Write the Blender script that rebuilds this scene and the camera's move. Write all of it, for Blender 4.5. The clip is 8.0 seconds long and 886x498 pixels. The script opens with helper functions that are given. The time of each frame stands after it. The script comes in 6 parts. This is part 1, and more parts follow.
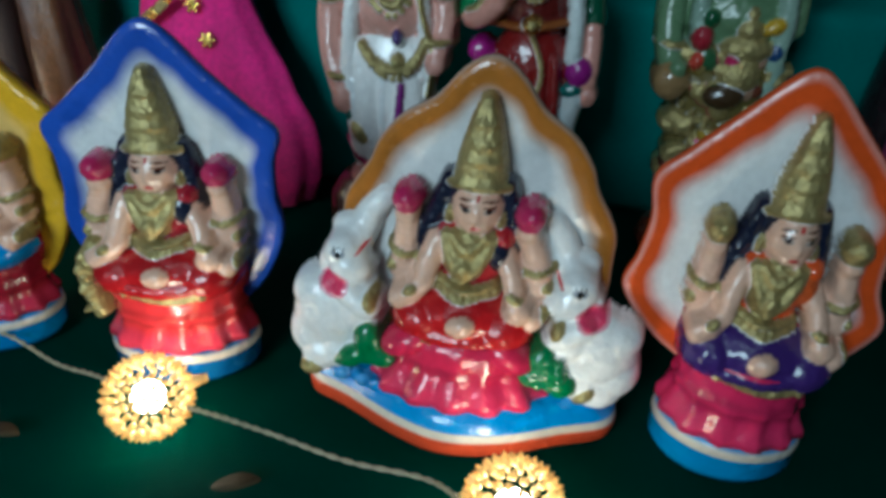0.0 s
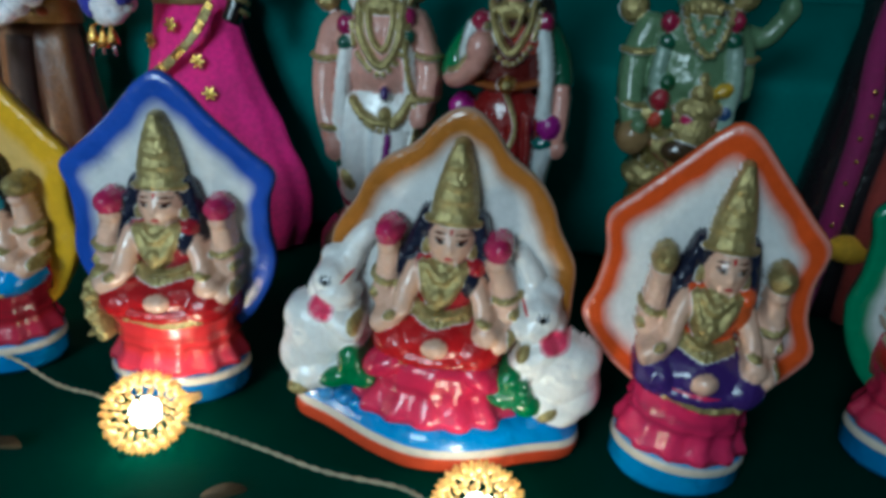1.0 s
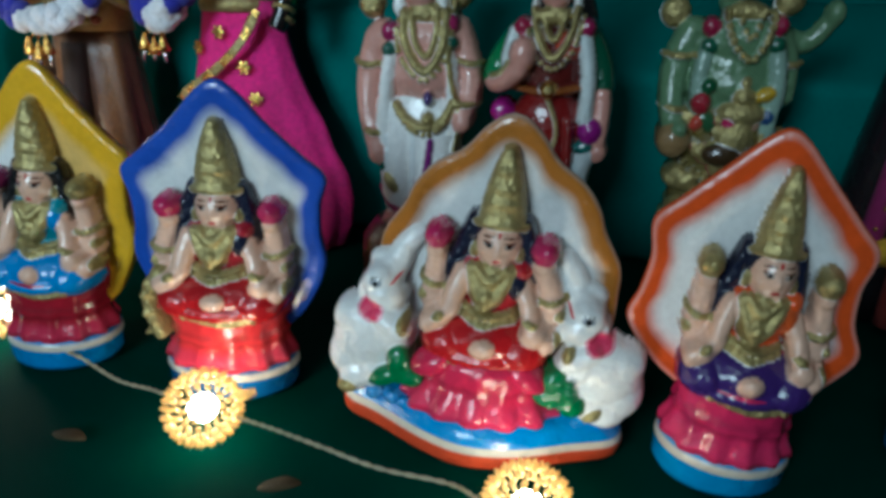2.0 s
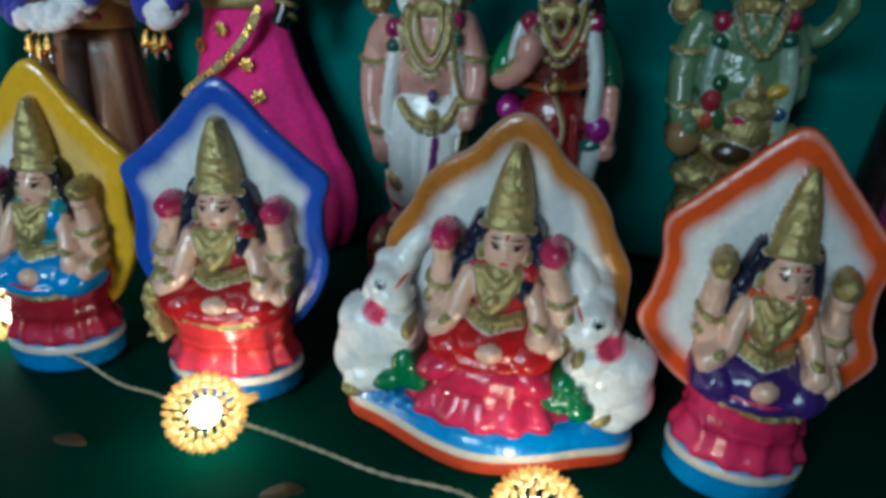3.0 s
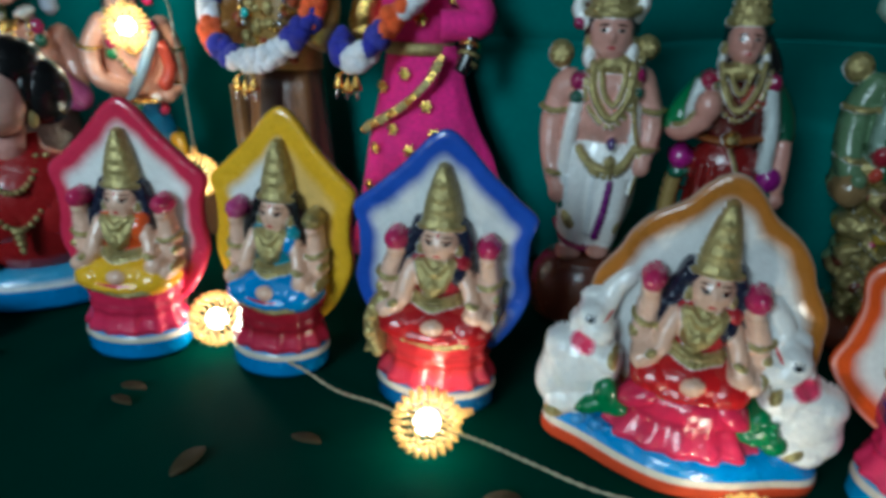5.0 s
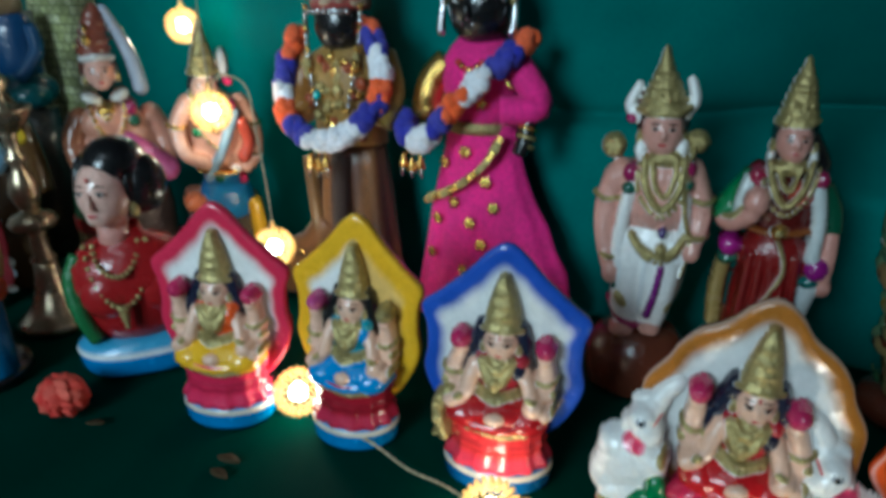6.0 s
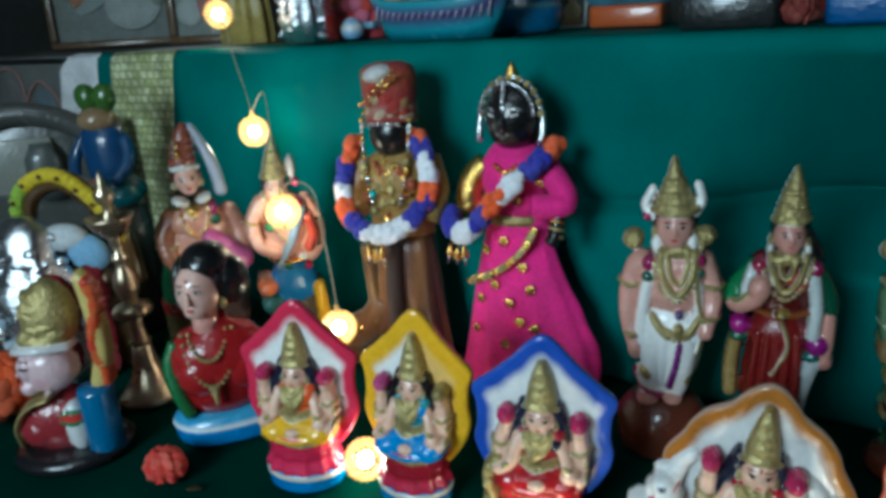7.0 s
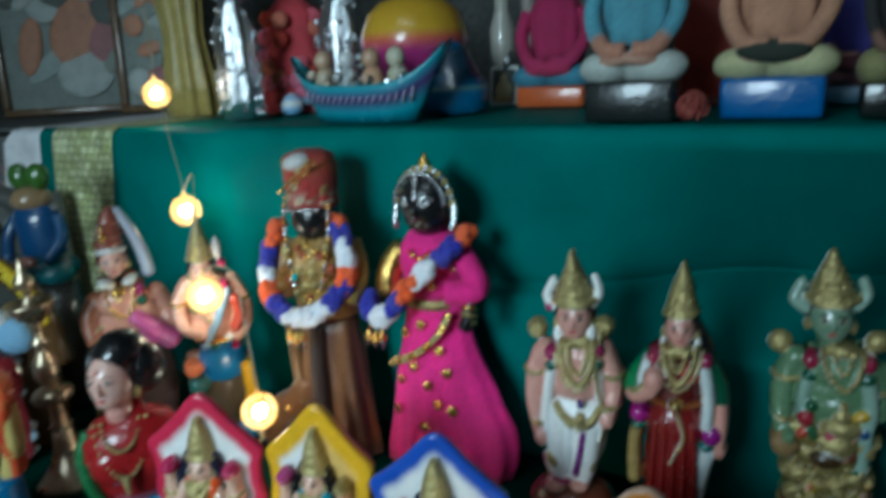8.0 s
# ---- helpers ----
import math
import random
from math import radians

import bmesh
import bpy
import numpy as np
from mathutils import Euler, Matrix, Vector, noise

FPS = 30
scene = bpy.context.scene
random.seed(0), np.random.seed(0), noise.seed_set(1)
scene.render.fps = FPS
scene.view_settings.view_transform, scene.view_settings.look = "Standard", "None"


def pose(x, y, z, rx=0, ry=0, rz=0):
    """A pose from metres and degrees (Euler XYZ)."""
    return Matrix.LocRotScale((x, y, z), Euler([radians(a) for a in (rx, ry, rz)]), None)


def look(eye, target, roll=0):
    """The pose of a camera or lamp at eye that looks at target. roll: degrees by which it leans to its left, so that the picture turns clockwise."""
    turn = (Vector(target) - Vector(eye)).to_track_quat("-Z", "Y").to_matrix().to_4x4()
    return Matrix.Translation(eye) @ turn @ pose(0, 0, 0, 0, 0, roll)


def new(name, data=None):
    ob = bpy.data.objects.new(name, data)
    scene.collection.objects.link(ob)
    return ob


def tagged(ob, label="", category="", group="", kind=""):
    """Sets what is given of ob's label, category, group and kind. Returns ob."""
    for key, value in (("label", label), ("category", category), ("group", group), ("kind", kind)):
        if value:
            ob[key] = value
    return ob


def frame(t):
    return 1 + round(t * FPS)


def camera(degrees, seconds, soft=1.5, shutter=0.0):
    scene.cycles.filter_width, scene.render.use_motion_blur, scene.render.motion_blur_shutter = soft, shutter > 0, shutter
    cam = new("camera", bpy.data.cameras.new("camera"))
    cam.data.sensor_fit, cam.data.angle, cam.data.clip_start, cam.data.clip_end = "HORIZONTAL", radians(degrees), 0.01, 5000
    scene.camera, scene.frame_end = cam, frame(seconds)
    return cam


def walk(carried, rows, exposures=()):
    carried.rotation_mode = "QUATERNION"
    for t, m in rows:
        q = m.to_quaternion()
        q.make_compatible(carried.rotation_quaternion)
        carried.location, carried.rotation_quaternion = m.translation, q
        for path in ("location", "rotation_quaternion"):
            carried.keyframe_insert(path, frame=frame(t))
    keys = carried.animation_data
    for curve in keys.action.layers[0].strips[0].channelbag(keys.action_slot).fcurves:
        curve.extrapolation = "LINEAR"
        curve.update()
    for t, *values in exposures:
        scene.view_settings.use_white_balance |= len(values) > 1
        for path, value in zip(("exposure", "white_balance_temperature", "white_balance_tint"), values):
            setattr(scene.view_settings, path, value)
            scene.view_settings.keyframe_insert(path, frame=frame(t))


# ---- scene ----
cam = camera(66.4, 8.0, soft=3.8, shutter=0.5)
PATH = [
    (0, (0.016, 0.009, 0.204), (-0.016, 1.779, -0.726), 0.8),
    (0.5, (0.019, -0.014, 0.206), (0.014, 1.811, -0.611), 1.6),
    (1, (0.022, -0.023, 0.206), (0.017, 1.823, -0.564), 2.0),
    (1.5, (0.017, -0.029, 0.21), (-0.03, 1.821, -0.547), 1.7),
    (1.7, (0.013, -0.031, 0.21), (-0.053, 1.817, -0.553), 1.6),
    (3, (0.011, -0.023, 0.21), (-0.081, 1.815, -0.575), 1.1),
    (3.5, (0.003, -0.023, 0.204), (-0.051, 1.821, -0.568), 1.8),
    (4, (-0.015, -0.044, 0.212), (-0.16, 1.8, -0.549), 1.2),
    (4.5, (-0.037, -0.06, 0.225), (-0.263, 1.791, -0.498), 0.8),
    (4.7, (-0.049, -0.062, 0.224), (-0.286, 1.788, -0.499), 1.4),
    (5.8, (-0.064, -0.068, 0.292), (-0.487, 1.715, -0.51), -0.1),
    (6, (-0.063, -0.073, 0.307), (-0.496, 1.72, -0.467), -0.4),
    (6.5, (-0.059, -0.115, 0.347), (-0.607, 1.671, -0.365), -2.5),
    (7, (-0.051, -0.132, 0.371), (-0.604, 1.674, -0.286), -3.3),
    (7.5, (-0.032, -0.134, 0.379), (-0.578, 1.674, -0.28), -3.7),
    (7.6, (-0.022, -0.131, 0.386), (-0.585, 1.673, -0.270), -3.9),
    (8, (0.012, -0.114, 0.41), (-0.496, 1.742, -0.132), -3.2),
]
import functools

walk(cam, [(t, look(eye, target, roll)) for t, eye, target, roll in PATH], [(0, -0.25, 5650, 2), (4.5, -0.31, 5700, 2), (6.5, -0.02, 5750, 2), (8, 0.12, 5700, 0)])

# ---------------------------------------------------------------- light
world = bpy.data.worlds.new("world")
scene.world = world
world.use_nodes = True
wn = world.node_tree
sky = wn.nodes.new("ShaderNodeTexSky")
sky.sky_type, sky.sun_disc = "NISHITA", False
sky.sun_elevation, sky.sun_rotation = radians(35), radians(220)
wn.nodes["Background"].inputs["Strength"].default_value = 0.08
wn.links.new(sky.outputs[0], wn.nodes["Background"].inputs["Color"])


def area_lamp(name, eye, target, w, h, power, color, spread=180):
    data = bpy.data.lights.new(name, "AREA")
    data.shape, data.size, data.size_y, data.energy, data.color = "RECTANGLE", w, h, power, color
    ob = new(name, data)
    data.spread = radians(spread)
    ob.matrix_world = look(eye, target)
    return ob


# Unseen soft lamps added to light the display; no window or tube is built.
FRONT_KEY_AT = (-0.62, -0.98, 0.66)
area_lamp("added_front_key", FRONT_KEY_AT, (-0.30, 0.37, 0.14), 0.5, 0.5, 4.3, (0.78, 0.94, 1.0), 84)
area_lamp("added_overhead_fill", (-0.40, -0.90, 2.2), (-0.15, 0.4, 0.2), 1.1, 0.06, 3.6, (0.84, 0.95, 1.0))

LAMP_BALLS = [(0.038, 0.172, 0.0195), (-0.108, 0.224, 0.0195), (-0.264, 0.306, 0.0205), (-0.335, 0.425, 0.080),
              (-0.396, 0.452, 0.191), (-0.489, 0.570, 0.252), (-0.580, 0.672, 0.385)]
for at in LAMP_BALLS:
    data = bpy.data.lights.new("bulb_light", "POINT")
    data.energy, data.color, data.shadow_soft_size = 0.04, (1.0, 0.80, 0.50), 0.0012
    new("bulb_light", data).location = at


# ---------------------------------------------------------------- materials
def mat(name, rough=0.5, metal=0.0, coat=0.0, color=None, attr=False, noise_scale=300.0, vary=0.12, bump=0.0,
        bump_scale=900.0, sheen=0.0, spec=0.5, patch=40.0, patch_vary=0.15):
    m = bpy.data.materials.new(name)
    m.use_nodes = True
    t = m.node_tree
    n, l = t.nodes, t.links
    p = n["Principled BSDF"]
    p.inputs["Roughness"].default_value = rough
    p.inputs["Metallic"].default_value = metal
    p.inputs["Coat Weight"].default_value = coat
    p.inputs["Coat Roughness"].default_value = 0.08
    p.inputs["Sheen Weight"].default_value = sheen
    p.inputs["Specular IOR Level"].default_value = spec
    if attr:
        a = n.new("ShaderNodeAttribute")
        a.attribute_name = "paint"
        base = a.outputs["Color"]
    else:
        r = n.new("ShaderNodeRGB")
        r.outputs[0].default_value = (*color, 1)
        base = r.outputs[0]
    co = n.new("ShaderNodeTexCoord")
    value = None
    for sc, v in ((noise_scale, vary), (patch, patch_vary)):
        z = n.new("ShaderNodeTexNoise")
        z.inputs["Scale"].default_value, z.inputs["Detail"].default_value = sc, 4
        l.new(co.outputs["Object"], z.inputs["Vector"])
        r = n.new("ShaderNodeMapRange")
        r.inputs["From Min"].default_value, r.inputs["From Max"].default_value = 0.3, 0.7
        r.inputs["To Min"].default_value, r.inputs["To Max"].default_value = 1 - v, 1 + v
        l.new(z.outputs["Fac"], r.inputs["Value"])
        if value is None:
            value = r.outputs[0]
        else:
            x = n.new("ShaderNodeMath")
            x.operation = "MULTIPLY"
            l.new(value, x.inputs[0]), l.new(r.outputs[0], x.inputs[1])
            value = x.outputs[0]
    mix = n.new("ShaderNodeVectorMath")
    mix.operation = "SCALE"
    l.new(base, mix.inputs[0]), l.new(value, mix.inputs["Scale"])
    l.new(mix.outputs[0], p.inputs["Base Color"])
    rr = n.new("ShaderNodeMapRange")
    rr.inputs["To Min"].default_value, rr.inputs["To Max"].default_value = rough * 0.75, min(1, rough * 1.3)
    l.new(z.outputs["Fac"], rr.inputs["Value"]), l.new(rr.outputs[0], p.inputs["Roughness"])
    if bump:
        b, z2 = n.new("ShaderNodeBump"), n.new("ShaderNodeTexNoise")
        z2.inputs["Scale"].default_value, z2.inputs["Detail"].default_value = bump_scale, 3
        l.new(co.outputs["Object"], z2.inputs["Vector"])
        b.inputs["Strength"].default_value, b.inputs["Distance"].default_value = bump, 0.002
        l.new(z2.outputs["Fac"], b.inputs["Height"]), l.new(b.outputs[0], p.inputs["Normal"])
    return m


ENAMEL = mat("glossy_enamel_paint", 0.25, coat=0.45, attr=True, bump=0.40, bump_scale=210, vary=0.05, patch_vary=0.07)
GOLD = mat("gold_paint", 0.38, metal=0.55, color=(0.40, 0.32, 0.13), bump=0.7, bump_scale=400, vary=0.25)
BRIGHT_GOLD = mat("gold_foil", 0.22, metal=0.95, color=(0.80, 0.50, 0.14), bump=0.6, bump_scale=420, vary=0.2)
BRASS = mat("polished_brass", 0.28, metal=0.9, color=(0.55, 0.44, 0.30), bump=0.1, vary=0.2)
SILVER = mat("silver_foil", 0.2, metal=0.95, color=(0.7, 0.72, 0.75), bump=0.6, bump_scale=300, vary=0.2)
FABRIC = mat("dyed_fabric", 0.7, attr=True, bump=0.5, bump_scale=1400, sheen=0.06, vary=0.14)
SATIN = mat("brown_satin", 0.35, attr=True, bump=0.3, bump_scale=300, sheen=0.2, vary=0.2)
WOOL = mat("wool_tuft", 0.95, attr=True, bump=0.4, bump_scale=1200, sheen=0.1, vary=0.12)
PETAL = mat("flower_petal", 0.7, attr=True, bump=0.3, bump_scale=500, spec=0.15)
CARD = mat("printed_card", 0.6, attr=True, bump=0.1)
SLOTS = [ENAMEL, GOLD, BRIGHT_GOLD, SILVER, FABRIC, SATIN, WOOL, BRASS, PETAL, CARD]
E_, G_, B_, S_, F_, T_, W_, R_, P_, C_ = range(10)

CLOTH = mat("green_satin_cloth", 0.6, color=(0.0, 0.142, 0.126), bump=0.35, bump_scale=1800, sheen=0.0, vary=0.10,
            noise_scale=600, patch=9, patch_vary=0.2, spec=0.15)
# Lower step's shade is put into this darker copy of the green satin.
SHADED_CLOTH = mat("shaded_green_satin_cloth", 0.7, color=(0.0, 0.026, 0.018), bump=0.35, bump_scale=1800, vary=0.10, noise_scale=600, patch=9, patch_vary=0.2, spec=0.02)
WHITE_CLOTH = mat("white_cotton_cloth", 0.8, color=(0.80, 0.80, 0.82), bump=0.3, bump_scale=1500)
ZARI = mat("gold_zari_weave", 0.38, metal=0.35, color=(0.70, 0.72, 0.36), bump=0.8, bump_scale=260, vary=0.3, patch=45, patch_vary=0.35)
zari_nodes, zari_links = ZARI.node_tree.nodes, ZARI.node_tree.links
weave, where, flat, turned_co = (zari_nodes.new(k) for k in ("ShaderNodeTexBrick", "ShaderNodeTexCoord", "ShaderNodeSeparateXYZ", "ShaderNodeCombineXYZ"))
zari_links.new(where.outputs["Object"], flat.inputs[0])
zari_links.new(flat.outputs["X"], turned_co.inputs["X"]), zari_links.new(flat.outputs["Z"], turned_co.inputs["Y"])
zari_links.new(turned_co.outputs[0], weave.inputs["Vector"])
for socket, value in (("Scale", 1.0), ("Brick Width", 0.013), ("Row Height", 0.011), ("Mortar Size", 0.0012), ("Mortar Smooth", 0.6), ("Bias", 0.0)):
    weave.inputs[socket].default_value = value
weave.inputs["Color1"].default_value, weave.inputs["Color2"].default_value, weave.inputs["Mortar"].default_value = (0.92, 0.94, 0.60, 1), (0.58, 0.62, 0.28, 1), (0.30, 0.34, 0.12, 1)
shade = next(n for n in zari_nodes if n.bl_idname == "ShaderNodeVectorMath")
zari_links.new(weave.outputs["Color"], shade.inputs[0])
WALL = mat("painted_plaster", 0.85, color=(0.30, 0.33, 0.31), bump=0.2, bump_scale=60, noise_scale=25, patch=2)
DARK_WALL = mat("dark_printed_cloth", 0.8, color=(0.10, 0.105, 0.10), bump=0.3, bump_scale=200, noise_scale=60, vary=0.3, patch=8, patch_vary=0.4)
ROOM_FLOOR = mat("grey_cement_floor", 0.7, color=(0.2, 0.19, 0.18), bump=0.2, bump_scale=40, noise_scale=15, patch=2)
WIRE = mat("clear_plastic_wire", 0.25, color=(0.42, 0.36, 0.24), vary=0.2)


def glow(name, color, strength):
    m = bpy.data.materials.new(name)
    m.use_nodes = True
    p = m.node_tree.nodes["Principled BSDF"]
    p.inputs["Emission Color"].default_value = (*color, 1)
    p.inputs["Emission Strength"].default_value = strength
    return m


BULB = glow("lit_bulb", (1.0, 0.94, 0.80), 36)


def bead_material():
    m = bpy.data.materials.new("gold_tinted_bead")
    m.use_nodes = True
    n, l = m.node_tree.nodes, m.node_tree.links
    p, tr, mx = n["Principled BSDF"], n.new("ShaderNodeBsdfTranslucent"), n.new("ShaderNodeMixShader")
    p.inputs["Base Color"].default_value = (0.88, 0.68, 0.36, 1)
    p.inputs["Metallic"].default_value, p.inputs["Roughness"].default_value = 0.6, 0.3
    tr.inputs["Color"].default_value = (1.0, 0.84, 0.52, 1)
    mx.inputs[0].default_value = 0.65
    l.new(p.outputs[0], mx.inputs[1]), l.new(tr.outputs[0], mx.inputs[2])
    l.new(mx.outputs[0], n["Material Output"].inputs["Surface"])
    return m


BEAD = bead_material()

# paints
WHITE, CREAM, SKIN, PINK_SKIN = (0.80, 0.79, 0.77), (0.60, 0.54, 0.45), (0.72, 0.45, 0.33), (0.60, 0.29, 0.24)
RED, CRIMSON, PINK, MAGENTA = (0.50, 0.012, 0.015), (0.33, 0.010, 0.025), (0.68, 0.045, 0.13), (0.82, 0.010, 0.24)
LOTUS, BLUE, ROYAL, NAVY = (0.60, 0.020, 0.075), (0.012, 0.22, 0.56), (0.022, 0.080, 0.44), (0.010, 0.013, 0.032)
PURPLE, YELLOW, ORANGE, GREEN = (0.045, 0.018, 0.14), (0.78, 0.42, 0.016), (0.70, 0.085, 0.012), (0.008, 0.16, 0.05)
BROWN, BLACK, OCHRE, LEAF = (0.12, 0.030, 0.015), (0.008, 0.008, 0.009), (0.42, 0.15, 0.022), (0.10, 0.30, 0.16)
CROWN_RED, SKYBLUE, TEAL = (0.48, 0.02, 0.10), (0.25, 0.48, 0.75), (0.02, 0.26, 0.34)


# ---------------------------------------------------------------- shaping helpers
def lerp(a, b, f):
    return tuple(x + (y - x) * f for x, y in zip(a, b))


@functools.lru_cache(None)
def unit_ball(seg, rows):
    verts, quads = [Vector((0, 0, 1))], []
    for j in range(1, rows):
        a = math.pi * j / rows
        verts += [Vector((math.sin(a) * math.cos(2 * math.pi * i / seg), math.sin(a) * math.sin(2 * math.pi * i / seg), math.cos(a))) for i in range(seg)]
    verts.append(Vector((0, 0, -1)))
    for i in range(seg):
        k = (i + 1) % seg
        quads.append((0, 1 + i, 1 + k))
        for j in range(rows - 2):
            quads.append((1 + j * seg + i, 1 + (j + 1) * seg + i, 1 + (j + 1) * seg + k, 1 + j * seg + k))
        base = 1 + (rows - 2) * seg
        quads.append((base + i, len(verts) - 1, base + k))
    return verts, quads


class Clay:
    """Shapes joined into one painted mesh; x across, y to the back, z up."""

    def __init__(self):
        self.bm = bmesh.new()
        self.paint = self.bm.verts.layers.float_color.new("paint")

    def _done(self, verts, color, m):
        for v in verts:
            v[self.paint] = (*color, 1)
            for f in v.link_faces:
                f.material_index, f.smooth = m, True

    def ball(self, c, r, color=WHITE, m=E_, rot=(0, 0, 0), seg=14):
        r = (r, r, r) if isinstance(r, (int, float)) else r
        mx = pose(*c, *rot) @ Matrix.Diagonal((*r, 1))
        rows, paint = max(5, seg * 2 // 3), (*color, 1)
        verts, quads = unit_ball(seg, rows)
        made = []
        for q in verts:
            v = self.bm.verts.new(mx @ q)
            v[self.paint] = paint
            made.append(v)
        for q in quads:
            f = self.bm.faces.new([made[i] for i in q])
            f.material_index, f.smooth = m, True

    def lathe(self, profile, c=(0, 0, 0), color=WHITE, m=E_, sx=1.0, sy=1.0, seg=28, ripple=0.0, folds=9, rot=(0, 0, 0), colors=None, y_shift=None):
        mx = pose(*c, *rot)
        rings = []
        for k, (r, z) in enumerate(profile):
            ring = []
            for i in range(seg):
                a = 2 * math.pi * i / seg
                q = r * (1 + ripple * math.sin(a * folds) * (1 - k / max(1, len(profile) - 1)))
                v = self.bm.verts.new(mx @ Vector((q * math.cos(a) * sx, q * math.sin(a) * sy + (y_shift[k] if y_shift else 0), z)))
                v[self.paint] = (*(colors[k] if colors else color), 1)
                ring.append(v)
            rings.append(ring)
        faces = []
        for a, b in zip(rings, rings[1:]):
            for i in range(seg):
                j = (i + 1) % seg
                faces.append(self.bm.faces.new((a[i], a[j], b[j], b[i])))
        faces.append(self.bm.faces.new(rings[0][::-1]))
        faces.append(self.bm.faces.new(rings[-1]))
        for f in faces:
            f.material_index, f.smooth = m, True

    def tube(self, pts, r, color=WHITE, m=E_, seg=9, colors=None):
        pts = [Vector(p) for p in pts]
        rad = r if isinstance(r, (list, tuple)) else [r] * len(pts)
        rings = []
        for k, p in enumerate(pts):
            d = (pts[min(k + 1, len(pts) - 1)] - pts[max(k - 1, 0)]).normalized()
            u = d.cross(Vector((0.13, 0.97, 0.21))).normalized()
            w = d.cross(u)
            ring = []
            for i in range(seg):
                a = 2 * math.pi * i / seg
                v = self.bm.verts.new(p + (u * math.cos(a) + w * math.sin(a)) * rad[k])
                v[self.paint] = (*(colors[k] if colors else color), 1)
                ring.append(v)
            rings.append(ring)
        faces = [self.bm.faces.new((a[i], a[(i + 1) % seg], b[(i + 1) % seg], b[i])) for a, b in zip(rings, rings[1:]) for i in range(seg)]
        faces += [self.bm.faces.new(rings[0][::-1]), self.bm.faces.new(rings[-1])]
        for f in faces:
            f.material_index, f.smooth = m, True

    def slab(self, outline, y_front, y_back, rings, m=E_, centre=(0, 0.08), back=WHITE):
        """A shield with the outline (x, z); rings: (scale towards the centre, how far the face sinks, colour)."""
        loops = []
        layers = [(0.0, y_back, back), (0.97, y_back, back)] + [(s, y_front + d, c) for s, d, c in rings]
        for s0, y, c in layers:
            loop = []
            for x, z in outline:
                s = s0 * (1 + (0.05 * noise.noise(Vector((x * 70, z * 70, 1.5))) if 0.5 < s0 < 0.9 else 0))
                v = self.bm.verts.new((centre[0] + (x - centre[0]) * max(s, 0.02), y, centre[1] + (z - centre[1]) * max(s, 0.02)))
                v[self.paint] = (*c, 1)
                loop.append(v)
            loops.append(loop)
        n = len(outline)
        faces = [self.bm.faces.new((a[i], a[(i + 1) % n], b[(i + 1) % n], b[i])) for a, b in zip(loops, loops[1:]) for i in range(n)]
        faces += [self.bm.faces.new(loops[0]), self.bm.faces.new(loops[-1][::-1])]
        for f in faces:
            f.material_index, f.smooth = m, True

    def box(self, c, size, color, m=E_, bevel=0.002, rot=(0, 0, 0)):
        part_bm = bmesh.ops.create_cube(self.bm, size=1, matrix=pose(*c, *rot) @ Matrix.Diagonal((*size, 1)))
        verts = part_bm["verts"]
        edges = list({e for v in verts for e in v.link_edges})
        made = bmesh.ops.bevel(self.bm, geom=edges, offset=bevel, segments=2, affect="EDGES", profile=0.5)
        every = {v for f in made["faces"] for v in f.verts} | {v for v in verts if v.is_valid}
        self._done(every, color, m)

    def mesh(self, name):
        bmesh.ops.recalc_face_normals(self.bm, faces=self.bm.faces)
        data = bpy.data.meshes.new(name)
        self.bm.to_mesh(data)
        self.bm.free()
        for s in SLOTS:
            data.materials.append(s)
        return data

    def thing(self, name, m, label, category, group=""):
        ob = new(name, self.mesh(name))
        ob.matrix_world = m
        return tagged(ob, label, category, group)


def part(name, bm, material, parent, label=""):
    bmesh.ops.recalc_face_normals(bm, faces=bm.faces)
    data = bpy.data.meshes.new(name)
    bm.to_mesh(data)
    bm.free()
    for f in data.polygons:
        f.use_smooth = True
    data.materials.append(material)
    ob = new(name, data)
    ob.parent = parent
    return tagged(ob, label)


def sheet(name, us, vs, place, material, label, category="", parent=None, thick=0.004):
    """A cloth or board as a grid with thickness; place(u, v) gives the point."""
    bm = bmesh.new()
    grid = [[bm.verts.new(place(u, v)) for v in vs] for u in us]
    for a, b in zip(grid, grid[1:]):
        for i in range(len(vs) - 1):
            bm.faces.new((a[i], b[i], b[i + 1], a[i + 1]))
    bmesh.ops.recalc_face_normals(bm, faces=bm.faces)
    bmesh.ops.solidify(bm, geom=bm.faces[:], thickness=thick)
    data = bpy.data.meshes.new(name)
    bm.to_mesh(data)
    bm.free()
    for f in data.polygons:
        f.use_smooth = True
    data.materials.append(material)
    ob = new(name, data)
    if parent:
        ob.parent = parent
    return tagged(ob, label, category, kind="" if parent else "structure")


def curve_points(pts, n=8, closed=False):
    """A smooth line through the points."""
    pts = [Vector(p) for p in pts]
    out = []
    count = len(pts) if closed else len(pts) - 1
    for i in range(count):
        g = lambda k: pts[k % len(pts)] if closed else pts[max(0, min(len(pts) - 1, k))]
        p0, p1, p2, p3 = g(i - 1), g(i), g(i + 1), g(i + 2)
        for k in range(n):
            s = k / n
            out.append(0.5 * (2 * p1 + (p2 - p0) * s + (2 * p0 - 5 * p1 + 4 * p2 - p3) * s * s + (3 * p1 - p0 - 3 * p2 + p3) * s ** 3))
    if not closed:
        out.append(pts[-1])
    return out


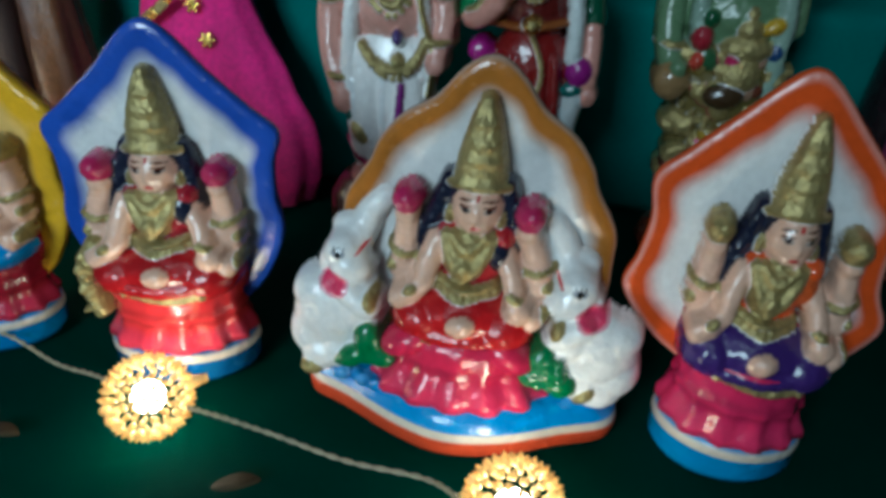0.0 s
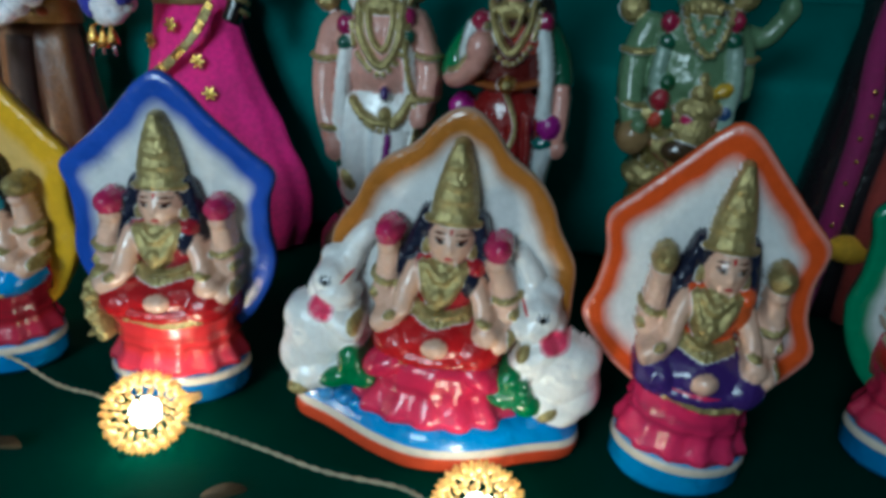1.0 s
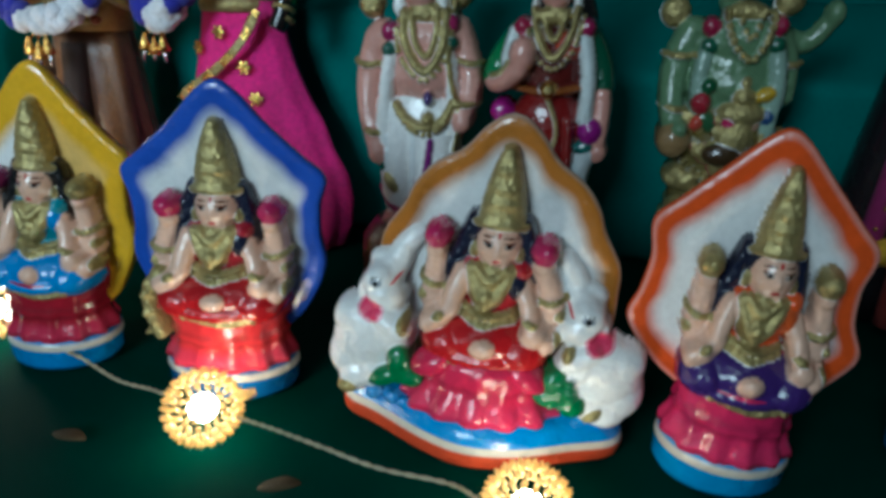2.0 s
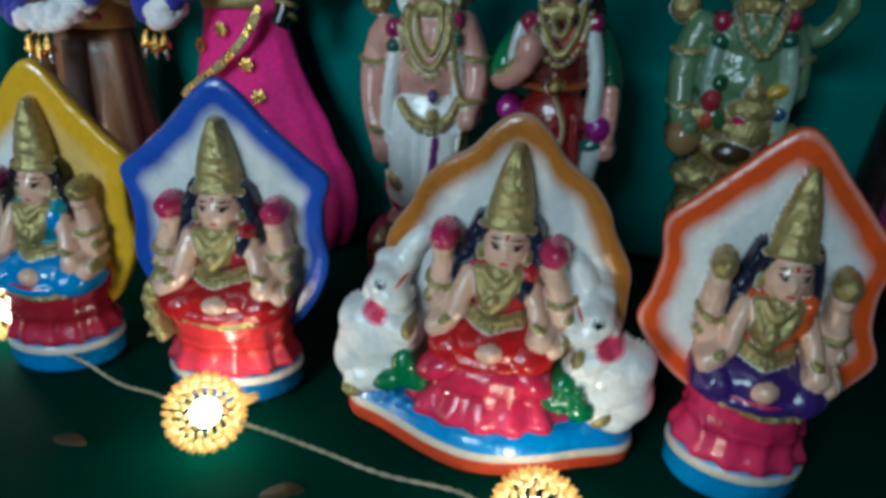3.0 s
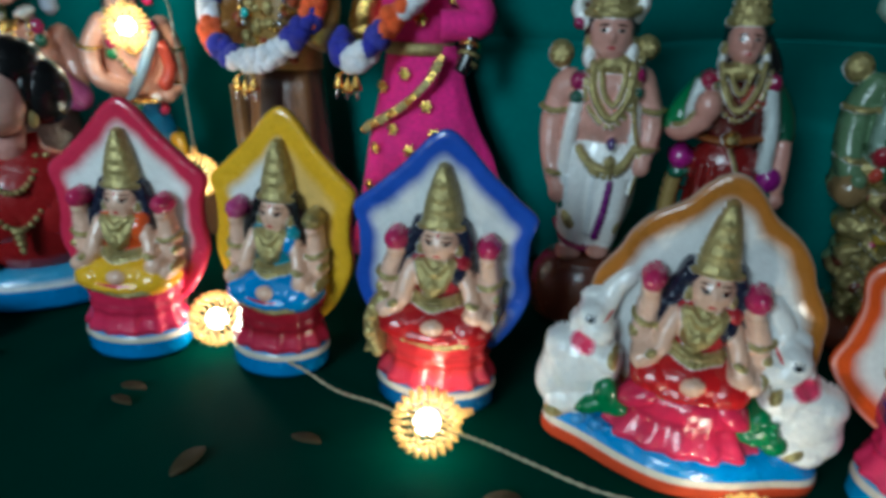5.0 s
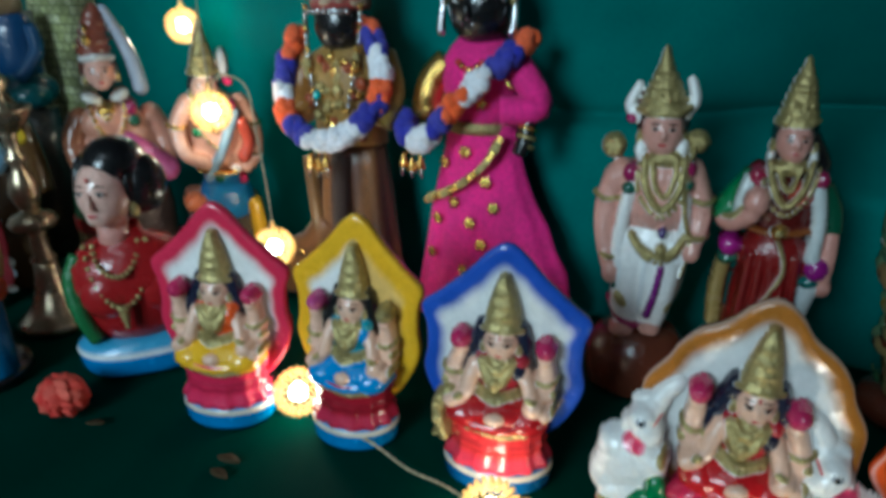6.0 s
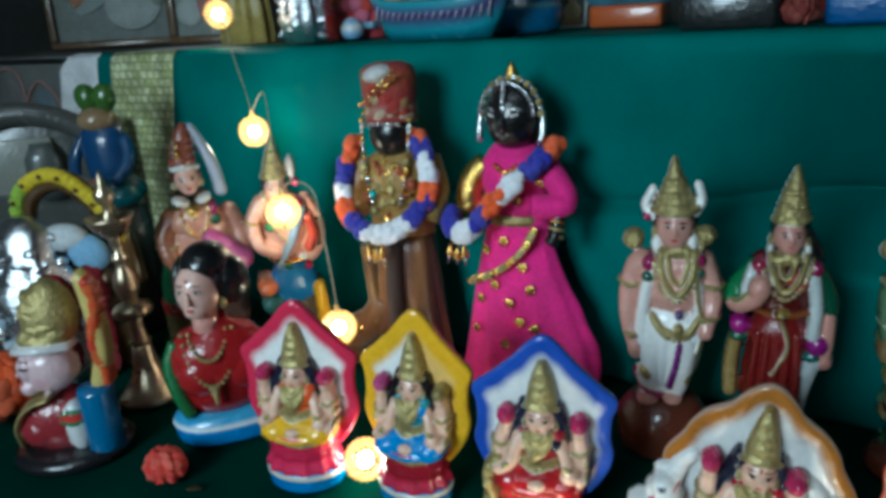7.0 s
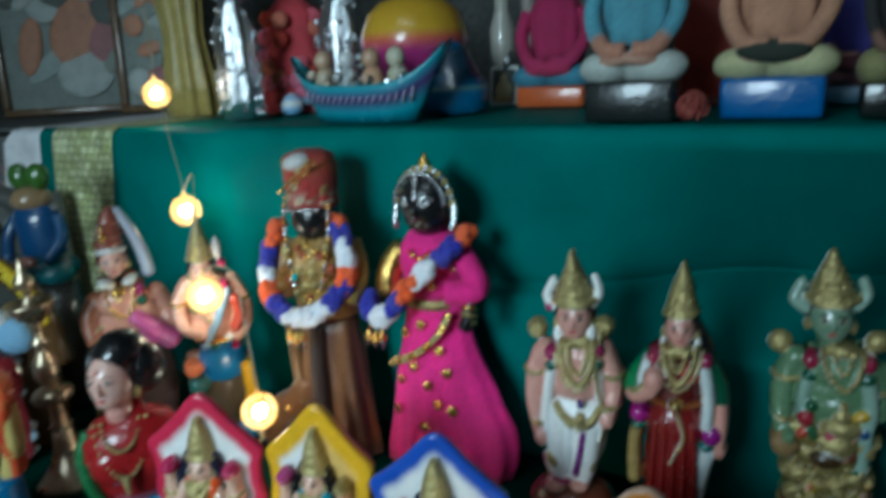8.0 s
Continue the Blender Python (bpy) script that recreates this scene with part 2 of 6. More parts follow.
# ---------------------------------------------------------------- the place
EDGE_A, EDGE_B = Vector((-0.66, 0.665, 0)), Vector((0.156, 0.478, 0))
ALONG = (EDGE_B - EDGE_A).normalized()
INTO = Vector((-ALONG.y, ALONG.x, 0))
SHELF_Z = 0.343


def on_riser(s, d, z):
    """s metres along the upper step's edge from its bright end, d metres behind its front, z up."""
    p = EDGE_A + ALONG * s + INTO * d
    return Vector((p.x, p.y, z))


def steps(a, b, n):
    return [a + (b - a) * i / n for i in range(n + 1)]


def wrinkle(x, y, z, size, scale):
    return size * noise.noise(Vector((x * scale, y * scale, z * scale)))


def lower_cloth(u, v):
    z = wrinkle(u, v, 0.3, 0.0022, 9) - 0.0018
    return Vector((u, v, z))


sheet("floor", steps(-1.5, 1.1, 90), steps(-0.42, 0.86, 60), lower_cloth, SHADED_CLOTH, "green satin cloth, darkened for shade, spread over the lower step", "cloth")


def riser_cloth(s, z):
    d = wrinkle(s, z, 0.1, 0.006, 6) + 0.0015 * math.sin(s * 40 + z * 9)
    fold = 0.178 + 0.012 * s + wrinkle(s, 0, 0, 0.006, 7)
    side = min(1, max(0, (s - 0.25) / 0.2))
    d += side * (0.010 * math.exp(-((z - fold) / 0.006) ** 2) - 0.012 / (1 + math.exp((z - fold) / 0.0030)))
    # Right end leans in below the edge, shaped to darken like a shadow.
    dim = min(1.0, max(0.0, (s - 0.58) / 0.26))
    dim = dim * dim * (3 - 2 * dim)
    if z > fold:
        d += 0.115 * dim * min(1.0, max(0.0, (SHELF_Z - 0.016 - z) / (SHELF_Z - 0.016 - fold)))
    else:
        d += 0.115 * dim * max(0.0, 1 - (fold - z) / 0.050)
    top = max(0.0, (z - SHELF_Z + 0.012) / 0.012)
    s -= 0.27 * (SHELF_Z - z) * min(1.0, max(0.0, (0.5 - s) / 0.5))
    return on_riser(s, d + 0.010 * top ** 2, z)


sheet("wall_riser", steps(0.012, 1.7, 120), steps(0.0, SHELF_Z - 0.001, 70), riser_cloth, CLOTH, "teal green satin cloth hanging down the front of the upper step", "cloth", thick=0.003)
sheet("wall_riser_gold", steps(-0.112, 0.012, 26), steps(0.0, SHELF_Z - 0.001, 50), riser_cloth, ZARI, "woven gold zari band of the hanging cloth", "cloth", thick=0.003)
sheet("wall_riser_hem", steps(-0.142, -0.112, 8), steps(0.0, SHELF_Z - 0.001, 50), riser_cloth, CLOTH, "narrow green hem of the hanging cloth", "cloth", thick=0.003)


def white_panel(s, z):
    p = riser_cloth(s - 0.02 * max(0, (SHELF_Z - 0.03 - z)), z - max(0, (-0.20 - s)) ** 2 * 18)
    return p


sheet("wall_riser_white", steps(-0.235, -0.142, 16), steps(0.0, SHELF_Z - 0.001, 50), white_panel, WHITE_CLOTH, "plain white cotton end of the hanging cloth", "cloth", thick=0.003)


def shelf_cloth(s, d):
    return on_riser(s, d + 0.009, SHELF_Z - 0.003 + wrinkle(s, d, 0.5, 0.002, 8))


sheet("upper_floor", steps(0.012, 1.7, 80), steps(0.0, 0.5, 26), shelf_cloth, CLOTH, "green satin cloth over the upper step", "cloth", thick=0.003)
sheet("upper_floor_gold", steps(-0.112, 0.012, 12), steps(0.0, 0.5, 20), shelf_cloth, ZARI, "gold zari band lying over the upper step", "cloth", thick=0.003)
sheet("upper_floor_white", steps(-0.235, -0.112, 10), steps(0.0, 0.5, 20), shelf_cloth, WHITE_CLOTH, "white end of the cloth over the upper step", "cloth", thick=0.003)


sheet("upper_floor_dark", steps(-0.95, -0.235, 30), steps(0.0, 0.7, 20), shelf_cloth, DARK_WALL, "dark cloth over the far end of the upper step", "cloth", thick=0.003)


def slab_box(name, lo, hi, material, label):
    c = Clay()
    c.box([(a + b) / 2 for a, b in zip(lo, hi)], [b - a for a, b in zip(lo, hi)], WHITE, 0, 0.004)
    for f in c.bm.faces:
        f.material_index = 0
    data = bpy.data.meshes.new(name)
    c.bm.to_mesh(data)
    c.bm.free()
    data.materials.append(material)
    return tagged(new(name, data), label, "wall", kind="structure")


ROOM_X, ROOM_Y, ROOM_Z = (-1.6, 1.65), (-1.05, 1.55), (-0.75, 2.4)
slab_box("room_floor", (ROOM_X[0], ROOM_Y[0], ROOM_Z[0] - 0.1), (ROOM_X[1], ROOM_Y[1], ROOM_Z[0]), ROOM_FLOOR, "plain grey cement floor of the room")
slab_box("ceiling", (ROOM_X[0], ROOM_Y[0], ROOM_Z[1]), (ROOM_X[1], ROOM_Y[1], ROOM_Z[1] + 0.1), WALL, "plain painted plaster ceiling")
slab_box("wall_north", (ROOM_X[0], ROOM_Y[1], ROOM_Z[0]), (ROOM_X[1], ROOM_Y[1] + 0.1, ROOM_Z[1]), DARK_WALL, "dark cloth-covered wall behind the display")
slab_box("wall_south", (ROOM_X[0], ROOM_Y[0] - 0.1, ROOM_Z[0]), (ROOM_X[1], ROOM_Y[0], ROOM_Z[1]), WALL, "plain painted plaster wall")
slab_box("wall_west", (ROOM_X[0] - 0.1, ROOM_Y[0], ROOM_Z[0]), (ROOM_X[0], ROOM_Y[1], ROOM_Z[1]), WALL, "plain painted plaster wall")
slab_box("wall_east", (ROOM_X[1], ROOM_Y[0], ROOM_Z[0]), (ROOM_X[1] + 0.1, ROOM_Y[1], ROOM_Z[1]), WALL, "plain painted plaster wall")
slab_box("lower_step", (-1.5, -0.42, ROOM_Z[0]), (1.1, 0.86, -0.012), WALL, "plain support under the cloth of the lower step")


# ---------------------------------------------------------------- moulded figurines on the lower step
def shield_outline(half):
    """A leaf-shaped outline from the right half's points (x, z), foot to tip."""
    right = [(x, 0, z) for x, z in half]
    left = [(-x, 0, z) for x, z in half[-2::-1]]
    pts = curve_points(right + left, 7)
    return [(p.x, p.z) for p in pts]


class Relief:
    """Moulded front of a figurine: pressed ellipsoids and rolls run together softly. Millimetres; x across, z up, y to the back."""

    def __init__(self, x=(-42, 42), z=(16, 150), cell=0.55):
        self.xs, self.zs = np.arange(x[0], x[1], cell), np.arange(z[0], z[1], cell)
        self.X, self.Z = np.meshgrid(self.xs, self.zs)
        self.Y = np.full(self.X.shape, 99.0)
        self.color, self.slot = np.zeros(self.X.shape + (3,)), np.zeros(self.X.shape, int)

    def _press(self, y, inside, color, m):
        win = inside & (y < self.Y)
        self.Y[win], self.color[win], self.slot[win] = y[win], color, m

    def oval(self, x, y, z, rx, ry, rz, color=(1, 1, 1), m=0, turn=0):
        a = math.radians(turn)
        u = ((self.X - x) * math.cos(a) + (self.Z - z) * math.sin(a)) / rx
        v = (-(self.X - x) * math.sin(a) + (self.Z - z) * math.cos(a)) / rz
        q = u * u + v * v
        self._press(y - ry * np.sqrt(np.clip(1 - q, 0, 1)), q < 1, color, m)

    def roll(self, pts, r0, r1, color=(1, 1, 1), m=0):
        pts = [p for p in curve_points(pts, 6)]
        n = len(pts) - 1
        for i in range(n):
            p, q = pts[i], pts[i + 1]
            d = q - p
            f = np.clip(((self.X - p.x) * d.x + (self.Z - p.z) * d.z) / max(1e-6, d.x ** 2 + d.z ** 2), 0, 1)
            r = r0 + (r1 - r0) * (i + f) / n
            far = ((self.X - p.x - f * d.x) ** 2 + (self.Z - p.z - f * d.z) ** 2) / r ** 2
            self._press(p.y + f * d.y - r * np.sqrt(np.clip(1 - far, 0, 1)), far < 1, color, m)

    def brush(self, x, z, rx, rz, color, m=0, turn=0):
        """Paint alone, no relief."""
        a = math.radians(turn)
        u = ((self.X - x) * math.cos(a) + (self.Z - z) * math.sin(a)) / rx
        v = (-(self.X - x) * math.sin(a) + (self.Z - z) * math.cos(a)) / rz
        win = (u * u + v * v < 1) & (self.Y < 50)
        self.color[win], self.slot[win] = color, m

    def into(self, c, back, stretch=1.0, z0=0.020, passes=2, rear=None):
        """Soften the joints and add the surface to a Clay, its rim sunk to y = back; rear: colour of a plain rounded back."""
        solid = self.Y < 50
        Y = np.where(solid, self.Y, back)
        for _ in range(passes):
            P = np.pad(Y, 1, mode="edge")
            Y = (4 * P[1:-1, 1:-1] + 2 * (P[:-2, 1:-1] + P[2:, 1:-1] + P[1:-1, :-2] + P[1:-1, 2:]) + P[:-2, :-2] + P[2:, 2:] + P[:-2, 2:] + P[2:, :-2]) / 16
        grow = np.pad(solid, 1)
        near = grow[1:-1, 1:-1] | grow[:-2, 1:-1] | grow[2:, 1:-1] | grow[1:-1, :-2] | grow[1:-1, 2:]
        P = np.pad(self.color * solid[..., None], ((1, 1), (1, 1), (0, 0)))
        N = np.pad(solid * 1.0, 1)
        spread = P[:-2, 1:-1] + P[2:, 1:-1] + P[1:-1, :-2] + P[1:-1, 2:]
        count = np.maximum(1, N[:-2, 1:-1] + N[2:, 1:-1] + N[1:-1, :-2] + N[1:-1, 2:])
        tint = np.where(solid[..., None], self.color, spread / count[..., None])
        made = {}
        rows, cols = np.nonzero(near)
        for j, i in zip(rows.tolist(), cols.tolist()):
            x, z = self.xs[i], self.zs[j]
            y = Y[j, i] + (0.32 * noise.noise(Vector((x * 0.30, z * 0.30, 2.0))) if solid[j, i] else 0)
            zz = z * 0.001
            v = c.bm.verts.new((x * 0.001, y * 0.001, z0 + (zz - z0) * stretch if zz > z0 else zz))
            v[c.paint] = (*tint[j, i], 1)
            made[j, i] = v
        for (j, i), v in made.items():
            if (j, i + 1) in made and (j + 1, i) in made and (j + 1, i + 1) in made:
                f = c.bm.faces.new((v, made[j, i + 1], made[j + 1, i + 1], made[j + 1, i]))
                f.material_index, f.smooth = int(self.slot[j, i]), True
        if rear:
            shell = {}
            for (j, i), v in made.items():
                if j % 3 == 0 and i % 3 == 0:
                    w = c.bm.verts.new((v.co.x, (back + 0.75 * max(0.0, back - Y[j, i])) * 0.001, v.co.z))
                    w[c.paint] = (*rear, 1)
                    shell[j, i] = w
            for (j, i), w in shell.items():
                if (j, i + 3) in shell and (j + 3, i) in shell and (j + 3, i + 3) in shell:
                    f = c.bm.faces.new((w, shell[j + 3, i], shell[j + 3, i + 3], shell[j, i + 3]))
                    f.smooth = True


def seated_figure(c, dress, blouse, attribute, hair, attr_m=E_, turn=0.0, stretch=1.0, lap=1.0, shawl=None, back=6.0, coins=False, gold_right=False, relief=None, emblems=(-25.0, 24.0)):
    """The moulded sitter: crossed legs, four arms, jewelled chest, head, tall crown and two raised emblems."""
    r = relief or Relief()
    shawl = shawl or lerp(blouse, BLACK, 0.35)
    # legs and hem
    r.oval(0, -4, 53, 27 * lap, 18, 12.5, dress)
    r.oval(-17 * lap, -7, 51, 13, 15, 10.5, dress, turn=-14)
    r.oval(17 * lap, -7, 51, 13, 15, 10.5, dress, turn=14)
    r.roll([(-25 * lap, -14, 49), (-10, -19, 47.5), (6, -20, 48), (22 * lap, -15, 51)], 3.4, 3.4, dress)
    r.roll([(-15, -18.0, 47.0), (-4, -20.5, 44.2), (8, -20.5, 43.6), (19, -17.5, 47.5)], 2.3, 2.3, m=G_)
    for k in range(9):
        r.oval(-14 + 3.9 * k, -20.7 + 0.2 * abs(k - 4), 45.2 - 0.4 * (4 - abs(k - 4)), 1.7, 2.1, 1.7, m=G_)
    r.oval(0.5, -20.5, 55.0, 5.8, 4.4, 4.6, SKIN, turn=12)
    # hair flowing beside the face
    r.roll([(-10.8, 1, 108), (-13.5, 0.5, 98), (-17.0, 0, 88), (-22.5, 0.5, 79)], 3.8, 5.0, hair)
    r.roll([(10.8, 1, 108), (13.0, 0.5, 97), (13.8, 0, 87), (14.5, 0, 77)], 3.4, 4.4, hair)
    # body
    r.oval(0, 1, 78, 13.5, 12.0, 16, blouse)
    r.oval(10.5, -3, 82, 5.8, 8, 8.5, shawl, turn=10)
    r.oval(11.5, -3.5, 88, 4.6, 6, 4.6, blouse)
    r.oval(-9.0, -3, 86, 5.2, 7.0, 6.0, blouse, turn=-14)
    r.oval(-1.5, -5, 79, 9.2, 8.5, 12.0, m=G_)
    r.roll([(-9.5, -8, 88), (-6.0, -12.0, 78), (-1.5, -13.5, 72)], 2.4, 2.4, m=G_)
    r.roll([(7.5, -8, 88), (4.0, -12.0, 78), (-1.5, -13.5, 72)], 2.4, 2.4, m=G_)
    r.roll([(-7, -9.5, 89), (-1.0, -13.0, 83.5), (5.5, -9.5, 89)], 1.8, 1.8, m=G_)
    r.oval(-1.5, -12.4, 76, 3.6, 4.0, 4.0, m=G_)
    r.roll([(-12.5, -6, 65.2), (-1, -14.5, 62.6), (11.5, -6, 65.2)], 2.2, 2.2, m=G_)
    r.roll([(-11.5, -7, 68.6), (-1, -14.0, 66.6), (10.5, -7, 68.6)], 1.7, 1.7, m=G_)
    # raised arms with emblems
    for s, ex, ez in ((-1, emblems[0], 99.0), (1, emblems[1], 98.5)):
        gold = gold_right and s > 0
        r.roll([(s * 13, 1, 79), (s * 20, -1, 71), (s * 25.0, -2.5, 69)], 5.6, 6.0, SKIN)
        r.roll([(s * 26.0, -2.0, 68), (s * 25.5, -2.5, 78), (ex, -3, ez - 8)], 6.2, 4.6, SKIN)
        r.oval(ex, -4, ez - 6.5, 5.0, 5.4, 4.5, SKIN)
        r.roll([(s * 25.5 - 6.0, -4.5, 77 - s), (s * 25.5, -8.8, 76), (s * 25.5 + 6.0, -4.5, 77 + s)], 1.6, 1.6, m=G_)
        r.oval(s * 30.0, -6.5, 70.0, 2.3, 3, 2.4, m=G_)
        r.oval(ex, -4, ez, 6.2, 7.0, 6.4, attribute, G_ if gold else attr_m)
        r.oval(ex + 0.5, -9.0, ez + 1.0, 3.0, 3.0, 3.4, attribute, G_ if gold else attr_m)
    # lower arms and open hands
    r.roll([(-12.5, -5, 84), (-15.0, -8.5, 76), (-16.5, -11.5, 67)], 4.8, 4.6, SKIN)
    r.roll([(-16.5, -11, 67), (-20.5, -13.0, 63), (-25, -13.5, 60)], 4.6, 4.8, SKIN)
    r.roll([(13, -5, 82), (16.5, -9, 74), (18.5, -12.0, 67)], 4.2, 4.4, SKIN)
    r.oval(20.5, -13.5, 62, 6.0, 5.6, 5.8, SKIN)
    r.oval(26.5, -12, 58, 4.4, 5, 5.2, SKIN)
    r.oval(29.5, -11.0, 59, 2.8, 4, 4.6, m=G_, turn=-20)
    r.oval(-20.5, -16.5, 65.0, 3.0, 2.6, 2.1, m=G_, turn=40)
    r.oval(18.5, -15.8, 68, 3.6, 2.6, 1.8, m=G_, turn=-15)
    if coins:
        r.roll([(-27, -10, 64), (-32.5, -9, 55), (-33.5, -9, 44), (-29, -12, 31)], 4.6, 3.6, m=G_)
        for k in range(9):
            r.oval(-32.5 + 2.4 * math.sin(k * 2.1), -13.0, 59 - 3.4 * k, 2.2, 2.2, 2.0, m=G_)
    # head
    t, up = turn * 2.2, 4.6
    r.oval(0, 2, 96 + up, 11.6, 9, 12.5, hair)
    r.oval(t * 0.4, -1, 94.0 + up, 9.8, 10.6, 11.2, SKIN)
    r.oval(t * 0.8, -4, 88.8 + up, 6.8, 6.8, 5.0, SKIN)
    r.oval(t * 1.2, -10.3, 93.0 + up, 1.4, 2.4, 3.2, SKIN)
    for s in (-1, 1):
        r.oval(s * 9.6, -3.0, 89.5 + up, 1.9, 3, 4.2, m=G_)
        r.brush(s * 4.3 + t, 95.8 + up, 2.3, 1.0, (0.42, 0.33, 0.29), turn=s * 4)
        r.brush(s * 4.3 + t * 1.15, 95.9 + up, 1.2, 1.1, BLACK)
        r.brush(s * 4.4 + t, 97.1 + up, 2.5, 0.55, BROWN, turn=-s * 6)
        r.brush(s * 4.4 + t, 99.2 + up, 2.8, 0.5, BROWN, turn=-s * 10)
    r.brush(t * 1.1, 88.2 + up, 1.9, 0.9, (0.52, 0.05, 0.05))
    r.brush(t, 100.0 + up, 0.75, 1.2, (0.50, 0.03, 0.03))
    # crown: bulging bands that taper to a blunt tip
    r.roll([(-10.4, -1.5, 107.4), (-5.0, -7.0, 108.4), (5.0, -7.0, 108.4), (10.4, -1.5, 107.4)], 2.0, 2.0, m=G_)
    for k in range(12):
        f = k / 11
        w = 9.9 * (1 - 0.55 * f ** 1.7)
        r.oval(0, 0, 110.5 + 25.0 * f, w, w * 0.82 + (0.6 if k % 3 == 0 else 0), 4.2, m=G_)
    r.oval(0, 0.5, 139.0, 3.4, 3.0, 2.8, m=G_)
    r.into(c, back, stretch)


def lotus_seat(c, z0, color, wide=1.0, folds=13):
    """A flared seat with a scalloped hem and a grooved waist, rising to the lap."""
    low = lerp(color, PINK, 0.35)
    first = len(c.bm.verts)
    # Waist grooves are painted darker than the ridges, as crease shade.
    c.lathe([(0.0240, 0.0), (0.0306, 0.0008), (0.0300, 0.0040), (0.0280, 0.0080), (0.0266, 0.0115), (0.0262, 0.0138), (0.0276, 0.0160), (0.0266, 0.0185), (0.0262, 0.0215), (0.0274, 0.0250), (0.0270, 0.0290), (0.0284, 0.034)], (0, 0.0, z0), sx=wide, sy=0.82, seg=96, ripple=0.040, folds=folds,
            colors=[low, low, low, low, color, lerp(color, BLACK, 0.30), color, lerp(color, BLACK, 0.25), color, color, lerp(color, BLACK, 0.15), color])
    crease(c, first, z0)


def crease(c, first, z0):
    """Press uneven folds into a seat, its foot left in place."""
    c.bm.verts.ensure_lookup_table()
    for v in c.bm.verts[first:]:
        a = math.atan2(v.co.y, v.co.x)
        k = 0.045 * noise.noise(Vector((2.6 * math.cos(a), 2.6 * math.sin(a), v.co.z * 260))) + 0.025 * noise.noise(Vector((7 * math.cos(a), 7 * math.sin(a), v.co.z * 120)))
        v.co.x, v.co.y = v.co.x * (1 + k), v.co.y * (1 + k)
        if v.co.z < z0 + 0.006:
            v.co.z += 0.0012 * noise.noise(Vector((6 * math.cos(a), 6 * math.sin(a), 3.0))) + 0.0006


def level_foot(c, lean, top):
    """Set the foot of a leaning moulding flat on its support."""
    for v in c.bm.verts:
        if v.co.z < top:
            v.co.z += math.tan(radians(lean)) * v.co.x * (1 - max(0.0, v.co.z) / top)


def foot_plate(c, color, wide=1.0):
    cols = [color, color, color, CREAM, CREAM, color, color]
    c.lathe([(0.0295, 0), (0.0310, 0.003), (0.0312, 0.0115), (0.0318, 0.0125), (0.0312, 0.0150), (0.0300, 0.0168), (0.022, 0.0185)], (0, 0, 0), sx=wide, sy=0.80, seg=36, colors=cols)


STANDARD_SHIELD = [(0.016, 0.022), (0.030, 0.034), (0.040, 0.050), (0.0455, 0.068), (0.0435, 0.084), (0.0440, 0.100), (0.0465, 0.1135), (0.036, 0.124), (0.021, 0.139), (0.009, 0.1535), (0.0, 0.159)]


def shield_figurine(m, border, foot, seat, dress, blouse, emblem, label, hair=NAVY, half=STANDARD_SHIELD, emblem_m=E_, inner=WHITE, lower=None, turn=0.0, wide_rim=0.0, squash=1.0, lean=0.0, coins=False, painted_side=False, shawl=None, emblems=(-25.0, 24.0), shift=0.0):
    c = Clay()
    rim = lerp(border, inner, 0.30)
    rings = [(1.0, 0.004, border), (0.994, 0.0012, border), (0.975, 0.0002, rim if border == ORANGE else border), (0.93, 0.0, border), (0.845 - wide_rim, 0.0002, border), (0.79 - wide_rim, 0.0009, lerp(border, inner, 0.40)), (0.735 - wide_rim * 0.9, 0.0012, lerp(border, inner, 0.85)), (0.68 - wide_rim * 0.8, 0.0013, inner), (0.45, 0.0013, inner), (0.2, 0.0013, inner), (0.0, 0.0013, inner)]
    c.slab(shield_outline(half), 0.0045, 0.0135, rings, centre=(0, 0.085), back=border)
    for v in c.bm.verts:
        v.co.x += shift * min(1.0, max(0.0, (v.co.z - 0.02) / 0.06))
    if painted_side:
        for v in c.bm.verts:
            if v.co.x > 0.002:
                v[c.paint] = (*lerp(border, tuple(v[c.paint])[:3], 0.16), 1)
    foot_plate(c, foot)
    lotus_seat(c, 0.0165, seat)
    c.lathe([(0.0282, 0.040), (0.0295, 0.048), (0.0285, 0.059), (0.018, 0.065)], (0, 0.004, 0), lower or seat, sy=0.5, seg=26)
    seated_figure(c, dress, blouse, emblem, hair, attr_m=emblem_m, turn=turn, stretch=squash, coins=coins, gold_right=painted_side, shawl=shawl, emblems=emblems)
    level_foot(c, lean, 0.030)
    return c.thing("figurine", m, label, "figurine", "seated shield figurines")


shield_figurine(pose(-0.317, 0.301, 0, 0, 1, 4) @ Matrix.Diagonal((1.09, 1, 1.02, 1)), (0.60, 0.025, 0.075), BLUE, LOTUS, YELLOW, ORANGE, CROWN_RED,
                "glossy clay seated figurine, red-bordered white shield, yellow skirt", lean=1, shawl=ORANGE)
shield_figurine(pose(-0.218, 0.300, 0, 0, 2, -4) @ Matrix.Diagonal((1.0, 1, 1.02, 1)), YELLOW, BLUE, CRIMSON, BLUE, TEAL, (0.42, 0.05, 0.20),
                "glossy clay seated figurine, yellow-bordered shield, blue dress", hair=BLACK, wide_rim=0.06, lean=2, painted_side=True, shawl=BLUE)
shield_figurine(pose(-0.113, 0.280, 0, 0, 0.5, -2) @ Matrix.Diagonal((1.12, 1, 1.0, 1)), ROYAL, (0.012, 0.12, 0.33), (0.62, 0.03, 0.035), (0.40, 0.008, 0.012), CRIMSON, CROWN_RED,
                "glossy clay seated figurine, blue-bordered white shield, red dress", coins=True, shawl=NAVY, emblems=(-22.0, 24.4))
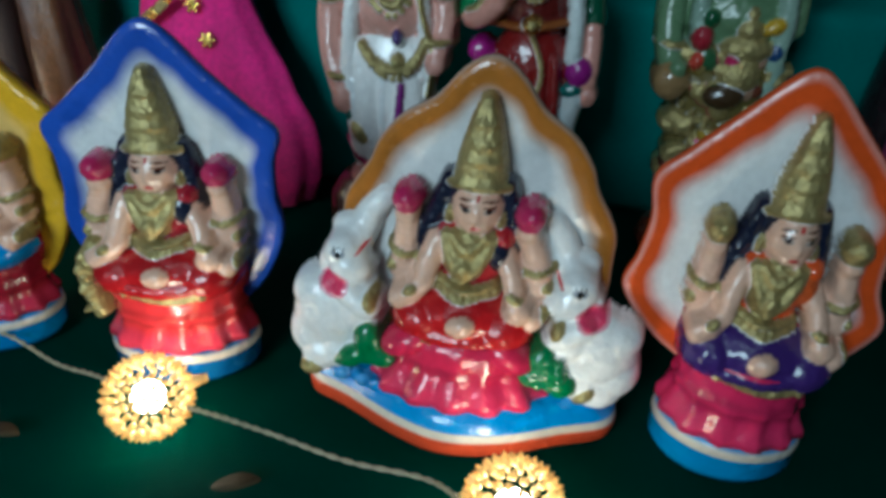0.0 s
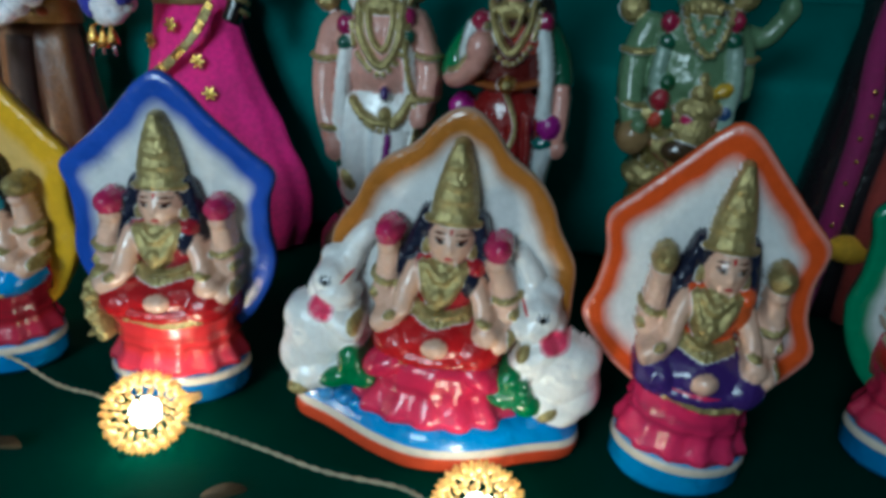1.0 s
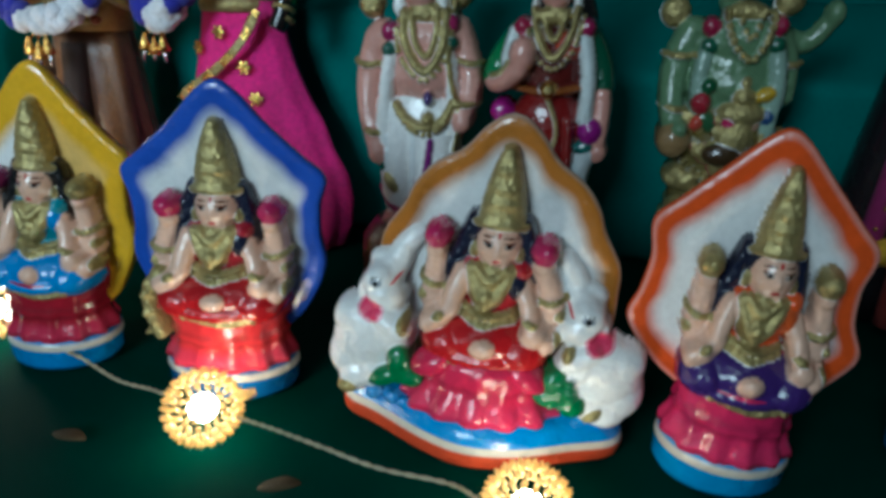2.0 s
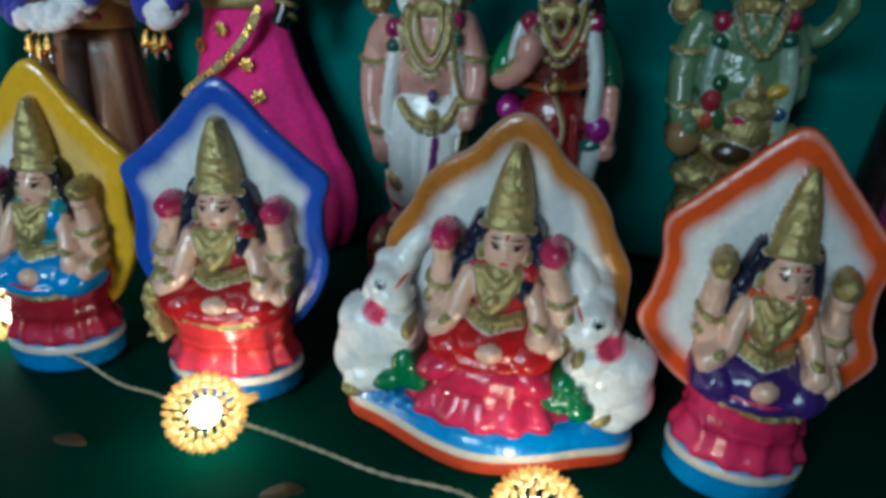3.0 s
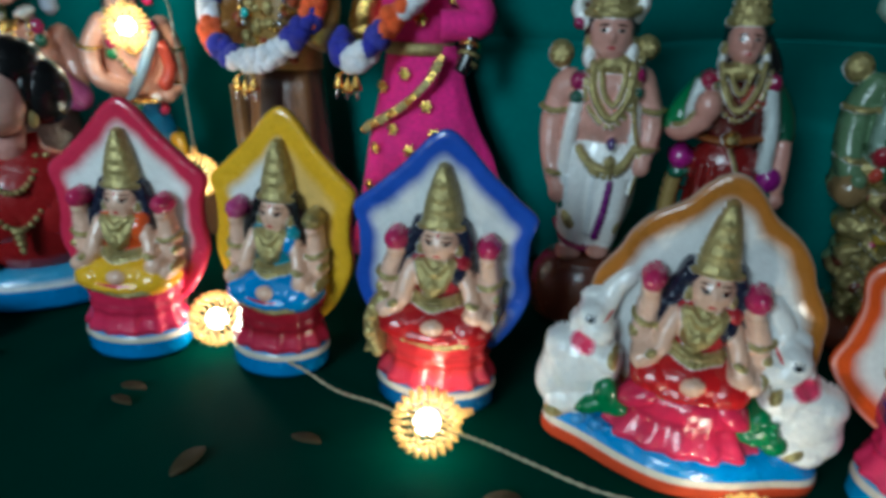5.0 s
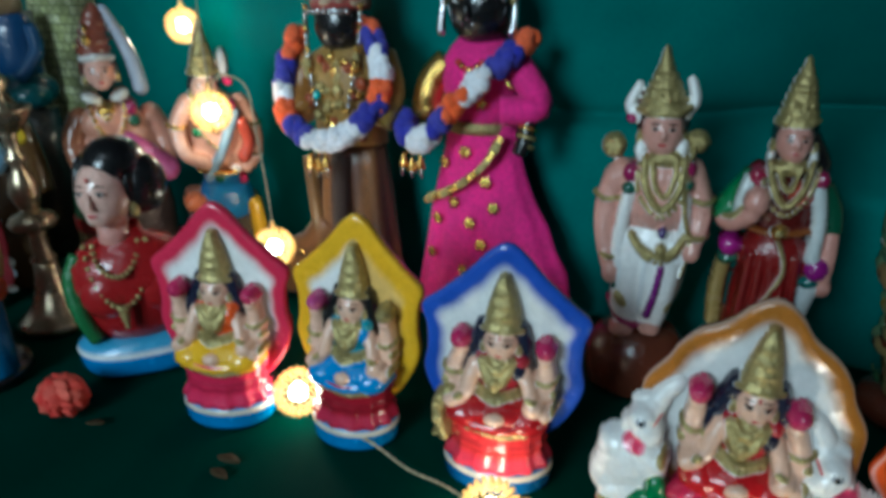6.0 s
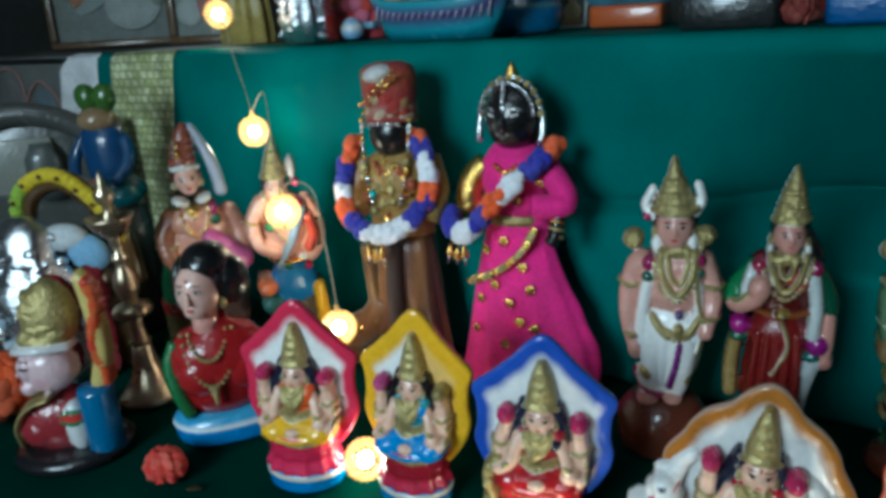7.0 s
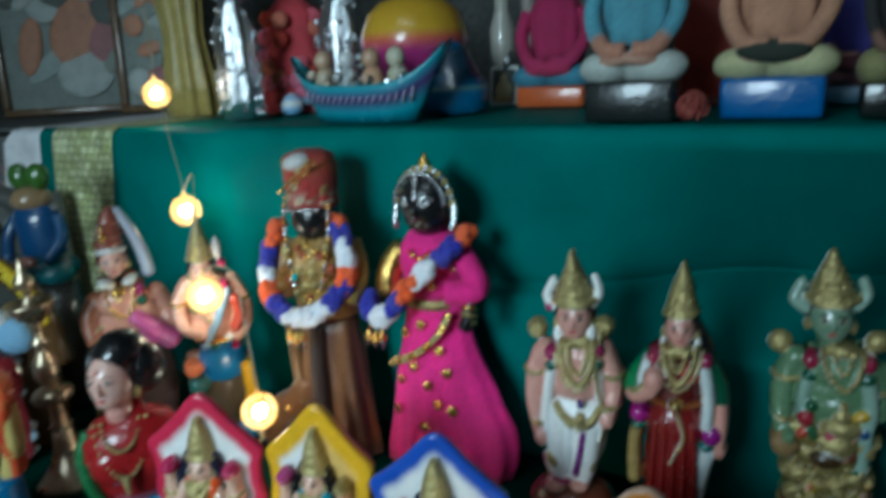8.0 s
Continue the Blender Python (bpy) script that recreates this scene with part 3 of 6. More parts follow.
ORANGE_SHIELD = [(0.018, 0.030), (0.034, 0.040), (0.046, 0.052), (0.0525, 0.064), (0.0475, 0.078), (0.0455, 0.094), (0.0475, 0.1105), (0.037, 0.122), (0.021, 0.138), (0.008, 0.151), (0.0, 0.155)]
shield_figurine(pose(0.129, 0.229, 0, 0, 3.2, -13) @ Matrix.Diagonal((0.92, 1, 1, 1)), ORANGE, (0.012, 0.26, 0.58), (0.58, 0.02, 0.10), PURPLE, ORANGE, WHITE,
                "glossy clay seated figurine, orange-bordered shield, purple skirt", half=ORANGE_SHIELD, emblem_m=G_, hair=NAVY, turn=0.9, lean=3.2, shawl=(0.55, 0.09, 0.02), shift=-0.0048)
shield_figurine(pose(0.243, 0.236, 0, 0, 3, -12), (0.01, 0.22, 0.10), (0.012, 0.16, 0.40), (0.52, 0.02, 0.07), RED, ORANGE, CROWN_RED,
                "glossy painted clay seated figurine with a green-bordered white shield")


def elephants(r):
    """Two white moulded elephants lying beside the sitter, trunks raised along the shield, broad leaves at their feet."""
    for s, hx, hz in ((-1, -49.5, 71.0), (1, 42.0, 70.5)):
        x0 = -52.5 if s < 0 else 52.0
        r.oval(x0, -1, 43, 18.5, 15, 21.5, WHITE, turn=s * 18)
        r.oval(x0 + s * 8.5, -1, 33, 12.0, 13, 14.5, WHITE)
        r.oval(x0 + s * 6.0, -2, 50, 13.0, 12, 11.0, WHITE, turn=s * 25)
        r.oval(x0 - s * 9.5, -4, 48, 11.5, 12, 13.5, WHITE)
        r.oval(x0 + s * 4.0, -7, 25, 10.0, 9.5, 8.5, WHITE)
        r.oval(x0 - s * 2.5, -8, 28, 8.0, 8.5, 9.5, WHITE)
        r.roll([(x0 - s * 6, -10, 56), (x0 - s * 12, -12, 52), (s * 37, -12, 51)], 5.4, 4.6, WHITE)
        r.oval(hx, -3, hz, 8.6, 9, 8.6, WHITE)
        r.oval(hx - s * 3.0, -4.5, hz - 5, 9.5, 9, 8.0, WHITE, turn=s * 30)
        r.oval(hx + s * 5.5, -1.5, hz - 4, 5.5, 6, 8.5, WHITE, turn=s * 20)
        r.roll([(hx - s * 2, 1, hz + 2), (hx - s * 5, 5.5, hz + 8), (hx - s * 8, 7.2, hz + 15), (hx - s * 13, 7.8, hz + 22)], 7.5, 5.0, WHITE)
        r.oval(hx - s * 1.0, 5.5, hz + 7, 9.0, 5.5, 7.0, WHITE)
        bx, bz = (-51.5, 59.6) if s < 0 else (49.0, 62.0)
        r.brush(bx, bz, 6.6, 5.2, (0.72, 0.30, 0.36))
        r.brush(bx, bz, 5.2, 4.0, (0.72, 0.05, 0.13))
        r.brush(hx + s * 0.5, hz + 2.0, 3.0, 1.5, (0.30, 0.32, 0.36))
        r.brush(hx + s * 0.5, hz + 1.8, 1.3, 1.4, BLACK)
        for k in (-1, 0, 1):
            r.brush(hx + s * 0.5 + 1.8 * k, hz + 3.8, 0.4, 1.0, BLACK, turn=-18 * k)
        r.brush(hx - s * 7.5, hz + 3.5, 0.7, 2.8, (0.6, 0.03, 0.05), turn=s * 40)
        r.oval(s * 36.5, -14, 55.5 if s > 0 else 54.0, 2.6, 3.6, 4.6, m=G_, turn=s * -12)
        r.oval(-60.0 if s < 0 else 50.5, -14.5, 20.5 if s < 0 else 26.0, 5.2, 4.0, 3.0, m=G_, turn=(-12 if s < 0 else 48))
    for x, z, rx, rz, turn in ((-36, 37, 6.5, 9.0, 8), (-42, 29, 9.0, 5.2, 25), (-31, 31, 8.0, 5.6, -15), (-35, 32, 7.5, 6.5, 0)):
        r.oval(x, -13.5, z, rx, 6.0, rz, GREEN, turn=turn)
    for x, z, rx, rz, turn in ((32, 41, 6.0, 8.0, -10), (30, 33, 7.0, 6.0, -20), (41, 30, 7.0, 6.5, -30), (36, 35, 8.0, 7.5, 0)):
        r.oval(x, -14.0, z, rx, 6.0, rz, GREEN, turn=turn)
    for k in range(12):
        x, z = 31 + 4.2 * (k % 3) + (k // 3) * 0.6, 43 - 4.4 * (k // 3)
        r.oval(x, -18.3, z, 2.0, 2.0, 1.7, lerp(GREEN, LEAF, 0.12), turn=20)


def elephant_figurine(m):
    c = Clay()
    half = [(0.032, 0.030), (0.052, 0.045), (0.0545, 0.062), (0.0540, 0.078), (0.0525, 0.092), (0.0440, 0.107), (0.0400, 0.117), (0.0320, 0.1275), (0.0200, 0.1360), (0.0125, 0.1455), (0.0060, 0.1515), (0.0, 0.1535)]
    rings = [(1.0, 0.004, lerp(OCHRE, WHITE, 0.35)), (0.994, 0.0014, lerp(OCHRE, WHITE, 0.30)), (0.972, 0.0002, OCHRE), (0.93, 0.0, OCHRE), (0.875, 0.0004, OCHRE), (0.82, 0.0012, lerp(OCHRE, WHITE, 0.42)), (0.77, 0.0020, lerp(OCHRE, WHITE, 0.88)), (0.72, 0.0022, WHITE), (0.4, 0.0022, WHITE), (0.0, 0.0022, WHITE)]
    c.slab(shield_outline(half), 0.006, 0.0165, rings, centre=(0, 0.080), back=OCHRE)
    # lobed foot plate, pointed to the front
    plan = curve_points([(-0.066, 0.006, 0), (-0.062, -0.006, 0), (-0.045, -0.0145, 0), (-0.020, -0.0285, 0), (0.0, -0.0345, 0), (0.022, -0.031, 0), (0.045, -0.0205, 0), (0.063, -0.012, 0), (0.067, 0.002, 0), (0.055, 0.018, 0), (0.0, 0.024, 0), (-0.055, 0.018, 0)], 6, True)
    rows = [(0.97, 0.0, (0.42, 0.05, 0.02)), (1.0, 0.002, (0.50, 0.06, 0.02)), (1.0, 0.0075, (0.50, 0.06, 0.02)), (0.99, 0.0085, CREAM), (0.985, 0.0115, CREAM), (0.975, 0.0122, BLUE), (0.95, 0.0145, BLUE), (0.91, 0.0168, BLUE), (0.86, 0.0185, BLUE), (0.80, 0.0200, BLUE), (0.73, 0.0212, BLUE), (0.65, 0.0222, BLUE), (0.4, 0.026, BLUE), (0.05, 0.027, BLUE)]
    loops = []
    for s, z, col in rows:
        loop = []
        for p in plan:
            rough = 0.0016 * noise.noise(Vector((p.x * 140, p.y * 140, s * 9))) if 0.3 < s < 0.96 else 0
            v = c.bm.verts.new((p.x * s, p.y * s, z + rough))
            v[c.paint] = (*col, 1)
            loop.append(v)
        loops.append(loop)
    n = len(plan)
    for a, b in zip(loops, loops[1:]):
        for i in range(n):
            c.bm.faces.new((a[i], a[(i + 1) % n], b[(i + 1) % n], b[i])).smooth = True
    c.bm.faces.new(loops[0][::-1]), c.bm.faces.new(loops[-1])
    rng = random.Random(4)
    for k in range(26):
        x = rng.uniform(-0.05, 0.01)
        y = -0.012 - 0.016 * (1 - abs(x) / 0.06) * rng.random()
        c.ball((x, y, 0.0185), (0.0034, 0.0026, 0.0030), lerp(BLUE, (0.3, 0.55, 0.8), rng.random() * 0.5), seg=7)
    # spreading seat with a scalloped hem
    hem = lerp(LOTUS, PINK, 0.4)
    first = len(c.bm.verts)
    # The seat's groove ring is mixed with black, painted-in crease shade.
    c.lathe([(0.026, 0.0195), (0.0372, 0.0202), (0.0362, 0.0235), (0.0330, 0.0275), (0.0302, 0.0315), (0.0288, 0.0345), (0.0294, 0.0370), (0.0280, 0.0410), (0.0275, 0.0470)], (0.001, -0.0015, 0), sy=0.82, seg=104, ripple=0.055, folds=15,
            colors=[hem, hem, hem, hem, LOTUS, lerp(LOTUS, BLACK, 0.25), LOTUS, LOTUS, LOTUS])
    crease(c, first, 0.0205)
    for s in (-1, 1):
        c.ball((s * 0.020, -0.013, 0.042), (0.0125, 0.011, 0.0070), LOTUS, rot=(0, s * 30, 0))
    r = Relief(x=(-80, 80))
    elephants(r)
    seated_figure(c, (0.50, 0.010, 0.014), (0.40, 0.01, 0.02), CROWN_RED, NAVY, turn=0.5, lap=0.92, shawl=NAVY, back=8.0, relief=r, emblems=(-25.6, 20.6))
    level_foot(c, 3.9, 0.060)
    return c.thing("figurine", m, "glossy clay figurine between two white elephants, brown-edged shield", "figurine")


elephant_figurine(pose(0.018, 0.249, 0, 0, 3.9, -9) @ Matrix.Diagonal((1.04, 1, 1, 1)))


# ---------------------------------------------------------------- standing figures of the back row
def small_face(r, x, z, skin, y=-6.0, w=13.0, h=16.0, turn=0.0):
    """A moulded face: cheeks, jaw, nose, painted brows, eyes and mouth."""
    k = w / 13.0
    r.oval(x, y, z, w, 12.5 * k, h, skin)
    r.oval(x + turn, y - 3.5, z - 8 * k, 9.0 * k, 8.5 * k, 8.0 * k, skin)
    r.oval(x + turn * 1.5, y - 11.6 * k, z - 1.5 * k, 2.0 * k, 3.2 * k, 4.2 * k, skin)
    for s in (-1, 1):
        r.brush(x + turn + s * 5.2 * k, z + 2.2 * k, 2.7 * k, 1.2 * k, (0.40, 0.32, 0.28))
        r.brush(x + turn * 1.2 + s * 5.2 * k, z + 2.2 * k, 1.4 * k, 1.3 * k, BLACK)
        r.brush(x + turn + s * 5.2 * k, z + 5.2 * k, 3.4 * k, 0.7 * k, (0.03, 0.012, 0.008), turn=-s * 10)
        r.oval(x + s * (w + 1.0), y + 2, z - 6 * k, 2.6 * k, 3.5, 5.2 * k, m=G_)
    r.brush(x + turn, z - 7.5 * k, 2.6 * k, 1.2 * k, (0.42, 0.05, 0.05))


def banded_crown(r, x0, z0, x1, z1, w0, rows, y=-1.0):
    """A tapering crown of pressed bands; rows: shares of the foot's width from the foot to the tip."""
    n = len(rows)
    for k, share in enumerate(rows):
        f = k / (n - 1)
        w = w0 * share
        r.oval(x0 + (x1 - x0) * f, y, z0 + (z1 - z0) * f, w, w * 0.9, (z1 - z0) / n * 1.25, m=G_)
        if k % 2 == 0 and k < n - 2:
            for q in (-0.62, -0.2, 0.2, 0.62):
                r.oval(x0 + (x1 - x0) * f + q * w, y - w * 0.82 * math.sqrt(1 - q * q), z0 + (z1 - z0) * f, 1.9, 2.2, 2.2, m=G_)


def beads(r, pts, size, m=G_, color=WHITE):
    """A string of pressed beads along a smooth line."""
    line = curve_points(pts, 8)
    gone = 99.0
    for a, b in zip(line, line[1:]):
        gone += (b - a).length
        if gone > size * 1.7:
            r.oval(b.x, b.y, b.z, size, size, size, color, m)
            gone = 0.0


def white_skirted_figure(m):
    c = Clay()
    skin = (0.62, 0.31, 0.25)
    c.lathe([(0.030, 0), (0.036, 0.005), (0.0385, 0.020), (0.0370, 0.038), (0.031, 0.047), (0.026, 0.052)], (-0.002, 0, 0), BROWN, sy=0.86)
    r = Relief(x=(-56, 56), z=(46, 262), cell=0.75)
    # long white skirt in two legs, feet and magenta hem
    r.oval(0, 0, 102, 26, 18, 46, WHITE)
    r.roll([(-13, -5, 120), (-14, -8, 90), (-14, -6, 64)], 13, 10, WHITE)
    r.roll([(11, -5, 120), (10, -8, 92), (7, -6, 66)], 14, 11, WHITE)
    # Pleats tinted blue-grey, fold shading painted into the white.
    for k in range(5):
        r.roll([(-20 + 9 * k, -16, 112 - 2 * abs(k - 2)), (-19 + 8 * k, -17, 90), (-17 + 7 * k, -14, 68)], 2.2, 1.6, lerp(WHITE, (0.5, 0.6, 0.66), 0.25))
    r.oval(-14, -13, 53, 10, 12, 5.5, skin), r.oval(6, -12, 56, 9, 11, 5.5, skin)
    r.roll([(-26, -5, 72), (-17, -14, 62), (-2, -15, 57), (12, -9, 62)], 2.4, 2.4, (0.30, 0.02, 0.09))
    # trunk of the body, shoulders and arms
    r.oval(0, 0, 150, 25, 17, 27, skin)
    r.oval(3, -7, 146, 20, 14, 15, skin)
    r.oval(2, -4, 168, 22, 14, 14, skin)
    r.oval(-25, 0, 167, 12, 11, 12, skin), r.oval(20, 0, 172, 11, 11, 11, skin)
    r.roll([(-29, -1, 166), (-34, -2, 148), (-34, -6, 125), (-28, -12, 103)], 9.2, 6.8, skin)
    r.oval(-26, -14, 97, 7, 6.5, 9, skin)
    r.roll([(23, -1, 171), (30, -3, 152), (31, -7, 135), (28, -14, 123)], 8.6, 6.4, skin)
    r.oval(28, -15, 119, 6.5, 6.5, 7.5, skin)
    for pts in ([(-43, -3, 153), (-35, -11, 151), (-26, -7, 152)], [(-37, -10, 112), (-30, -18.5, 110), (-22, -13, 109)], [(22, -9, 156), (31, -12, 154), (38, -4, 155)], [(22, -18, 131), (30, -18, 130), (37, -10, 130)]):
        r.roll(pts, 1.9, 1.9, m=G_)
    # stoles, shoulder tufts, chains and bow
    r.roll([(-18, -12, 162), (-21, -13, 140), (-22, -12, 110), (-19, -12, 78)], 4.6, 6.0, WHITE)
    r.roll([(18, -13, 162), (21, -13, 142), (20, -13, 112)], 3.6, 4.6, WHITE)
    for x, z in ((-19, 172), (19, 177)):
        r.oval(x, -12, z, 5.2, 4.5, 6.0, (0.30, 0.012, 0.09)), r.oval(x, -13.5, z - 11, 5.0, 4.2, 5.2, (0.012, 0.09, 0.06))
    r.oval(3, -9, 183, 12, 8, 7, m=G_)
    r.roll([(-10, -14, 183), (-8, -18, 164), (4, -20.5, 149), (14, -18, 162), (16, -14, 184)], 2.7, 2.7, m=G_)
    r.roll([(-5, -15.5, 182), (-2, -19, 166), (5, -20.5, 158), (10, -18, 168), (11, -15, 184)], 2.0, 2.0, m=G_)
    beads(r, [(-14, -14, 180), (-12, -18, 158), (4, -22, 144), (17, -18, 158), (20, -13, 180)], 1.7)
    r.roll([(21, -9, 190), (18, -15, 168), (20, -18, 146), (26, -17, 122), (23, -15, 100)], 1.8, 1.6, m=G_)
    # girdle, knot and falling sash
    r.roll([(-14, -16, 128), (-6, -20, 119), (6, -22.5, 115.5), (16, -20, 120), (22, -16, 131)], 2.8, 2.8, m=G_)
    beads(r, [(-13, -18, 124), (-4, -22, 114), (7, -24, 111), (17, -21, 117), (22, -17, 127)], 1.8)
    r.oval(7, -21, 133, 3.4, 4, 5.0, PURPLE), r.oval(7, -23, 121, 4.0, 4, 4.0, m=G_)
    r.roll([(9, -21, 107), (7, -20.5, 88), (3, -18, 68)], 2.2, 2.8, (0.16, 0.014, 0.16))
    r.oval(-17, -17, 78, 3.8, 3.5, 7.5, m=G_, turn=30), r.oval(-22, -15, 89, 3.2, 3, 6.5, (0.012, 0.10, 0.07), turn=12)
    r.oval(15, -14, 75, 3.4, 3, 6, m=G_, turn=-20)
    # head and crown
    r.oval(0, -1, 186, 9, 8, 10, skin)
    r.oval(-2, 3, 206, 17.5, 11, 18, (0.03, 0.012, 0.010))
    small_face(r, -1, 202, skin, w=14.0, h=16.5, turn=0.8)
    r.oval(-14, -8, 187, 4.6, 4, 7.5, WHITE), r.oval(13, -8, 190, 4.0, 4, 6.5, WHITE)
    r.oval(-33, 2, 188, 8.5, 7.5, 9.5, m=G_), r.oval(22, 2, 194, 8.5, 7.5, 8.5, m=G_)
    for x, z in ((-33, 188), (22, 194)):
        for k in range(6):
            r.oval(x + 5 * math.cos(k * 1.05), -4.0, z + 5.5 * math.sin(k * 1.05), 1.9, 2.2, 1.9, m=G_)
    r.roll([(-19, 1, 209), (-24.5, 1, 217), (-20, 2, 230)], 4.8, 3.2, WHITE)
    r.roll([(13, 1, 213), (17.5, 1, 222), (14, 2, 235)], 4.4, 3.0, WHITE)
    r.oval(-22.5, -1, 208, 4.2, 4, 4.2, (0.32, 0.012, 0.10))
    r.roll([(-18, -3, 215), (-9, -13.5, 213.5), (6, -13.5, 214), (14, -4, 217)], 2.8, 2.8, m=G_)
    banded_crown(r, -2, 217, -4.5, 252, 16.8, (1.0, 0.93, 0.80, 0.66, 0.52, 0.36, 0.27, 0.17))
    r.into(c, 4.0, rear=skin)
    return c.thing("standing_figure", m, "standing figure, white skirt and gold crown, on brown pot", "figurine", "standing painted figures")


white_skirted_figure(pose(-0.023, 0.404, 0, -2.5, 0, -6))


def red_skirted_figure(m):
    c = Clay()
    skin, red, deep = (0.55, 0.26, 0.21), (0.17, 0.008, 0.008), (0.085, 0.008, 0.007)
    c.lathe([(0.030, 0), (0.033, 0.010), (0.030, 0.018), (0.024, 0.022)], (0.004, 0, 0), BROWN, sy=0.85)
    r = Relief(x=(-50, 54), z=(14, 258), cell=0.75)
    r.oval(5, 0, 78, 25, 17, 66, red)
    r.oval(4, -2, 120, 23, 16, 23, red)
    for k in range(5):
        r.roll([(-10 + 7 * k, -15, 124), (-12 + 8 * k, -17, 80), (-13 + 8.5 * k, -13, 24)], 3.0, 3.6, red)
    r.oval(4, -1, 153, 20, 15, 25, deep)
    # Right bust oval is painted red-orange as a highlight on the dark bodice.
    r.oval(-4, -8, 166, 9, 8, 9, deep), r.oval(13, -8, 167, 9, 8.5, 9.5, (0.36, 0.035, 0.014))
    # arms: a raised open palm, the other hanging
    r.roll([(-16, 0, 172), (-26, -2, 158), (-30, -4, 147)], 9.0, 8.0, GREEN)
    r.roll([(-30, -6, 144), (-24, -15, 145), (-14, -21, 153)], 6.6, 6.4, skin)
    r.oval(-12, -21, 162, 8.2, 8, 11.0, skin)
    r.roll([(24, 0, 174), (33, -1, 158), (36, -2, 145)], 8.2, 7.2, (0.006, 0.07, 0.035))
    r.roll([(36, -3, 143), (37, -6, 125), (36.5, -9, 112)], 6.0, 5.4, skin)
    r.oval(37, -9, 105, 6.2, 5.5, 7.5, skin)
    r.roll([(-31, -14, 148), (-25, -21, 151), (-20, -20, 157)], 1.8, 1.8, m=G_)
    # stoles and ribbon tufts
    r.roll([(-19, -11, 175), (-22, -14, 160), (-22, -13, 150)], 3.6, 3.6, (0.55, 0.58, 0.57))
    r.roll([(23, -9, 172), (27, -11, 150), (27, -11, 126)], 4.6, 5.0, (0.55, 0.60, 0.60))
    r.roll([(30, -8, 104), (26, -9, 84), (23, -7, 62)], 6.4, 6.0, (0.50, 0.56, 0.57))
    r.oval(-14, -12, 178, 5.4, 4.6, 5.6, (0.28, 0.012, 0.05)), r.oval(24, -10, 178, 5.2, 4.6, 5.6, (0.26, 0.010, 0.07))
    r.oval(-24, -9, 127, 8.0, 7, 7.5, (0.34, 0.010, 0.20)), r.oval(-24, -7, 117, 7.0, 6, 5, (0.01, 0.10, 0.06))
    r.oval(31, -11, 118, 7.5, 6.5, 8.0, (0.24, 0.010, 0.18)), r.oval(28, -10, 108, 6.5, 5.5, 4.6, (0.008, 0.11, 0.10))
    r.roll([(-26, -4, 112), (-28, -3, 92), (-27, -3, 66)], 5.6, 6.2, (0.26, 0.18, 0.06))
    # gold chains, girdle and pendant cord
    r.oval(4, -9, 184, 10, 7, 6, m=G_)
    r.roll([(-8, -12, 187), (-4, -17, 172), (5, -19.5, 160), (14, -17, 172), (17, -11, 188)], 2.3, 2.3, m=G_)
    r.roll([(-4, -13, 186), (5, -19, 170), (12, -13, 187)], 1.8, 1.8, m=G_)
    beads(r, [(-12, -12, 182), (-7, -18, 164), (5, -20, 154), (16, -18, 164), (21, -11, 184)], 1.6)
    r.roll([(-17, -11, 142), (4, -18.5, 140.5), (25, -11, 144)], 2.6, 2.6, lerp(deep, OCHRE, 0.35), E_)
    r.oval(4, -18, 142, 5.6, 4.6, 5.6, m=B_), r.oval(4, -21, 142, 2.6, 3, 2.6, m=G_)
    r.roll([(4, -19, 137), (11, -19.5, 116), (2, -19.5, 92)], 1.3, 1.3, m=G_)
    # hair, face and tall crown
    r.oval(4, 3, 205, 13.5, 10, 19, BLACK)
    r.roll([(14, 2, 202), (22, 3, 186), (26, 3, 162)], 6, 6.5, BLACK)
    small_face(r, 4, 201, skin, w=11.2, h=14.0, turn=1.2)
    r.oval(-8, -6, 188, 3.0, 3.5, 5.0, WHITE), r.oval(17, -6, 190, 2.8, 3.5, 5.0, WHITE)
    r.roll([(-8, -4, 212), (0, -11, 211), (9, -11, 211.5), (16, -4, 214)], 2.3, 2.3, m=G_)
    banded_crown(r, 4, 214, 4.3, 248, 13.0, (1.0, 0.93, 0.84, 0.74, 0.66, 0.52, 0.36, 0.20))
    r.into(c, 4.0, rear=deep)
    return c.thing("standing_figure", m, "painted standing figure in a dark red dress with green sleeves", "figurine", "standing painted figures")


red_skirted_figure(pose(0.053, 0.397, 0, -1.5, 0, -10))


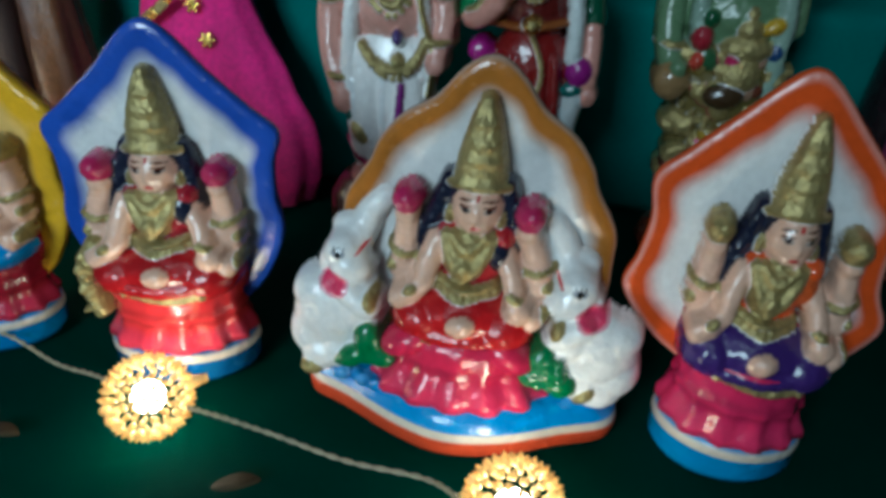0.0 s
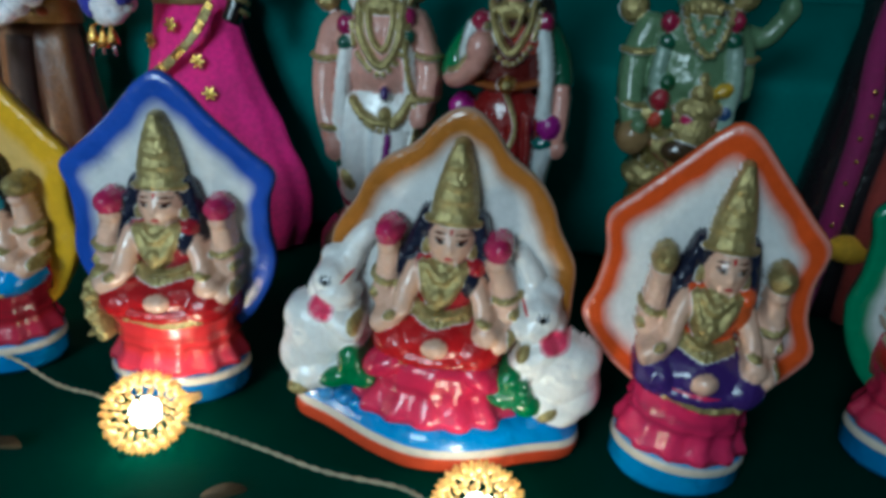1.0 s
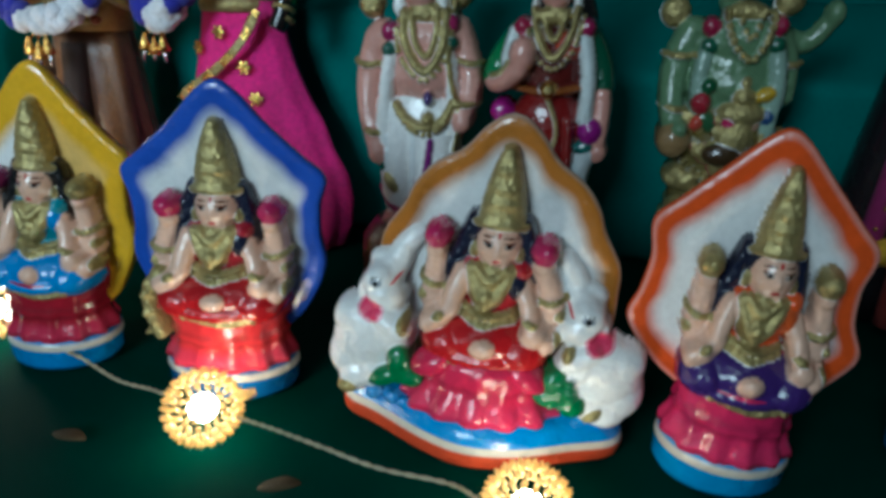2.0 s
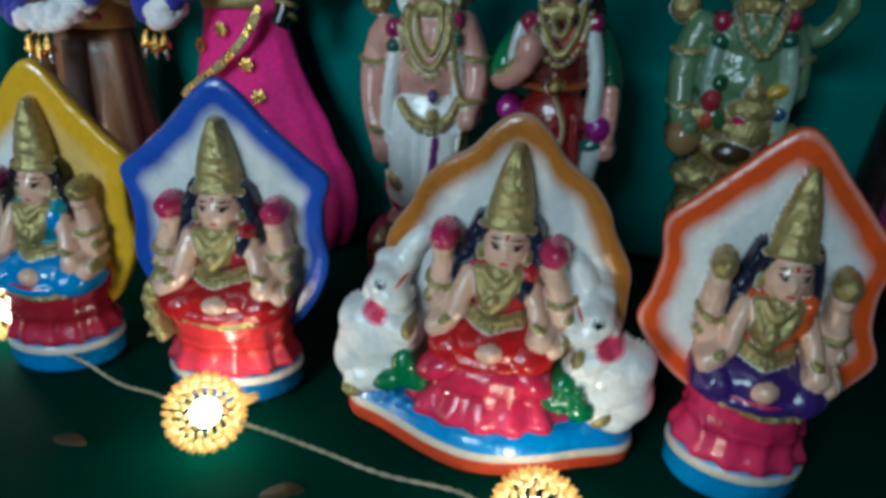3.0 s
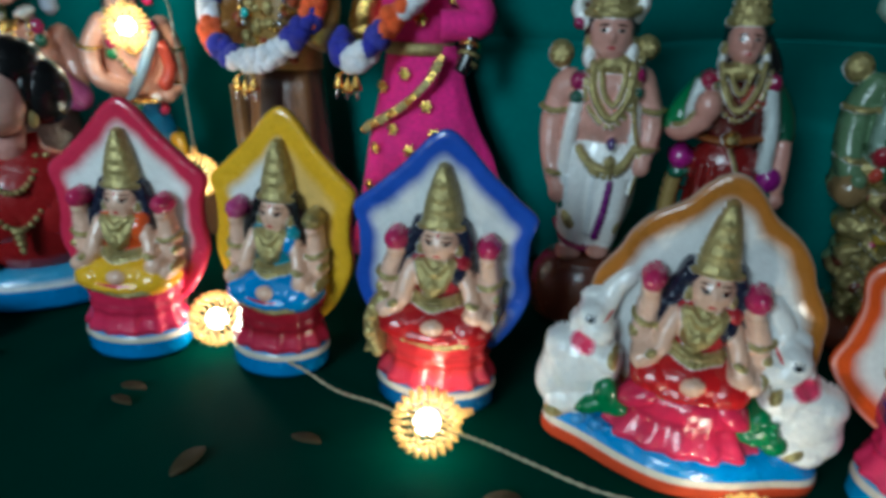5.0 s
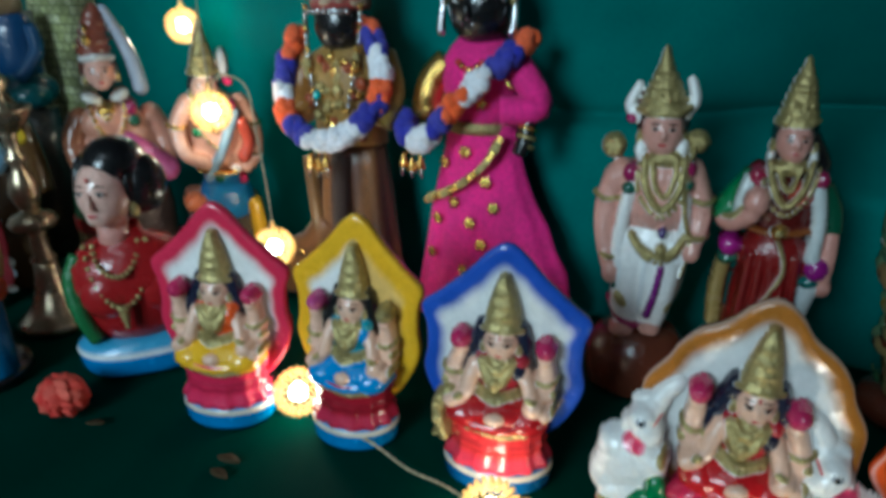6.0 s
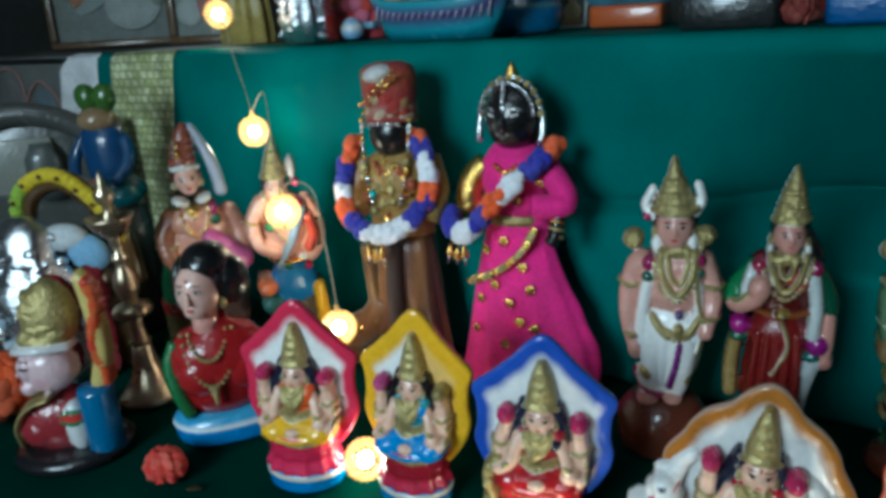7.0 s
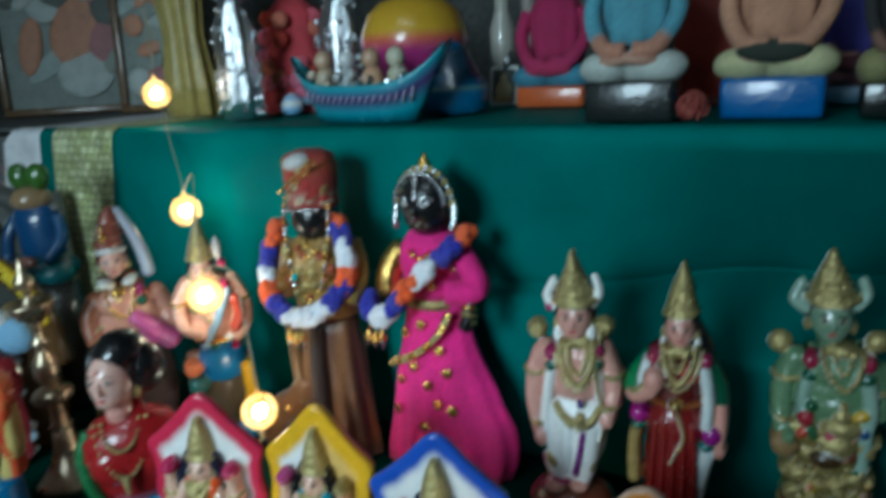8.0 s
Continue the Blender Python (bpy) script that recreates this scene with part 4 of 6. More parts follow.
def green_figure(m):
    c = Clay()
    sage, pale, tan = (0.12, 0.21, 0.11), (0.26, 0.37, 0.30), (0.26, 0.16, 0.07)
    c.lathe([(0.034, 0), (0.038, 0.010), (0.034, 0.020), (0.026, 0.024)], (0.004, 0, 0), BROWN, sy=0.85)
    r = Relief(x=(-56, 68), z=(16, 268), cell=0.75)
    r.oval(4, 0, 78, 30, 17, 66, (0.14, 0.11, 0.035))
    r.oval(2, -1, 150, 27, 17, 34, sage)
    r.oval(3, -5, 172, 23, 14, 15, sage)
    r.oval(4, -6, 146, 20, 14, 15, sage)
    # arms: one holding a gourd, one raised at the side
    r.roll([(-25, 0, 176), (-31, -2, 160), (-32, -6, 138), (-29, -13, 120)], 9.5, 7.4, sage)
    r.roll([(22, 0, 178), (30, -2, 160), (31, -6, 142)], 9.0, 7.4, sage)
    r.roll([(24, 3, 176), (40, 3, 172), (50, 1, 184)], 7.0, 5.6, sage)
    r.oval(52, -1, 189, 6.0, 6, 8.0, sage)
    r.oval(-28, -17, 112, 10.5, 9, 11.5, tan), r.oval(-25, -22, 120, 5, 4.5, 5, sage)
    for pts in ([(-40, -4, 163), (-31, -12, 162), (-22, -9, 163)], [(-38, -9, 132), (-31, -17, 131), (-24, -14, 131)], [(22, -9, 162), (31, -11, 160), (39, -5, 161)]):
        r.roll(pts, 1.9, 1.9, m=G_)
    r.roll([(-16, -12, 168), (-18, -14, 150), (-17, -14, 132)], 4.4, 4.6, pale)
    r.roll([(22, -11, 172), (26, -13, 150), (25, -13, 124), (24, -12, 96)], 5.0, 5.8, pale)
    for x, z in ((-15, 180), (22, 182)):
        r.oval(x, -12, z, 5.4, 4.6, 6.0, (0.28, 0.012, 0.05)), r.oval(x, -13.5, z - 11, 5.0, 4.2, 5.0, (0.012, 0.09, 0.05))
    r.oval(4, -9, 189, 12, 7, 6, m=G_)
    beads(r, [(-8, -14, 190), (-4, -19, 174), (8, -21, 162), (16, -18, 174), (18, -13, 190)], 2.3)
    beads(r, [(-2, -15, 189), (6, -20, 174), (13, -15, 190)], 1.8)
    # ornaments heaped down the front: a gold mask with a domed hat above darker folds
    r.oval(4, -7, 112, 27, 13, 30, (0.13, 0.10, 0.03))
    r.oval(8, -15, 131, 14, 9, 8, m=G_), r.oval(8, -17, 141, 7, 6.5, 6, m=G_), r.oval(8, -18, 149, 3, 3.5, 4, m=G_)
    r.oval(6, -17, 116, 12, 8, 10, m=G_)
    r.oval(0.5, -21, 106, 11, 6, 7.5, (0.05, 0.028, 0.012))
    r.oval(-15, -18, 136, 6, 5.5, 6.5, (0.30, 0.015, 0.03)), r.oval(-12, -17, 146, 4.5, 4.5, 5.0, (0.01, 0.08, 0.03))
    r.oval(20, -16, 143, 7, 5, 4.5, (0.50, 0.30, 0.02), turn=25), r.oval(24, -15, 130, 4.5, 4.5, 6, (0.02, 0.06, 0.16))
    r.oval(-16, -18, 124, 4, 4, 5.5, (0.45, 0.05, 0.03), turn=-20)
    rng = random.Random(8)
    for k in range(130):
        x, z = rng.uniform(-26, 33), rng.uniform(20, 128)
        y = -4 - 15 * math.sqrt(max(0.05, 1 - ((x - 4) / 33) ** 2))
        big = rng.uniform(2.0, 5.2)
        r.oval(x, y, z, big, big * 0.8, big * rng.uniform(0.7, 1.6), rng.choice([CROWN_RED, BROWN, (0.20, 0.13, 0.04), (0.40, 0.26, 0.03), (0.03, 0.10, 0.04), (0.34, 0.20, 0.13)]), rng.choice([G_, G_, G_, E_, E_]), turn=rng.uniform(-70, 70))
    for k in range(4):
        beads(r, [(-22 + 3 * k, -15, 100 - 16 * k), (4, -23, 84 - 16 * k), (29 - 2 * k, -15, 100 - 16 * k)], 2.2)
    # head, flaps and crown
    r.oval(-3, -1, 194, 9, 8, 10, sage)
    r.oval(-5, 3, 214, 17, 11, 18, (0.03, 0.03, 0.02))
    small_face(r, -4, 212, lerp(sage, pale, 0.4), w=14.0, h=16.5, turn=0.5)
    r.oval(-36, 2, 187, 9, 7.5, 9.5, m=G_), r.oval(27, 2, 195, 8.5, 7.5, 8.5, m=G_)
    r.roll([(-22, 1, 217), (-29, 1, 223), (-25, 2, 236)], 5.4, 3.6, pale)
    r.roll([(11, 1, 221), (17, 1, 229), (14, 2, 240)], 5.0, 3.4, pale)
    r.roll([(-21, -3, 226), (-12, -13, 224), (3, -13, 225), (11, -4, 228)], 2.8, 2.8, m=G_)
    banded_crown(r, -5, 228, -7, 258, 16.5, (1.0, 0.93, 0.80, 0.66, 0.52, 0.36, 0.22))
    r.into(c, 4.0, rear=sage)
    return c.thing("standing_figure", m, "pale green painted figure covered with gold ornaments", "figurine", "standing painted figures")


green_figure(pose(0.166, 0.402, 0, -1, 0, -12))


def robed_figure(m):
    c = Clay()
    c.lathe([(0.040, 0), (0.042, 0.02), (0.036, 0.10), (0.030, 0.18), (0.032, 0.21), (0.014, 0.232)], (0, 0, 0), (0.012, 0.010, 0.012), sy=0.8, ripple=0.04)
    c.tube(curve_points([(-0.024, -0.026, 0.205), (-0.027, -0.030, 0.17), (-0.024, -0.034, 0.12), (-0.025, -0.034, 0.06), (-0.027, -0.034, 0.004)], 6), 0.0070, (0.26, 0.006, 0.10), F_)
    for k in range(14):
        c.ball((-0.0265 + 0.002 * (k % 2), -0.0405, 0.012 + 0.0135 * k), 0.0016, m=B_, seg=6)
    c.tube(curve_points([(0.0, -0.036, 0.13), (-0.004, -0.040, 0.08), (-0.002, -0.041, 0.004)], 5), 0.008, (0.30, 0.03, 0.02), F_)
    for k in range(9):
        c.ball((-0.002, -0.048, 0.015 + 0.014 * k), 0.0022, m=B_, seg=7)
    c.tube(curve_points([(0.02, -0.034, 0.11), (0.022, -0.038, 0.06), (0.020, -0.038, 0.01)], 5), 0.0025, m=B_)
    c.ball((-0.012, -0.040, 0.052), (0.016, 0.010, 0.009), YELLOW, F_)
    c.ball((0.006, -0.040, 0.030), (0.016, 0.010, 0.010), m=B_)
    c.ball((0, 0, 0.252), (0.022, 0.021, 0.026), (0.30, 0.16, 0.10))
    c.lathe([(0.023, 0), (0.024, 0.01), (0.016, 0.028), (0.003, 0.036)], (0, 0, 0.262), m=G_)
    return c.thing("standing_figure", m, "dark robed standing doll with a magenta stole and gold trim", "doll")


robed_figure(pose(0.288, 0.405, 0, 0, 3, -10))


# ---------------------------------------------------------------- dressed couple with wool garlands
def dark_head(c, z, s=1.0):
    c.ball((0, -0.002, z), (0.029 * s, 0.028 * s, 0.034 * s), BLACK, seg=22)
    c.ball((0, -0.030 * s, z - 0.004), (0.0035, 0.005, 0.007), BLACK, seg=8)


def bride_doll(m):
    c = Clay()
    prof = [(0.061, 0.0), (0.060, 0.02), (0.056, 0.04), (0.052, 0.06), (0.049, 0.08), (0.046, 0.10), (0.042, 0.12), (0.037, 0.14), (0.032, 0.16), (0.029, 0.175), (0.027, 0.186)]
    n = 84
    rings = []
    for k, (r, z) in enumerate(prof):
        ring = []
        for i in range(n):
            a = 2 * math.pi * i / n
            fold = 1 + (0.055 * math.sin(a * 13 + z * 18) + 0.03 * math.sin(a * 7 + 1.3)) * (1 - z / 0.19)
            tail = max(0, math.cos(a)) ** 3 * 0.030 * math.exp(-((z - 0.055) / (0.045 if z > 0.055 else 0.06)) ** 2) + 0.008 * max(0, math.cos(a)) * (z > 0.09)
            v = c.bm.verts.new((r * fold * math.cos(a) + tail - 0.004 * (z / 0.19), r * fold * math.sin(a) * 0.62, z))
            v[c.paint] = (*lerp((0.72, 0.012, 0.16), MAGENTA, min(1, z / 0.1)), 1)
            ring.append(v)
        rings.append(ring)
    for a, b in zip(rings, rings[1:]):
        for i in range(n):
            f = c.bm.faces.new((a[i], a[(i + 1) % n], b[(i + 1) % n], b[i]))
            f.material_index, f.smooth = F_, True
    f = c.bm.faces.new(rings[0][::-1])
    f.material_index = F_
    c.lathe([(0.0275, 0), (0.031, 0.020), (0.0360, 0.040), (0.0350, 0.052), (0.026, 0.066), (0.014, 0.078)], (-0.002, 0, 0.184), MAGENTA, F_, sy=0.68, ripple=0.02)
    c.lathe([(0.0295, 0), (0.0305, 0.005), (0.0295, 0.010)], (-0.003, 0, 0.178), m=G_, sy=0.72)
    # sleeves: pink one bent across, gold one on the other side
    c.tube(curve_points([(0.026, -0.004, 0.240), (0.044, -0.010, 0.224), (0.056, -0.018, 0.205), (0.030, -0.030, 0.202)], 5), [0.0130 - 0.0001 * i for i in range(16)], MAGENTA, F_)
    c.tube(curve_points([(0.052, -0.022, 0.196), (0.050, -0.026, 0.178), (0.046, -0.028, 0.168)], 4), 0.0065, BLACK)
    for k in range(3):
        c.tube([(0.0515 - 0.001 * k, -0.023, 0.190 - 0.007 * k), (0.051 - 0.001 * k, -0.024, 0.187 - 0.007 * k)], 0.0085, m=(G_ if k else B_))
    c.tube(curve_points([(-0.030, -0.004, 0.236), (-0.044, -0.008, 0.220), (-0.046, -0.014, 0.202), (-0.040, -0.022, 0.190)], 5), [0.0135] * 16, m=B_)
    # gold border of the wrap, falling diagonally, and sewn stars
    band = curve_points([(0.026, -0.024, 0.176), (0.020, -0.031, 0.160), (0.002, -0.0335, 0.142), (-0.020, -0.031, 0.128), (-0.043, -0.020, 0.117)], 5)
    for k, p in enumerate(band):
        c.box(p, (0.0060, 0.0022, 0.0105), WHITE, B_ if k % 4 < 2 else G_, 0.0008, rot=(0, 42, 8))
    stars = [(-0.004, 0.164), (0.016, 0.140), (0.005, 0.104), (0.024, 0.118), (-0.026, 0.152), (-0.030, 0.102), (0.016, 0.086), (0.002, 0.062), (-0.012, 0.120), (0.030, 0.080), (-0.034, 0.070), (0.032, 0.222), (0.010, 0.206)]
    for x, z in stars:
        r = 0.066 - 0.20 * z if z < 0.19 else 0.034
        y = -0.62 * math.sqrt(max(0.0001, (r * 1.04) ** 2 - x * x)) - 0.002
        for k in range(3):
            c.box((x, y - 0.002, z), (0.0112, 0.0012, 0.0028), WHITE, B_, 0.0003, rot=(0, 60 * k, x * 600))
    # head with silver ornaments
    dark_head(c, 0.282)
    for k in range(21):
        a = math.pi * (0.02 + 0.96 * k / 20)
        c.ball((-0.0305 * math.cos(a), -0.012, 0.283 + 0.0345 * math.sin(a)), 0.0034, m=S_ if k % 2 else G_, seg=7)
        c.ball((-0.027 * math.cos(a), -0.021, 0.284 + 0.029 * math.sin(a)), 0.0024, m=S_, seg=6)
    for k in range(5):
        c.ball((0, -0.0285 + 0.0008 * k, 0.291 + 0.0055 * k), (0.0028, 0.002, 0.0034), m=S_, seg=7)
    c.lathe([(0.006, 0), (0.007, 0.004), (0.003, 0.012), (0.0008, 0.016)], (0, -0.008, 0.316), m=B_, seg=14)
    for s in (-1, 1):
        c.tube(curve_points([(s * 0.031, -0.010, 0.288), (s * 0.0325, -0.012, 0.274), (s * 0.0315, -0.016, 0.258)], 3), [0.0025, 0.003, 0.003, 0.0035, 0.0035, 0.004, 0.003], m=S_)
        c.tube([(s * 0.008, -0.0292, 0.288), (s * 0.0125, -0.0278, 0.2915), (s * 0.018, -0.0248, 0.2885)], 0.0019, m=S_, seg=6)
        c.tube([(s * 0.009, -0.0297, 0.284), (s * 0.015, -0.0272, 0.286)], 0.0009, WHITE, seg=6)
        c.ball((s * 0.005, -0.0300, 0.268), 0.0014, m=S_, seg=6)
    c.ball((0, -0.031, 0.272), (0.0015, 0.0015, 0.0020), m=S_, seg=6)
    for k in range(7):
        c.ball((-0.010 + 0.0035 * k, -0.026, 0.238 - 0.006 * math.sin(math.pi * k / 6)), 0.0030, (0.6, 0.05, 0.05), m=B_ if k % 2 else E_, seg=7)
    return c.thing("dressed_doll", m, "black-faced cloth doll in a magenta dress with gold stars", "doll", "dressed couple")


def groom_doll(m):
    c = Clay()
    br, dk = (0.075, 0.026, 0.011), (0.030, 0.013, 0.009)
    n, rings = 88, []
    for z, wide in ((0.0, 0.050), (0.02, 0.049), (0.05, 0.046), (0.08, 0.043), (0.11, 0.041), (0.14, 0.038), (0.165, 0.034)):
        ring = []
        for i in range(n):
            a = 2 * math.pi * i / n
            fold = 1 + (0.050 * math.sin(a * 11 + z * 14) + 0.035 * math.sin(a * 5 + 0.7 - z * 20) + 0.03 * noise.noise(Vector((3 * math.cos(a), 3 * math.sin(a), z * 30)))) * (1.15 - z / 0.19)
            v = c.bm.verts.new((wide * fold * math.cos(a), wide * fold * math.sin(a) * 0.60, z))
            # Gold satin sheen is painted along one flank of the broad folds.
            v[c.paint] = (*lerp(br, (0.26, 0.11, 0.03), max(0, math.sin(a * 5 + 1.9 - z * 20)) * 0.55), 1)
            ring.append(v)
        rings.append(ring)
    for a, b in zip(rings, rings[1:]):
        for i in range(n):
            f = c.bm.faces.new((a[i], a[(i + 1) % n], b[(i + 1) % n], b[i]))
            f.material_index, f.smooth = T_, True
    for ring in (rings[0][::-1], rings[-1]):
        c.bm.faces.new(ring).material_index = T_
    c.tube(curve_points([(0.002, -0.022, 0.150), (0.0, -0.026, 0.10), (0.002, -0.026, 0.03)], 5), [0.010] * 11, dk, F_)
    c.tube(curve_points([(-0.024, -0.010, 0.085), (-0.046, -0.012, 0.055), (-0.074, -0.014, 0.036), (-0.082, -0.014, 0.012)], 5), [0.016 + 0.0006 * i for i in range(16)], (0.12, 0.045, 0.012), T_)
    for k in range(5):
        c.ball((-0.052 - 0.008 * k, -0.030, 0.052 - 0.009 * k), (0.0055, 0.0020, 0.0035), m=B_, seg=7)
    c.tube(curve_points([(-0.040, -0.016, 0.145), (-0.036, -0.018, 0.10), (-0.030, -0.020, 0.06)], 4), [0.008] * 9, (0.13, 0.060, 0.016), T_)
    c.lathe([(0.038, 0), (0.037, 0.03), (0.043, 0.062), (0.038, 0.078), (0.016, 0.088), (0.013, 0.096)], (0, 0, 0.158), (0.30, 0.17, 0.04), T_, sy=0.62, ripple=0.02)
    rng = random.Random(3)
    for k in range(46):
        x, z = rng.uniform(-0.030, 0.030), rng.uniform(0.165, 0.236)
        c.ball((x, -0.0225 - 0.003 * rng.random(), z), (rng.uniform(0.002, 0.007), 0.0035, rng.uniform(0.002, 0.0065)), m=rng.choice([B_, B_, G_, G_, T_]), color=(0.3, 0.05, 0.01), seg=7)
    c.ball((-0.016, -0.0285, 0.203), (0.0042, 0.003, 0.0042), (0.02, 0.42, 0.42), seg=8)
    c.tube(curve_points([(0.040, -0.002, 0.235), (0.052, -0.010, 0.205), (0.046, -0.024, 0.180)], 5), [0.0135] * 11, (0.34, 0.22, 0.04), T_)
    c.tube(curve_points([(-0.040, -0.002, 0.235), (-0.046, -0.010, 0.205), (-0.034, -0.024, 0.186)], 5), [0.0135] * 11, (0.30, 0.12, 0.02), T_)
    c.ball((0, -0.002, 0.262), (0.0265, 0.025, 0.029), BLACK, seg=22)
    # wound turban
    red, cream = (0.34, 0.035, 0.028), (0.42, 0.34, 0.26)
    cols = [red, red, lerp(red, cream, 0.5), red, red, lerp(red, OCHRE, 0.4), red, red]
    c.lathe([(0.0275, 0.272), (0.0285, 0.276), (0.0285, 0.286), (0.0280, 0.291), (0.0290, 0.301), (0.0300, 0.314), (0.027, 0.325), (0.014, 0.330)], (-0.002, 0.0, 0), red, F_, sy=0.9, colors=cols)
    rng = random.Random(14)
    for k in range(34):
        a, z = rng.uniform(-1.5, 1.5), rng.uniform(0.277, 0.320)
        r = 0.0268 + 0.0012 * rng.random()
        c.ball((-0.002 + r * math.sin(a), -0.9 * r * math.cos(a), z), (rng.uniform(0.005, 0.010), 0.0022, rng.uniform(0.003, 0.0055)),
               rng.choice([(0.42, 0.03, 0.02), (0.36, 0.025, 0.02), (0.30, 0.06, 0.03), (0.50, 0.38, 0.26), (0.34, 0.17, 0.06)]), F_, rot=(0, rng.uniform(-45, 10), math.degrees(a)), seg=10)
    for k in range(5):
        c.box((-0.020 + 0.010 * k, -0.0275 + 0.0016 * abs(k - 2), 0.284 + 0.0075 * k), (0.0095, 0.0014, 0.0022), WHITE, B_, 0.0004, rot=(0, -38, 10 * (k - 2)))
    c.ball((-0.002, -0.020, 0.320), (0.017, 0.012, 0.0075), (0.56, 0.54, 0.52), F_, rot=(24, -8, 0), seg=16)
    for k in range(8):
        c.ball((-0.016 + 0.0062 * k, -0.034, 0.292 + 0.0042 * k), 0.0026, m=B_, seg=6)
    for s in (-1, 1):
        for k in range(15):
            f = k / 14
            c.ball((s * (0.030 - 0.012 * f * f), -0.016 - 0.012 * f, 0.275 - 0.080 * f), 0.0029, m=S_ if k % 3 else B_, color=CREAM, seg=7)
    for k in range(8):
        c.ball((-0.021 + 0.006 * k, -0.0245, 0.272), 0.0028, m=S_, seg=6)
    return c.thing("dressed_doll", m, "black-faced cloth doll in gold coat, brown satin and red turban", "doll", "dressed couple")


bride_doll(pose(-0.163, 0.487, 0, -2, -1, -16) @ Matrix.Diagonal((1, 1, 0.985, 1)))
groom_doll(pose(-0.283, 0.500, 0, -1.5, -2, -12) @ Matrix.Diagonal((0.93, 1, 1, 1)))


def garland(m, path, colors, label, per=5):
    """Rope of wool tufts in colour blocks with a gold tassel at its lowest point."""
    root = new("garland")
    root.matrix_world = m
    tagged(root, label, "garland", "wool garlands")
    pts = curve_points(path, 10)
    rng = random.Random(11)
    blocks = len(colors)
    for b, col in enumerate(colors):
        c = Clay()
        i0, i1 = int(b * (len(pts) - 1) / blocks), int((b + 1) * (len(pts) - 1) / blocks)
        for k in range(per * 5):
            f = rng.random()
            i = min(i1 - 1, int(i0 + f * (i1 - i0))) if i1 > i0 else i0
            p = pts[i].lerp(pts[min(i + 1, len(pts) - 1)], rng.random())
            off = Vector((rng.gauss(0, 1), rng.gauss(0, 1), rng.gauss(0, 1))).normalized() * 0.0046
            c.ball(p + off, rng.uniform(0.0058, 0.0078), lerp(col, WHITE, 0.04 * rng.random()), W_, seg=8)
        ob = new("wool_tuft", c.mesh("wool_tuft"))
        ob.parent = root
    low = min(pts, key=lambda p: p.z)
    c = Clay()
    for k in range(3):
        x = low.x + 0.008 * (k - 1)
        c.lathe([(0.0045, -0.012), (0.0038, -0.008), (0.0018, -0.003), (0.001, 0.0)], (x, low.y - 0.004, low.z - 0.010 - 0.003 * (k == 1)), m=B_, seg=12)
        c.tube([(low.x, low.y, low.z - 0.004), (x, low.y - 0.003, low.z - 0.012)], 0.0010, m=B_, seg=6)
        c.tube([(x, low.y - 0.004, low.z - 0.020), (x * 1.0 + 0.002 * (k - 1), low.y - 0.005, low.z - 0.030)], 0.0012, m=S_, seg=6)
    ob = new("tassel", c.mesh("tassel"))
    ob.parent = root
    tagged(ob, "gold foil bell tassel")
    return root


WOOL_W, WOOL_B, WOOL_O = (0.78, 0.78, 0.82), (0.020, 0.022, 0.34), (0.86, 0.11, 0.015)
garland(pose(-0.283, 0.500, 0, -1.5, -2, -12), [(-0.043, -0.012, 0.252), (-0.050, -0.022, 0.226), (-0.050, -0.030, 0.200), (-0.036, -0.040, 0.178), (-0.004, -0.046, 0.166), (0.030, -0.042, 0.178), (0.048, -0.032, 0.200), (0.050, -0.024, 0.224), (0.036, -0.012, 0.250), (0.026, -0.004, 0.256)],
        [WOOL_O, WOOL_B, WOOL_W, WOOL_O, WOOL_B, WOOL_W, WOOL_W, WOOL_B, WOOL_O, WOOL_W, WOOL_B, WOOL_O], "garland of orange, blue and white wool on the turbaned doll")
garland(pose(-0.163, 0.487, 0, -2, 0, -16), [(0.037, -0.006, 0.252), (0.032, -0.022, 0.243), (0.014, -0.038, 0.224), (-0.008, -0.042, 0.204), (-0.022, -0.046, 0.184), (-0.036, -0.046, 0.172), (-0.052, -0.042, 0.172), (-0.060, -0.034, 0.186)],
        [WOOL_O, WOOL_B, WOOL_W, WOOL_O, WOOL_B, WOOL_W, WOOL_W, WOOL_B], "garland of blue, white and orange wool on the magenta doll")


